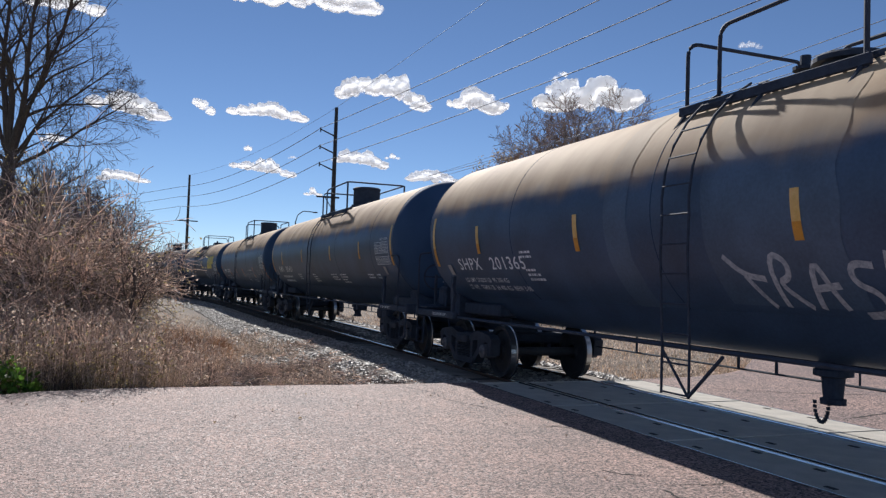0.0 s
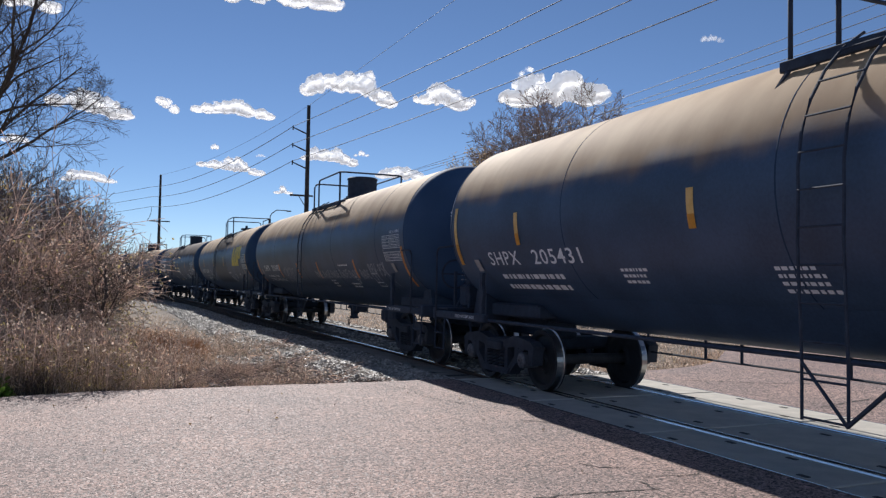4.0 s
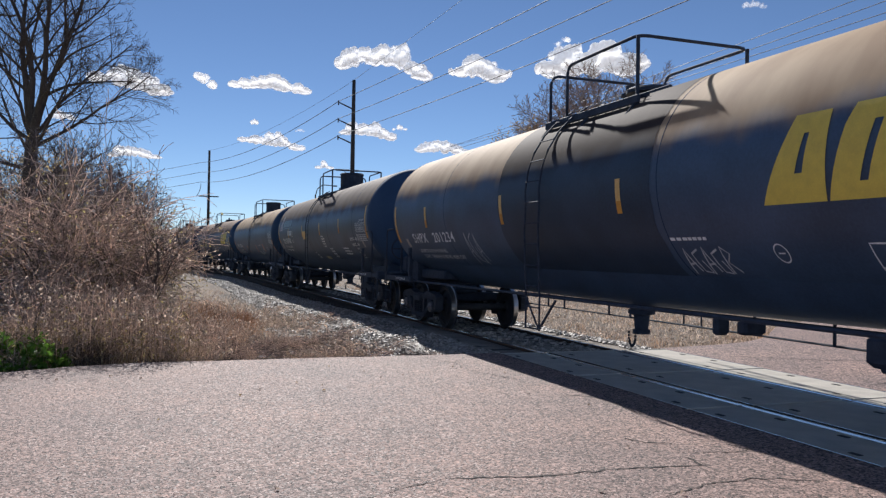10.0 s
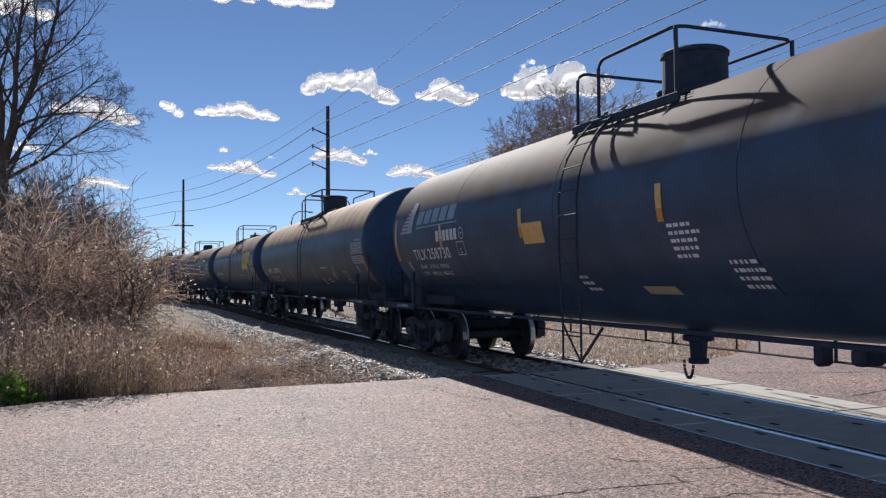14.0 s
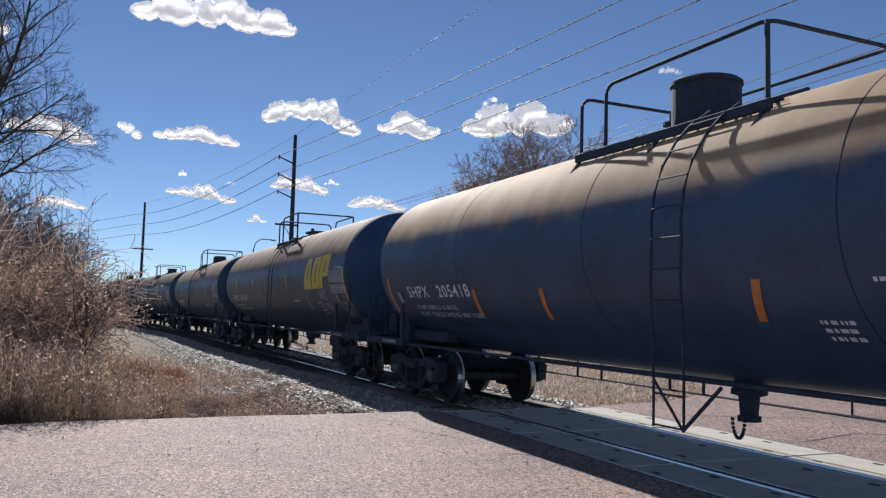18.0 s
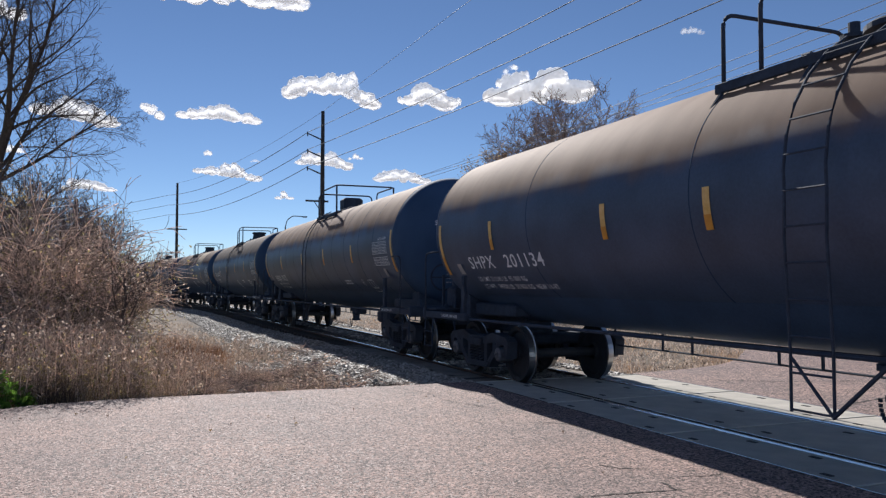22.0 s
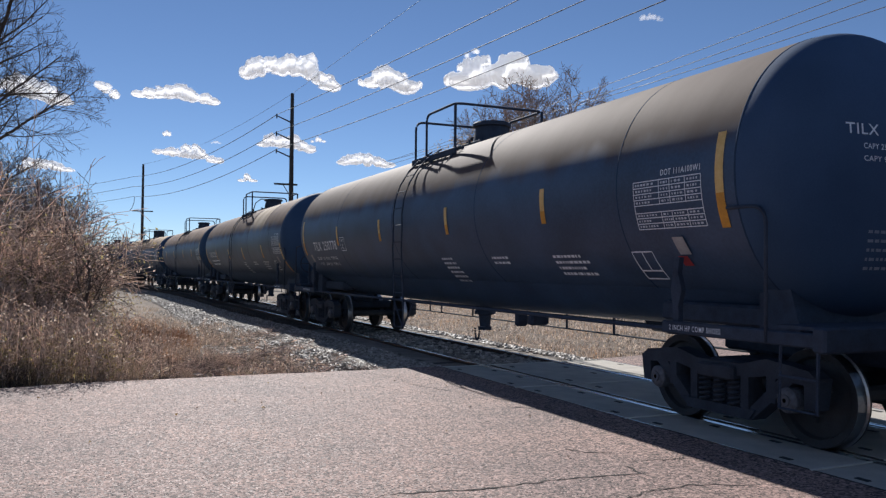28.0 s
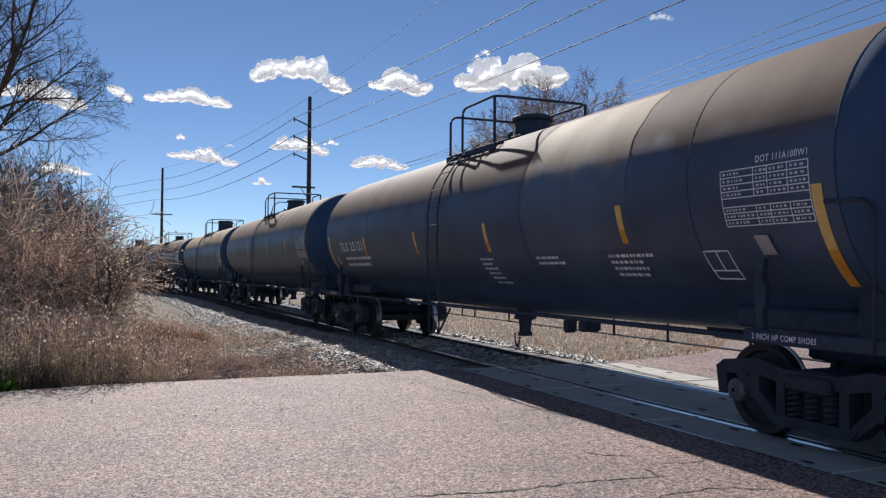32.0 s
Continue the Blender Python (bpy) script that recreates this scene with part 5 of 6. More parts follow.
tag(c, -5.85, -6.35, 1.58, 1.80, 67, 3, 0.034)
tag(c, -7.2, -7.75, 1.46, 1.86, 68, 4, 0.022)

c = add_car(55.2, "black tank car with closely spaced weld rings", "rusty", seams=(-6.63, -5.4, -4.0, -2.7, -1.4, 0.0, 1.3, 2.6, 3.9, 5.2, 6.45, 7.73), top=(1.0, -1.3, 0.32, "box"))
stripes(c, ((-8.0, 1.89, 2.81), (-4.73, 2.16, 2.61), (-1.7, 2.17, 2.63), (1.28, 2.17, 2.61), (4.81, 2.16, 2.62), (8.0, 1.92, 2.83)), M_YELLOW)
number(c, "SHQX", "10173", z=1.74, size=0.215, span=(6.77, 0.97, 5.62, 0.86), drop=(0.14, 0.265), lines=(("LD LMT  210400 LB   95400 KG", 6.77, 1.72), ("LT WT    75600 LB   34300 KG", 6.79, 1.70)), head=("CAPY 25600 GAL", "CAPY 97 100 L"))
table(c, 8, -6.62, 2.05, 2.58)
route_box(c, -5.31, 1.44, 1.72)
roundel(c, -4.83, 1.66, 0.07)
notice(c, -3.13, 1.69, 0.75, 2, 45)

c = add_car(74.15, "fresh black tank car with a pinched manway", "fresh", top=(1.0, -0.88, -0.55, "pinched"))
stripes(c, ((-7.95, 2.04, 2.96), (-4.7, 2.23, 2.69), (-1.6, 2.2, 2.65), (1.72, 2.18, 2.62), (4.7, 2.16, 2.61), (7.87, 1.97, 2.88)), M_YELLOW)
number(c, "TILX", "250778", z=2.075, size=0.225, span=TIL, drop=(0.235, 0.38), lines=(("LD LMT   211100 LB   95700 KG", 6.99, 1.79), ("LT WT    74900 LB   34000 KG", 7.04, 1.77)), head=("CAPY 25600 GAL", "CAPY 97 100 L"))
table(c, 9, -6.64, 2.07, 2.58, "DOT 111A100W1")
route_box(c, -6.34, 1.53, 1.83, 0.36)
part("placard", strip("placard", [(-7.2, 1.68), (-7.17, 1.78)], 0.14, M_RED, 0.012, 2), c, label="small red placard")
part("plate_box", strokes("plate_box", [[(4.55, 2.04), (4.2, 2.04), (4.2, 2.34), (4.55, 2.34), (4.55, 2.04)]], 0.015, M_WHITE), c, label="white ruled box")
part("lettering", side_words("PLATE", 4.5, 2.25, 0.055, 0.25), c, label="white stencilled word")
part("lettering", side_words("C", 4.44, 2.08, 0.11), c, label="white stencilled letter")
for y, w, n in ((-0.98, 0.5, 6), (-2.86, 0.7, 2), (-4.62, 0.85, 4)):
    notice(c, y, 1.78, w, n, int(y * 10) + 60, 0.035, 0.075)

c = add_car(92.95, "brown-dusted black tank car with a grey repainted patch", "umber", top=(1.0, -0.88, -0.55, "pinched"))
stripes(c, ((-7.95, 1.51, 2.38), (-5.1, 1.96, 2.4), (-1.48, 1.93, 2.38), (1.65, 1.95, 2.38), (4.9, 1.95, 2.4), (7.9, 1.6, 2.5)), M_YELLOW)
number(c, "TILX", "251211", z=2.10, size=0.22, seed=10, span=TIL, head=("CAPY 25510 US GAL", "CAPY 21242 IMP GAL", "CAPY 96 566 L"))
table(c, 10, -6.82, 2.07, 2.60, "DOT 111A100W1")
patch(c, -2.78, -5.26, 1.9, 3.80, M_PATCH, "grey repainted patch")
route_box(c, -6.34, 1.56, 1.84, 0.36)
for y, w, n in ((-0.96, 0.5, 6), (-2.84, 0.7, 2), (-4.62, 0.85, 4)):
    notice(c, y, 1.80, w, n, int(y * 10) + 61, 0.035, 0.075)
for i in range(7):
    c = add_car(92.95 + PITCH * (i + 1), "black tank car farther back in the train", ("rusty", "dusty", "rusty", "dusty", "fresh", "dusty", "rusty")[i], top=((1.0, -0.88, -0.55, "pinched"), (1.2, -1.7, -0.84, "tall"))[i % 2])
    stripes(c, STD, M_YELLOW)
    table(c, 20 + i)

# ---- plants ----
def branches(s, rnd, base, direction, length, radius, depth, kids, angle, up, gnarl, tips, sides=5, min_r=0.004):
    """A limb that bends and tapers, with side shoots all along it; its ends are gathered in tips."""
    n = 3 if depth == 0 else (5 if depth == 1 else 7)
    pts, p, d, dirs = [Vector(base)], Vector(base), Vector(direction).normalized(), []
    for i in range(n):
        d = (d + Vector((rnd.uniform(-1, 1), rnd.uniform(-1, 1), rnd.uniform(-1, 1))) * gnarl + Vector((0, 0, up))).normalized()
        p = p + d * (length / n)
        pts.append(p.copy())
        dirs.append(d.copy())
    s.tube(pts, radius, sides if depth > 1 else 3, max(min_r, radius * 0.25), cap=False)
    tips.append((pts[-1], d))
    if depth <= 0:
        return
    count = kids[0]
    turn = rnd.uniform(0, 6.28)
    for k in range(count):
        f = 0.22 + 0.76 * (k + rnd.uniform(0.1, 0.9)) / count
        i = min(n - 1, int(f * n))
        q = pts[i].lerp(pts[i + 1], f * n - i)
        ax = dirs[i]
        a = ax.orthogonal().normalized()
        b = ax.cross(a)
        turn += 2.4 + rnd.uniform(-0.5, 0.5)
        w = radians(angle) * rnd.uniform(0.65, 1.3)
        nd = ax * math.cos(w) + (a * math.cos(turn) + b * math.sin(turn)) * math.sin(w)
        ll = length * rnd.uniform(0.36, 0.62) * (1.15 - 0.6 * f)
        branches(s, rnd, q, nd, ll, max(min_r, radius * (1 - 0.65 * f) * rnd.uniform(0.4, 0.6)), depth - 1, kids[1:], angle, up, gnarl, tips, sides, min_r)


def leaf_mesh(name, places, size, rnd, material):
    vs, fs = [], []
    for p, d in places:
        a = Vector((rnd.uniform(-1, 1), rnd.uniform(-1, 1), rnd.uniform(-1, 1))).normalized()
        b = a.cross(Vector((rnd.uniform(-1, 1), rnd.uniform(-1, 1), rnd.uniform(-1, 1)))).normalized()
        l = size * rnd.uniform(0.6, 1.3)
        k = len(vs)
        vs += [p, p + a * l * 0.5 + b * l * 0.28, p + a * l, p + a * l * 0.5 - b * l * 0.28]
        fs.append((k, k + 1, k + 2, k + 3))
    return mesh_of(name, vs, fs, material)


def shrub_parts(seed, height, stems, leaf, leaf_mat, lean=0.95, min_r=0.0055):
    rnd = random.Random(seed)
    s, tips = Shape(), []
    for i in range(stems):
        a = rnd.uniform(0, 6.28)
        r = rnd.uniform(0, 0.45)
        e = rnd.uniform(0.1, lean)
        branches(s, rnd, (r * math.cos(a), r * math.sin(a), -0.1), (math.cos(a) * e, math.sin(a) * e, 1), height * rnd.uniform(0.55, 1.05), rnd.uniform(0.010, 0.022), 2, (rnd.randint(6, 9), 3), 46, -0.03, 0.2, tips, 4, min_r)
    me = mesh_of("stem_tangle", s.v, s.f, M_TWIG)
    places = []
    for p, d in tips:
        for _ in range(rnd.randint(0, leaf)):
            if rnd.random() > 1.15 * p.z / height:
                places.append((p + Vector((rnd.uniform(-0.1, 0.1), rnd.uniform(-0.1, 0.1), rnd.uniform(-0.12, 0.08))), d))
    return me, leaf_mesh("leaves", places, 0.05, rnd, leaf_mat)


SHRUBS = [shrub_parts(10 + i, 2.7 + 0.25 * (i % 3), 13, (9, 5, 1, 2, 11)[i], (M_LEAF, M_WEED, M_STRAW, M_RUSSET, M_LEAF)[i]) for i in range(5)]
rnd = random.Random(3)
SPOTS = []
while len(SPOTS) < 43:
    x, y = rnd.uniform(-6.0, 0.5), rnd.uniform(13.0, 24.0)
    if (y < 15.4 and (len(SPOTS) > 16 or x > -0.2)) or (x < -3.2 and y > 18.0) or (x < -2.0 and y < 16.3 and len(SPOTS) % 3) or x > 0.5 - 0.25 * max(0, 17 - y):
        continue
    if all((x - a) ** 2 + (y - b) ** 2 > 0.40 for a, b in SPOTS):
        SPOTS.append((x, y))
SPOTS += [(-0.2, 20.4), (-0.8, 19.4), (-1.4, 20.6), (-2.0, 19.6), (-0.5, 21.8), (-2.6, 20.8), (0.0, 22.8), (-1.6, 22.0), (-3.2, 21.6)]
BACK = len(SPOTS)
SPOTS += [(-0.9 - 0.62 * k + 0.25 * math.sin(5 * k), 19.8 + 1.3 * (k % 3) + 0.4 * math.cos(7 * k)) for k in range(8)] + [(-0.8 - 0.75 * k, 18.2 + 0.5 * math.sin(3 * k)) for k in range(5)]
for i, (x, y) in enumerate(SPOTS):
    st, lv = SHRUBS[i % 5]
    # low scrub along the asphalt, rising to tall shrubs behind it and towards the track
    rise = min(1.0, max(0.0, (y - 15.7) / 3.6))
    tall = 0.40 + rise * (0.20 + 0.56 * min(1.0, max(0.0, (x + 3.8) / 3.0)))
    sc = tall * rnd.uniform(0.7, 1.2) if i < 43 else rnd.uniform(0.95, 1.15)
    if i >= BACK:
        st, lv = SHRUBS[(0, 4, 1)[i % 3]]
        sc = rnd.uniform(1.2, 1.5) if i < BACK + 8 else rnd.uniform(0.95, 1.15)
    x = min(x, 0.1 - 1.25 * sc)
    sh = thing("shrub", "leafless grey-brown shrub with a few dry leaves at the road edge", "shrub", "thicket beside the road", m=pose(x, y, bed_height(x, y), 0, 0, rnd.uniform(0, 360)) @ Matrix.Scale(sc, 4))
    part("stem_tangle", st, sh)
    part("leaves", lv, sh, label="sparse dry leaves")


def canes(count, seed):
    """Long bare canes that rise from the thicket and arch over, with short side shoots."""
    rnd = random.Random(seed)
    for _ in range(count):
        s = Shape()
        x, y = rnd.uniform(-6.5, 0.1), 13.0 + 7.0 * rnd.random() ** 1.2
        a, l = rnd.uniform(0, 6.28), rnd.uniform(0.9, 1.5) + 1.5 * min(1.0, max(0.0, (y - 13.5) / 4.0)) * rnd.random()
        p, d = Vector((0, 0, -0.05)), Vector((0.35 * math.cos(a), 0.35 * math.sin(a), 1.0)).normalized()
        pts = [p.copy()]
        for i in range(8):
            d = (d + Vector((0.13 * math.cos(a), 0.13 * math.sin(a), -0.03 - 0.035 * i)) + Vector((rnd.gauss(0, 0.05), rnd.gauss(0, 0.05), 0))).normalized()
            p = p + d * l / 8
            pts.append(p.copy())
        r = rnd.uniform(0.006, 0.011)
        s.tube(pts, r, 4, 0.004, cap=False)
        for i in range(2, 9):
            for _ in range(rnd.randint(0, 2)):
                b = rnd.uniform(0, 6.28)
                e = pts[i] + Vector((math.cos(b), math.sin(b), rnd.uniform(0.1, 1.0))).normalized() * l * rnd.uniform(0.06, 0.2)
                s.tube([pts[i], e], 0.004, 3, 0.003, cap=False)
        x = min(x, 0.35 - max(0.0, pts[-1].x))
        solid("cane", mesh_of("cane", s.v, s.f, M_CANE), "long pale bare cane arching out of the thicket", "cane", "canes in the thicket", m=pose(x, y, bed_height(x, y)))


canes(190, 33)


def blades(count, place, h0, h1, width, seed, material, name, label, lean=0.45):
    rnd = random.Random(seed)
    vs, fs = [], []
    for _ in range(count):
        x, y, z, sc = place(rnd)
        h = rnd.uniform(h0, h1) * sc
        a, b = rnd.uniform(0, 6.28), rnd.uniform(0, 6.28)
        l = rnd.uniform(0.05, lean) * h
        wx, wy = width * math.cos(a), width * math.sin(a)
        dx, dy = l * math.cos(b), l * math.sin(b)
        k = len(vs)
        vs += [(x - wx, y - wy, z - 0.03), (x + wx, y + wy, z - 0.03), (x + wx * 0.7 + dx * 0.4, y + wy * 0.7 + dy * 0.4, z + h * 0.6), (x - wx * 0.7 + dx * 0.4, y - wy * 0.7 + dy * 0.4, z + h * 0.6), (x + dx, y + dy, z + h)]
        fs += [(k, k + 1, k + 2, k + 3), (k + 3, k + 2, k + 4)]
    return solid(name, mesh_of(name, vs, fs, material), label, "grass", kind="stuff")


def verge_place(x0, x1, y0, y1, power=1.5, clump=0.9):
    def place(rnd):
        while True:
            y = y0 + (y1 - y0) * rnd.random() ** power
            x = rnd.uniform(x0, x1) + (track_x(y) - TRACK_X)
            v = noise.noise((x * 0.8, y * 0.5, 2.0))
            if rnd.random() < 0.55 + clump * v:
                return x, y, bed_height(x, y), 0.75 + 0.6 * max(-0.4, v)
    return place


blades(3000, verge_place(-6, 3.6, 12.35, 45, 1.2, 2.2), 0.05, 0.20, 0.006, 1, M_STRAW, "dry_grass", "straw-coloured dry grass on the verge", 1.5)
blades(1000, verge_place(0.3, 1.7, 15.2, 19.5), 0.2, 0.45, 0.004, 2, M_RUSSET, "russet_grass", "russet feathery dry grass between thicket and ballast", 0.8)
blades(1000, verge_place(0.8, 2.6, 18.5, 30), 0.2, 0.45, 0.005, 9, M_RUSSET, "russet_grass", "russet feathery dry grass beside the ballast", 0.8)
blades(3000, verge_place(-4.5, 3.9, 12.28, 19.5, 1.4, 2.4), 0.04, 0.18, 0.008, 3, M_WEED, "dead_weeds", "grey-brown tangled dead weeds along the asphalt edge", 1.9)
blades(1500, verge_place(-7, 0.6, 13.2, 20), 0.3, 0.9, 0.004, 4, M_STRAW, "tall_grass", "tall dry stalks among the shrubs", 0.5)

def flecks(count, place, h, size, seed, material, name, label):
    """A loose haze of small dry leaves and seed heads standing over the ground."""
    rnd = random.Random(seed)
    spots = []
    for _ in range(count):
        x, y, z, sc = place(rnd)
        spots.append((Vector((x, y, z + h * sc * rnd.random() ** 1.4)), None))
    return solid(name, leaf_mesh(name, spots, size, rnd, material), label, "weeds", kind="stuff")


flecks(1800, verge_place(-7, 0.5, 12.4, 18.0, 1.3, 1.5), 1.15, 0.055, 41, M_LEAF, "olive_weeds", "yellowish olive dry leaves in front of the shrubs")
flecks(3600, verge_place(-7, 0.7, 12.4, 19.0, 1.3, 1.5), 1.25, 0.055, 42, M_WEED, "dead_leaves", "grey-brown dead leaves among the stalks")
flecks(15000, verge_place(0.2, 4.3, 12.35, 28.0, 1.5, 1.6), 0.06, 0.06, 44, M_WEED, "dead_leaves", "grey-brown litter on the open verge")
flecks(3000, verge_place(0.4, 4.0, 12.35, 26.0, 1.5, 1.6), 0.07, 0.045, 45, M_STRAW, "pale_litter", "pale dry litter on the open verge")


def stalks(count, place, h0, h1, seed, leaf_mat, name, label):
    """Dry weeds: a thin stalk with short side shoots and a few small leaves and seed heads."""
    rnd = random.Random(seed)
    s, leaves = Shape(), []
    for _ in range(count):
        x, y, z, sc = place(rnd)
        h, a, l = rnd.uniform(h0, h1) * sc, rnd.uniform(0, 6.28), rnd.uniform(0.02, 0.35)
        base, tip = Vector((x, y, z - 0.03)), Vector((x + h * l * math.cos(a), y + h * l * math.sin(a), z + h))
        mid = base.lerp(tip, 0.5) + Vector((rnd.uniform(-0.05, 0.05), rnd.uniform(-0.05, 0.05), 0.03)) * h
        s.tube([base, mid, tip], 0.0045, 3, 0.0025, cap=False)
        for _ in range(rnd.randint(4, 9)):
            f, b = rnd.uniform(0.3, 1.0), rnd.uniform(0, 6.28)
            q = base.lerp(mid, f * 2) if f < 0.5 else mid.lerp(tip, f * 2 - 1)
            r = q + Vector((math.cos(b), math.sin(b), rnd.uniform(0.3, 1.3))).normalized() * h * rnd.uniform(0.08, 0.24)
            s.tube([q, r], 0.0028, 3, cap=False)
            for _ in range(rnd.randint(0, 3)):
                leaves.append((q.lerp(r, rnd.uniform(0.3, 1.0)), None))
    solid(name, mesh_of(name, s.v, s.f, M_TWIG), label, "weeds", kind="stuff")
    solid("weed_leaves", leaf_mesh("weed_leaves", leaves, 0.04, rnd, leaf_mat), "small dry leaves on the weed stalks", "weeds", kind="stuff")


stalks(1500, verge_place(-7, 0.4, 12.45, 17.0, 1.2, 1.2), 0.5, 1.5, 51, M_WEED, "weed_stalks", "thin branching dry weed stalks in front of the shrubs")
stalks(1100, verge_place(-7, 0.6, 12.4, 15.0, 1.0, 1.2), 0.3, 0.9, 52, M_LEAF, "weed_stalks", "short branching dry weed stalks along the asphalt")
stalks(420, verge_place(0.1, 1.6, 12.6, 21.0, 1.2, 1.4), 0.3, 0.9, 53, M_WEED, "weed_stalks", "scattered dry weed stalks on the open verge")


stalks(520, verge_place(0.9, 3.9, 13.5, 30.0, 1.3, 1.6), 0.15, 0.45, 54, M_WEED, "weed_stalks", "low dry weeds between the thicket and the ballast")


def sticks(count, place, seed, name, label, material=None):
    """Fallen twigs and broken stalks lying across one another."""
    rnd = random.Random(seed)
    s = Shape()
    for _ in range(count):
        x, y, z, sc = place(rnd)
        a, l = rnd.uniform(0, 6.28), rnd.uniform(0.08, 0.42)
        z += 0.10 * rnd.random() ** 2
        m = Vector((x, y, z + rnd.uniform(0.0, 0.07)))
        d = Vector((math.cos(a), math.sin(a), rnd.uniform(-0.1, 0.5))) * l * 0.5
        s.tube([m - d, m + Vector((0, 0, 0.02)), m + d], rnd.uniform(0.004, 0.011), 3, 0.004, cap=False)
    return solid(name, mesh_of(name, s.v, s.f, material or M_TWIG), label, "twigs", kind="stuff")


def heap_place(spots, spread):
    def place(rnd):
        cx, cy = rnd.choice(spots)
        x, y = cx + rnd.gauss(0, spread), max(12.4, cy + rnd.gauss(0, spread * 0.6))
        return x, y, bed_height(x, y), 1.0
    return place


sticks(2200, verge_place(0.2, 4.6, 12.4, 22.0, 1.4, 1.5), 61, "fallen_twigs", "grey fallen twigs strewn over the open verge")
sticks(900, heap_place(((0.6, 14.2), (1.4, 14.9), (1.9, 15.4), (1.2, 15.9), (2.5, 14.6), (3.1, 13.6)), 0.38), 62, "brush_heap", "low heap of grey broken brush at the asphalt edge")
sticks(1600, heap_place(((0.6, 14.2), (1.4, 14.9), (1.9, 15.4), (1.2, 15.9), (2.5, 14.6), (3.1, 13.6), (0.2, 13.4), (2.2, 13.2), (3.7, 12.8)), 0.42), 63, "brush_heap", "dark dead brush in low heaps on the verge", M_BRUSH)
sticks(1500, verge_place(0.2, 4.2, 12.35, 19.0, 1.3, 1.5), 64, "dark_twigs", "dark broken twigs strewn over the verge", M_BRUSH)
# russet feathery clumps between the thicket and the ballast
for i, (x, y, r, h) in enumerate(((1.35, 18.9, 0.55, 0.62), (1.95, 19.6, 0.5, 0.55), (1.2, 20.6, 0.5, 0.5), (2.35, 21.6, 0.5, 0.45), (1.6, 22.4, 0.5, 0.5), (0.9, 17.6, 0.4, 0.45), (1.0, 24.2, 0.6, 0.5), (0.6, 16.2, 0.35, 0.4))):
    rnd = random.Random(70 + i)
    s = Shape()
    for _ in range(320):
        a, e, l = rnd.uniform(0, 6.28), rnd.uniform(0.15, 1.5), h * rnd.uniform(0.6, 1.15)
        b = Vector((r * 0.35 * rnd.gauss(0, 0.6), r * 0.35 * rnd.gauss(0, 0.6), -0.02))
        d = Vector((math.cos(a) * math.cos(e), math.sin(a) * math.cos(e), math.sin(e)))
        s.tube([b, b + d * l * 0.6, b + d * l + Vector((0, 0, -0.12 * l))], 0.004, 3, 0.002, cap=False)
    solid("russet_clump", mesh_of("russet_clump", s.v, s.f, M_RUSSET), "russet feathery clump of dry grass on the verge", "grass clump", "russet clumps", m=pose(x, y, bed_height(x, y)))
blades(2600, verge_place(-7, 0.9, 12.35, 15.0), 0.15, 0.6, 0.005, 7, M_STRAW, "brown_weeds", "straw-brown stalks in front of the shrubs", 1.6)
blades(2400, verge_place(0.6, 4.0, 12.4, 22.0, 1.2, 2.0), 0.05, 0.18, 0.008, 10, M_WEED, "dead_weeds", "grey-brown dead weeds between thicket and ballast", 1.8)
blades(3000, verge_place(0.8, 3.5, 18.0, 45.0, 1.3, 1.6), 0.06, 0.22, 0.008, 11, M_WEED, "dry_grass", "dry grass beside the ballast", 1.2)
blades(2600, verge_place(-8, -2.0, 11.9, 14.5), 0.05, 0.24, 0.014, 12, M_GREEN, "green_weeds", "low green weeds among dry stalks", 1.5)
# dry tangled bushes, knee-high, on the open verge
rnd = random.Random(14)
for i in range(60):
    y = 12.4 + 9.0 * rnd.random() ** 1.8
    x = rnd.uniform(-5.5, 3.7 if y > 13.2 else 3.3)
    bush = thing("dry_bush", "small tangled dry bush on the verge", "bush", "dry bushes on the verge", m=pose(x, y, bed_height(x, y), 0, 0, rnd.uniform(0, 360)) @ Matrix.Scale(rnd.uniform(0.10, 0.23), 4))
    part("stem_tangle", SHRUBS[i % 4][0], bush)
    part("leaves", SHRUBS[i % 4][1], bush, label="sparse dry leaves")
for x, y in ((3.35, 12.42), (4.05, 12.36), (2.3, 12.5), (1.1, 12.45), (0.0, 12.35)):
    # small dark tufts on the very edge of the asphalt
    blades(260, lambda r, x=x, y=y: (x + r.gauss(0, 0.13), y + r.gauss(0, 0.06), bed_height(x, y) + 0.1, 1.0), 0.06, 0.2, 0.004, int(x * 10) + 70, M_BARK, "dark_tuft", "dark dry tuft at the asphalt edge", 1.2)


def field_place(x0, x1, y0, y1):
    def place(rnd):
        y = y0 + (y1 - y0) * rnd.random() ** 1.4
        x = rnd.uniform(x0, x1) + (track_x(y) - TRACK_X)
        while y < road_edge(x) + 0.2:
            y += 2.0
        return x, y, bed_height(x, y) if x < 30 and y < 130 else -0.62, 1.0
    return place


blades(3500, field_place(9.6, 24, 12.8, 60), 0.05, 0.20, 0.007, 6, M_STRAW, "dry_grass", "dry straw-coloured grass beyond the track")
blades(9000, field_place(10.4, 24, 12.8, 60), 0.05, 0.24, 0.008, 16, M_WEED, "dead_weeds", "grey-brown dead weeds beyond the track", 1.4)


def tussock_place(rnd):
    while True:
        x, y, z, sc = field_place(9.8, 22, 12.8, 48)(rnd)
        v = noise.noise((x * 0.55, y * 0.45, 7.0))
        if v > 0.05:
            return x, y, z, 0.6 + 1.4 * v


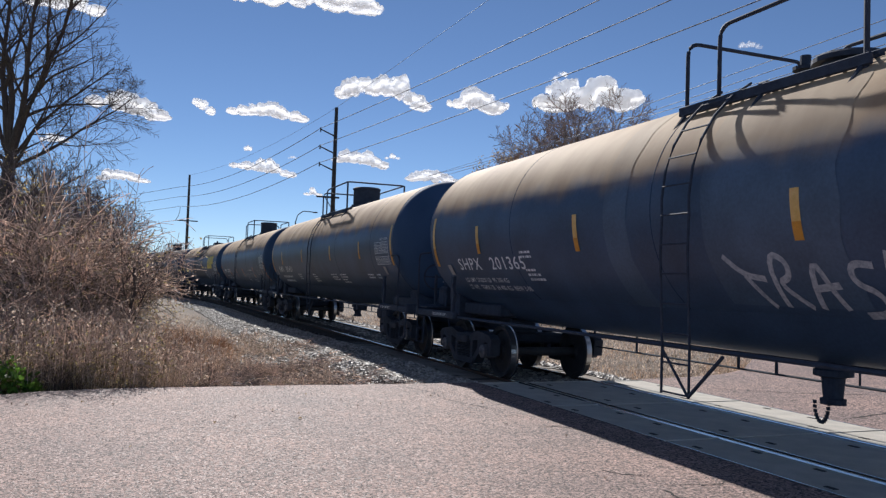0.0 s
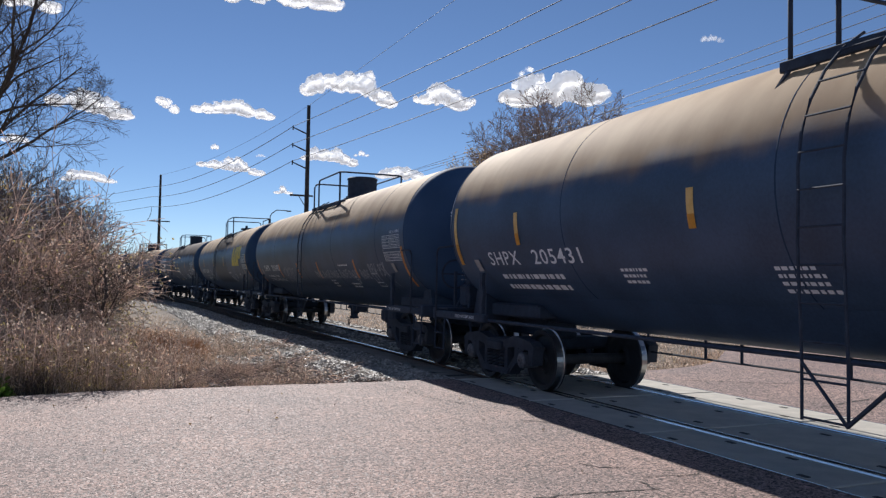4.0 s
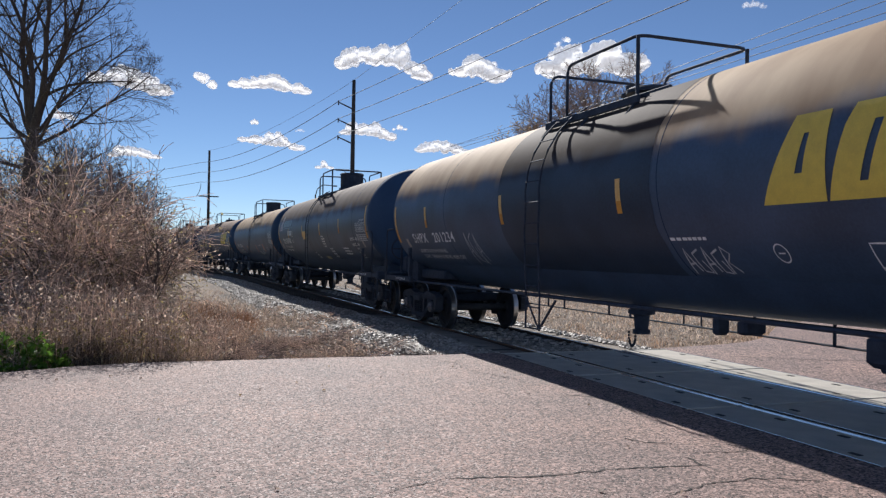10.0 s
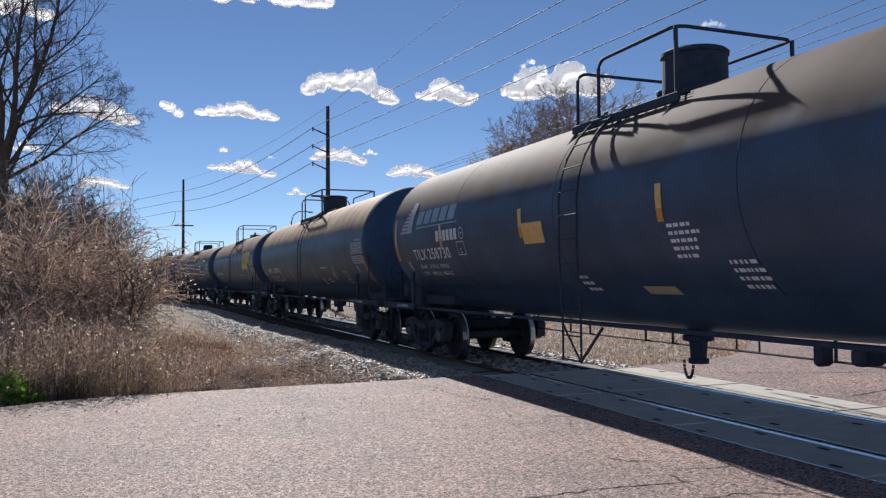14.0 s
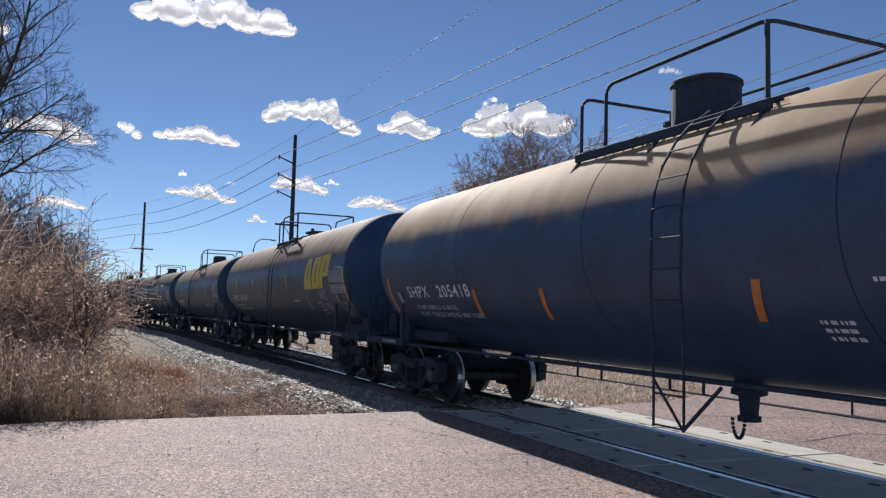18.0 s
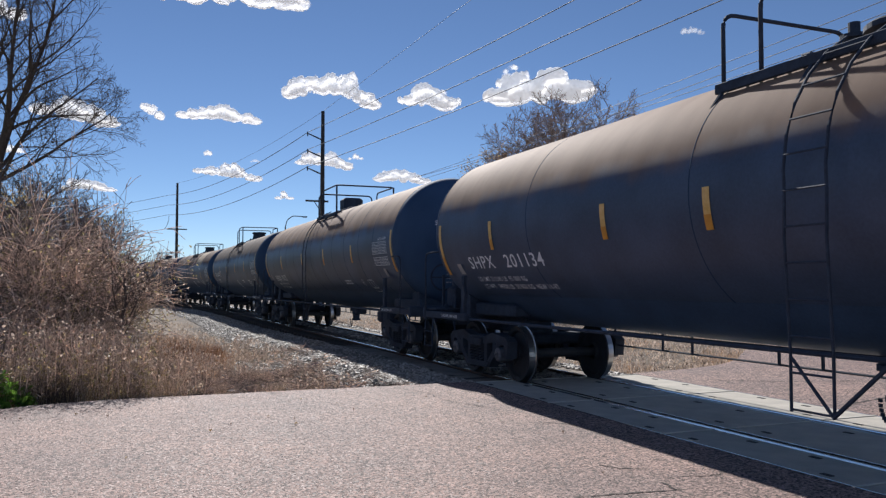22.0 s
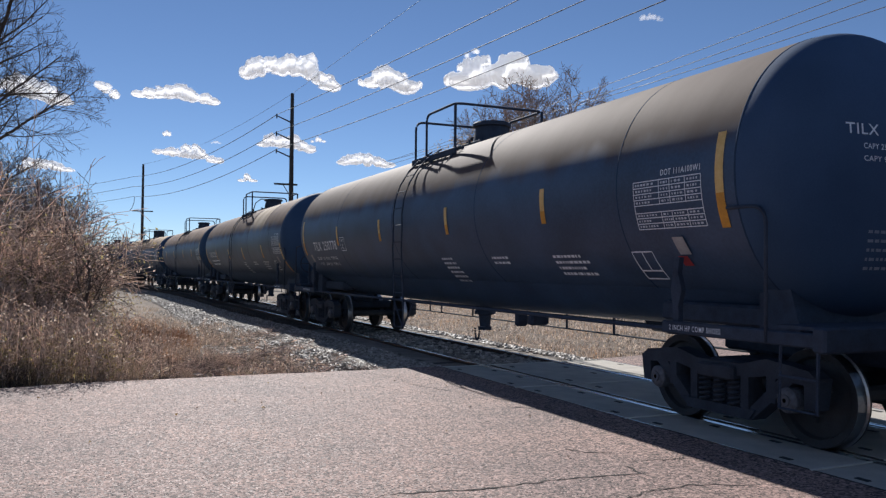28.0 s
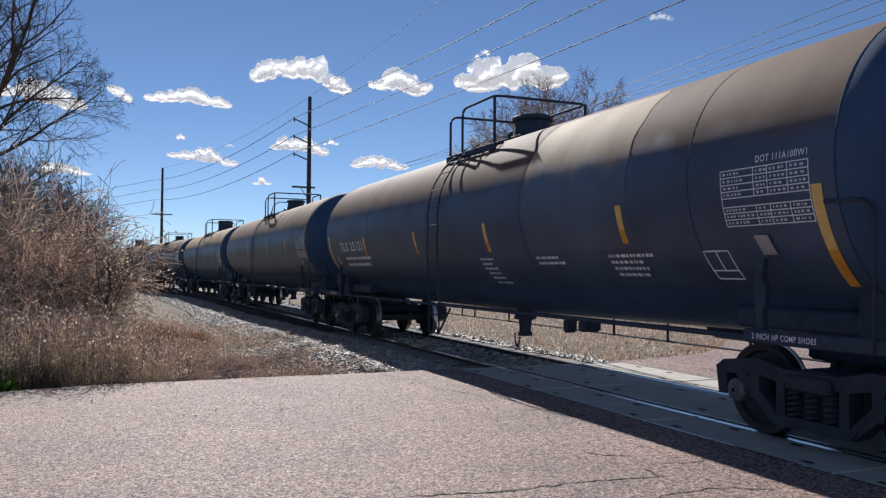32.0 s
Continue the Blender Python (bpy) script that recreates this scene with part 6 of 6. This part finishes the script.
blades(3000, tussock_place, 0.08, 0.26, 0.006, 17, M_RUSSET, "tussocks", "uneven tussocks of dry grass beyond the track", 1.6)
blades(4000, tussock_place, 0.08, 0.28, 0.007, 18, M_WEED, "tussocks", "grey-brown tussocks of dead weeds beyond the track", 1.2)
flecks(14000, field_place(8.9, 20, 12.8, 45), 0.09, 0.085, 46, M_WEED, "dead_leaves", "dead litter on the ground beyond the track")
blades(520, lambda r: (-0.8 + r.gauss(0, 0.2), 12.6 + r.gauss(0, 0.12), -0.3, 1.0), 0.25, 0.75, 0.004, 90, M_BARK, "dark_bush", "dark reddish dry bush beside the green weeds", 0.8)
rnd = random.Random(19)
for i in range(22):
    y = 12.5 + 5.5 * rnd.random() ** 1.2
    x = rnd.uniform(0.2, 3.4)
    bush = thing("dry_bush", "small tangled grey bush on the open verge", "bush", "dry bushes on the verge", m=pose(x, y, bed_height(x, y), 0, 0, rnd.uniform(0, 360)) @ Matrix.Scale(rnd.uniform(0.09, 0.17), 4))
    part("stem_tangle", SHRUBS[i % 3][0], bush)
# green dock by the road edge
s_rnd = random.Random(8)
for cx, cy, n in ((-1.45, 12.5, 260), (-1.95, 12.75, 330), (-2.6, 12.5, 130), (-3.8, 12.0, 70)):
    vs, fs = [], []
    for _ in range(n):
        a, l = s_rnd.uniform(0, 6.28), s_rnd.uniform(0.09, 0.27)
        x, y = cx + s_rnd.gauss(0, 0.24), cy + s_rnd.gauss(0, 0.16)
        z = bed_height(cx, cy)
        e = s_rnd.uniform(0.5, 1.3)
        d = Vector((math.cos(a) * math.cos(e), math.sin(a) * math.cos(e), math.sin(e)))
        q = d.cross(Vector((0, 0, 1))).normalized() * l * 0.25
        b = Vector((x, y, z + 0.04 + 0.5 * s_rnd.random() * math.exp(-((x - cx) / 0.28) ** 2)))
        k = len(vs)
        vs += [b, b + d * l * 0.55 + q, b + d * l + Vector((0, 0, -0.35 * l)), b + d * l * 0.55 - q]
        fs += [(k, k + 1, k + 2), (k, k + 2, k + 3)]
    solid("dock_plant", mesh_of("dock_plant", vs, fs, M_GREEN), "fresh green broad-leaved weeds at the asphalt edge", "plant", kind="stuff")
solid("lawn", grid_sheet("lawn", -40, -4.6, 19, 75, 20, 30, lambda x, y: -0.13 + 0.03 * noise.noise((x * 0.3, y * 0.3, 0)), M_LAWN), "mown green lawn behind the thicket", "lawn", kind="structure")
solid("path", Shape().box((-28, 77.5, -0.14), (50, 1.6, 0.1)).done("path", M_CONCRETE), "pale concrete path along the lawn", "path", kind="structure")


def tree(name, seed, x, y, z, height, radius, label, limbs, fork, leaves=0, leaf_mat=None, kids=(9, 6, 4), min_r=0.007, leaf_size=0.09, bark=M_BARK):
    """limbs: rows of (compass degrees from +x, tilt from upright, length, start as a share of the trunk)."""
    rnd = random.Random(seed)
    t = thing(name, label, "tree", m=pose(x, y, z))
    s, tips = Shape(), []
    pts = [Vector((0, 0, -0.3))]
    for i in range(1, 9):
        pts.append(Vector((rnd.uniform(-0.06, 0.06), rnd.uniform(-0.06, 0.06), height * fork * i / 8)))
    s.tube(pts, radius, 12, radius * 0.72, cap=False)
    part("trunk", mesh_of("trunk", s.v, s.f, M_BARK, True), t)
    s = Shape()
    for az, tilt, length, share in limbs:
        k = min(7.999, share * 8)
        q = pts[int(k)].lerp(pts[int(k) + 1], k - int(k))
        a, w = radians(az), radians(tilt)
        branches(s, rnd, q, (math.cos(a) * math.sin(w), math.sin(a) * math.sin(w), math.cos(w)), length, radius * (0.46 if tilt < 35 else 0.25), 3, kids, 44, 0.015, 0.17, tips, 7, min_r)
    part("crown", mesh_of("crown", s.v, s.f, bark), t, label="bare forking branches")
    if leaves:
        places = [(p + Vector((rnd.gauss(0, 0.2), rnd.gauss(0, 0.2), rnd.gauss(0, 0.2))), d) for p, d in tips for _ in range(4) if rnd.random() < leaves]
        part("leaves", leaf_mesh("leaves", places, leaf_size, rnd, leaf_mat), t, label="last withered leaves")
    return t


def at(az, dist):
    return math.sin(radians(-az)) * dist, math.cos(radians(az)) * dist


def ring_limbs(seed, n, tilt0, tilt1, length, start=0.55):
    rnd = random.Random(seed)
    return [(360 * i / n + rnd.uniform(-25, 25), rnd.uniform(tilt0, tilt1), length * rnd.uniform(0.75, 1.1), rnd.uniform(start, 1.0)) for i in range(n)]


def dome_limbs(seed, n, length, start=0.35):
    """Limbs of nearly one length that fan out into a round crown."""
    rnd = random.Random(seed)
    return [(137.5 * i + rnd.uniform(-20, 20), 5 + 78 * (i / n) ** 0.8 + rnd.uniform(-5, 5), length * rnd.uniform(0.86, 1.04), 1.0 - (1 - start) * (i / n) * rnd.uniform(0.6, 1.0)) for i in range(n)]


x, y = at(7.3, 32)
tree("tree", 21, x, y, -0.4, 13.5, 0.29, "tall bare cottonwood with spreading limbs behind the thicket",
     [(80, 8, 7.2, 1.0), (170, 17, 7.0, 1.0), (10, 20, 7.0, 0.97), (270, 22, 6.5, 0.95), (0, 58, 4.9, 0.93), (182, 60, 4.9, 0.97), (200, 75, 3.2, 0.80), (345, 66, 3.0, 0.72), (120, 50, 4.5, 0.85), (300, 52, 4.2, 0.88), (25, 38, 5.2, 0.98), (150, 38, 5.4, 0.98)], 0.44, 0, None, (11, 8, 6), 0.006)
x, y = at(5.2, 38)
tree("tree", 22, x, y, -0.4, 8.5, 0.13, "slender bare tree beside the cottonwood", ring_limbs(1, 6, 15, 45, 3.2), 0.5, 0.05, M_GOLD)
x, y = at(8.6, 35)
tree("tree", 26, x, y, -0.4, 6.0, 0.10, "small tree with dull gold leaves behind the thicket", ring_limbs(2, 9, 20, 60, 2.6, 0.3), 0.55, 0.8, M_GOLD, (8, 5, 3))
x, y = at(6.2, 36)
tree("tree", 28, x, y, -0.4, 6.5, 0.10, "small tree with dull gold leaves behind the thicket", ring_limbs(3, 9, 20, 55, 2.6, 0.3), 0.55, 0.8, M_GOLD, (8, 5, 3))
x, y = at(3.6, 26)
tree("tree", 27, x, y, -0.4, 3.9, 0.06, "bare sapling rising from the thicket", ring_limbs(4, 9, 20, 60, 1.8, 0.3), 0.5, 0.1, M_WEED, (8, 5, 3))
tree("sapling", 31, 0.13, 16.6, -0.2, 3.2, 0.035, "bare leaning sapling at the edge of the thicket", ring_limbs(7, 9, 30, 75, 1.3, 0.35), 0.6, 0.12, M_WEED, (7, 4, 3), 0.003, 0.05)
# slim dark saplings that close the thicket at the back
for k, (az, d, h) in enumerate(((0.9, 27, 4.6), (2.3, 29, 5.0), (3.0, 25, 4.4), (4.4, 28, 5.3), (5.6, 26, 4.9), (6.9, 30, 5.6), (8.3, 27, 4.8), (9.6, 29, 5.0))):
    x, y = at(az, d)
    tree("sapling", 80 + k, x, y, -0.4, h, 0.05, "slim dark bare sapling closing the thicket", ring_limbs(30 + k, 10, 10, 48, h * 0.42, 0.25), 0.62, 0.06, M_GOLD, (8, 6, 3), 0.006, 0.06, M_BRUSH)
x, y = at(-30.7, 58)
tree("tree", 23, x, y, -0.6, 19.0, 0.30, "bare broad-crowned tree beyond the track", dome_limbs(5, 28, 7.7), 0.42, 0.0, None, (11, 8, 5), 0.014, bark=M_WOODS)
x, y = at(-29.2, 61)
tree("tree", 33, x, y, -0.6, 15.5, 0.24, "bare tree beside the broad-crowned one beyond the track", dome_limbs(8, 20, 7.0), 0.42, 0.0, None, (12, 8, 5), 0.009, bark=M_WOODS)
x, y = at(-33.4, 60)
tree("tree", 34, x, y, -0.6, 12.5, 0.24, "bare tree beside the broad-crowned one beyond the track", dome_limbs(9, 18, 5.2), 0.42, 0.0, None, (12, 8, 5), 0.012, bark=M_WOODS)
x, y = at(-25.2, 66)
tree("tree", 24, x, y, -0.6, 14.5, 0.22, "bare tree with russet leaves low in its crown", ring_limbs(6, 15, 12, 74, 6.4, 0.35), 0.5, 0.35, M_GOLD, (12, 9, 5), 0.011, 0.16, M_WOODS)

# far woods round the horizon
rnd = random.Random(12)


def woods(name, a0, a1, count, d0, d1, h, twigs=60, size=0.45):
    """Bare trees as a haze of thin twigs over short stems."""
    vs, fs = [], []
    rnd = random.Random(int(a0 * 10) + 500)
    for _ in range(count):
        a, d = rnd.uniform(a0, a1), rnd.uniform(d0, d1)
        cx, cy = at(a, d)
        H = h * rnd.uniform(0.6, 1.1)
        w = 0.12
        k = len(vs)
        vs += [(cx - w, cy, -0.6), (cx + w, cy, -0.6), (cx, cy, H * 0.8)]
        fs.append((k, k + 1, k + 2))
        for _ in range(twigs):
            b, v = rnd.uniform(0, 6.28), rnd.random() ** 1.25
            r = H * 0.34 * math.sqrt(rnd.random()) * math.sin(math.pi * (0.12 + 0.8 * v)) ** 0.7
            x1, y1, z1 = cx + r * math.cos(b), cy + r * math.sin(b), H * (0.02 + 0.98 * v)
            l = size * rnd.uniform(1.2, 3.2)
            dx, dy, dz = l * math.cos(b) * 0.5 + rnd.uniform(-0.4, 0.4), l * math.sin(b) * 0.5, l * rnd.uniform(0.3, 1.0)
            w = 0.02 + 0.07 * size * rnd.random()
            k = len(vs)
            vs += [(x1 - w, y1, z1), (x1 + w, y1, z1 - w), (x1 + dx, y1 + dy, z1 + dz)]
            fs.append((k, k + 1, k + 2))
    return solid(name, mesh_of(name, vs, fs, M_WOODS), "far belt of bare brown woods", "woods", kind="stuff")


woods("far_woods", 9.0, 40, 170, 82, 140, 9.0, 420, 0.3)
woods("far_woods", -75, 9, 110, 260, 380, 9, 150, 0.9)
woods("far_woods", 40, 285, 160, 160, 300, 10, 80)

# ---- poles and wires ----
def pole(x, y, h, label):
    p = thing("utility_pole", label, "utility pole", "poles beside the track", m=pose(x, y, -0.6))
    part("mast", Shape().tube([(0, 0, -0.5), (0, 0, h + 0.6)], 0.22, 12, 0.13).done("mast", M_POLE, True), p)
    return p


PX1, PY1 = at(-13.45, 60)
PX2, PY2 = at(-3.65, 107.5)
H1 = EYE + 60 * math.tan(radians(12.12))
p1 = pole(PX1, PY1, H1, "tall weathered utility pole with three arms")
p2 = pole(PX2, PY2, EYE + 107.5 * math.tan(radians(6.84)), "tall weathered utility pole with a low crossarm")
for z in (60 * math.tan(radians(10.35)), 60 * math.tan(radians(9.15)), 60 * math.tan(radians(7.95))):
    part("arm", Shape().tube([(0, 0, EYE + z + 0.6 - 0.25), (-1.1, 0.15, EYE + z + 0.6 + 0.22)], 0.06, 6, 0.045).tube([(-1.1, 0.15, EYE + z + 0.62), (-1.1, 0.15, EYE + z + 0.95)], 0.05, 6).done("arm", M_POLE), p1)
part("crossarm", Shape().box((-0.4, 0, EYE + 60 * math.tan(radians(5.85)) + 0.6), (1.7, 0.1, 0.13)).tube([(-0.6, 0, EYE + 60 * math.tan(radians(5.85)) + 0.55), (0, 0, EYE + 60 * math.tan(radians(5.0)) + 0.55)], 0.03, 5).done("crossarm", M_POLE), p1)
part("crossarm", Shape().box((0, 0, EYE + 107.5 * math.tan(radians(3.72)) + 0.6), (2.5, 0.1, 0.14)).done("crossarm", M_POLE), p2)
p3x, p3y = at(2.6, 60)
pole(p3x, p3y, 7.4, "short utility pole behind the thicket")


# a far street lamp with a curved arm
lx, ly = at(-10.9, 90)
lamp = thing("street_lamp", "far grey street lamp with a curved arm", "street lamp", m=pose(lx, ly, -0.6, 0, 0, -10.9))
part("post", Shape().tube([(0, 0, -0.3), (0, 0, 8.6)], 0.09, 8, 0.07).done("post", M_POLE), lamp)
part("arm", rail_bar("arm", [(0, 0, 8.5), (0.2, 0, 9.3), (0.8, 0, 9.75), (1.9, 0, 9.7)], 0.05, M_POLE), lamp)
part("lamp_head", Shape().box((2.1, 0, 9.66), (0.55, 0.25, 0.14), bevel=0.05).done("lamp_head", M_CAP), lamp)


def wire(a, b, sag, r, material, label, beads=False):
    pts = []
    for i in range(41):
        u = i / 40
        p = Vector(a).lerp(Vector(b), u)
        p.z -= 4 * sag * u * (1 - u)
        pts.append(p)
    s = Shape().tube(pts, r, 5)
    return solid("wire", s.done("wire", material, True), label, "wire", "overhead wires")


DX, DY = PX1 - PX2, PY1 - PY2
P0 = (PX1 + 7.5, PY1 - 62.0)
for i, el in enumerate((10.48, 9.28, 8.09)):
    z1 = EYE + 60 * math.tan(radians(el)) + 0.15
    z2 = EYE + 107.5 * math.tan(radians(6.0 - 0.66 * i))
    wire((PX1 - 1.1, PY1 + 0.15, z1), (PX2 - 1.0, PY2, z2), 1.0, 0.026, M_WIRE, "black aerial cable running along the track")
    wire((PX1 - 1.1, PY1 + 0.15, z1), (P0[0], P0[1], z1 + 1.75), 0.5, 0.022, M_WIRE, "black aerial cable running along the track")
    wire((PX2 - 1.0, PY2, z2), (PX2 - 40, PY2 + 60, z2 - 1), 1.0, 0.026, M_WIRE, "black aerial cable running along the track")
wire((PX1, PY1, H1), (P0[0], P0[1], H1 + 5.2), 0.1, 0.012, M_WIRE, "thin ground wire on the pole tops")
wire((PX1, PY1, H1), (PX2, PY2, H1), 0.8, 0.012, M_WIRE, "thin ground wire on the pole tops")
for a0, e0, a1, e1 in ((-56, 18.6, -20, 7.6), (-56, 17.8, -20, 7.3), (-56, 16.9, -20, 7.6)):
    xa, ya = at(a0, 30)
    xb, yb = at(a1, 75)
    wire((xa, ya, EYE + 30 * math.tan(radians(e0))), (xb, yb, EYE + 75 * math.tan(radians(e1))), 0.25, 0.016, M_WIRE_BRIGHT, "thin bright overhead wire")


# ---- clouds ----
def cloud(az, el, wdeg, hdeg, seed, arch=0.0, tilt=0.0, cells=150):
    """A ragged heap: billows merged into one body whose thickness and outline are broken up by noise at many scales."""
    rnd = random.Random(seed)
    d = 150.0 / math.tan(radians(el))
    cx, cy = at(az, d)
    w, h = d * math.tan(radians(wdeg)), d * math.tan(radians(hdeg))
    n = max(3, min(9, int(2.4 * w / h)))
    heaps = []
    for i in range(n):
        u = (i + 0.5) / n - 0.5 + rnd.uniform(-0.3, 0.3) / n
        env = max(0.42, (1 - abs(2 * u) ** 3)) * rnd.uniform(0.65, 1.0)
        rz = h * 0.50 * env
        heaps.append((u * w * 0.86, h * (-0.30 + 0.42 * env + arch * (0.5 - (2 * u) ** 2) - tilt * u), max(w / n * rnd.uniform(0.75, 1.05), rz * 0.8), rz))
    step = w * 1.3 / cells
    rows = max(14, int(h * 1.7 / step))
    nx = cells + 1
    body, thick = [], []
    for b in range(rows + 1):
        z = (b / rows - 0.5) * h * 1.7
        for a in range(nx):
            x = (a / cells - 0.5) * w * 1.3
            q = Vector((x / h + seed * 7.0, 0.0, z / h))
            f = -1.0
            for hx, hz, rx, rz in heaps:
                dz = (z - hz) / (rz if z > hz else rz * 0.72)
                f = max(f, 1.0 - ((x - hx) / rx) ** 2 - dz * dz)
            if f > -0.9:
                swell = 0.55 * noise.noise(q * 2.3) + 0.22 * noise.noise(q * 5.0)
                full = f + swell
                f = full + 0.46 * noise.fractal(q * 7.0, 0.7, 2.1, 5) - 0.03
            body.append(f)
            thick.append(math.sqrt(max(0.02, full + 0.1)) * (1.0 + 0.30 * noise.noise(q * 3.4 + Vector((0, 3, 0))) + 0.10 * noise.noise(q * 9.0 + Vector((0, 5, 0)))) * min(1.0, 0.04 + 2.2 * f) if f > 0 else 0.0)
    vs, index, fs = [], {}, []

    def vert(b, a, side):
        k = b * nx + a
        t = thick[k] * h * 0.5 * side
        key = (k, side if thick[k] > 0 else 0)
        if key not in index:
            index[key] = len(vs)
            vs.append(((a / cells - 0.5) * w * 1.3, t, (b / rows - 0.5) * h * 1.7))
        return index[key]

    for b in range(rows):
        for a in range(cells):
            if max(body[b * nx + a], body[b * nx + a + 1], body[b * nx + nx + a], body[b * nx + nx + a + 1]) > 0:
                fs.append((vert(b, a, -1), vert(b, a + 1, -1), vert(b + 1, a + 1, -1), vert(b + 1, a, -1)))
                fs.append((vert(b, a, 1), vert(b + 1, a, 1), vert(b + 1, a + 1, 1), vert(b, a + 1, 1)))
    c = solid("cloud", mesh_of("cloud", vs, fs, M_CLOUD, True), "small white fair-weather cloud, those out of view added as fill light", "cloud", "clouds")
    c.matrix_basis = pose(cx, cy, 150.0 + EYE, 0, 0, az)
    return c


CLOUDS = []
for i, (az, el, w, h, arch, tilt) in enumerate(((-15.9, 13.3, 7.6, 2.2, 0.35, 0.35), (-22.7, 12.97, 4.1, 2.3, 0, 0.2), (-30.6, 13.5, 8.0, 3.6, 0, 0), (-8.0, 11.48, 6.0, 1.5, 0, 0.15), (-3.7, 11.5, 1.5, 1.2, 0, 0.7), (-8.0, 7.66, 4.9, 1.25, 0, 0.4),
                                                (-6.84, 8.9, 0.6, 0.65, 0, 0), (-9.96, 8.5, 0.7, 0.32, 0, 0), (-14.84, 8.6, 4.5, 1.5, 0.1, 0.3), (-17.0, 8.9, 1.1, 0.55, 0, 0), (-20.0, 7.6, 3.9, 1.5, 0, 0.1), (1.2, 11.16, 5.0, 2.2, 0, 0.3),
                                                (1.0, 6.38, 3.6, 1.15, 0.1, 0), (5.3, 8.44, 1.9, 0.75, 0, 0), (5.85, 17.0, 5.0, 1.9, 0, 0), (-9.84, 19.5, 11.6, 3.0, 0, 0), (-41.3, 16.5, 1.8, 0.6, 0, 0.3), (-11.6, 6.1, 1.1, 0.7, 0, 0), (12.5, 12.2, 5.0, 2.0, 0, 0))):
    CLOUDS.append(((az, el), cloud(az, el, w, h, 40 + i, arch, tilt)))


# unseen clouds added round the rest of the sky to brighten shaded sides
rnd = random.Random(77)
for i in range(34):
    az, el = 42 + 254 * (i + rnd.random()) / 34, rnd.choice((14, 20, 27, 35, 44)) + rnd.uniform(-3, 3)
    w = rnd.uniform(6, 15)
    CLOUDS.append(((az, el), cloud(az, el, w, w * rnd.uniform(0.35, 0.5), 200 + i, 0, rnd.uniform(-0.2, 0.3), 44)))


# ---- what moves ----
def motions():
    for (az, el), c in CLOUDS:
        d = 150.0 / math.tan(radians(el))
        cx, cy = at(az, d)
        walk(c, [(t, pose(cx - 1.4 * (t - 7), cy, 150 + EYE, 0, 0, az)) for t in (0.0, 32.0)])
    for centre, car, sets in CARS:
        rows = []
        for i in range(65):
            t = i * 0.5
            y = centre + travel(t)
            a, b = Vector((track_x(y + 7.3), y + 7.3)), Vector((track_x(y - 7.3), y - 7.3))
            m = (a + b) / 2
            rows.append((t, pose(m.x, m.y, 0, 0, 0, math.degrees(math.atan2(-(a - b).x, (a - b).y)))))
        walk(car, rows)
        inside = [t for t in (i * 0.12 for i in range(267)) if -22 < centre + travel(t) < 48]
        for k, ob in enumerate(sets):
            base = ob.matrix_basis.translation.copy()
            if len(inside) < 2:
                continue
            turn = [(t, -math.degrees(travel(t) / WR)) for t in inside]
            rows = [(t, pose(base.x, base.y, base.z, a - turn[0][1])) for t, a in turn]
            if rows[0][0] > 0.2:
                rows.insert(0, (0.0, rows[0][1]))
            if rows[-1][0] < 31.8:
                rows.append((32.0, rows[-1][1]))
            walk(ob, rows)


motions()
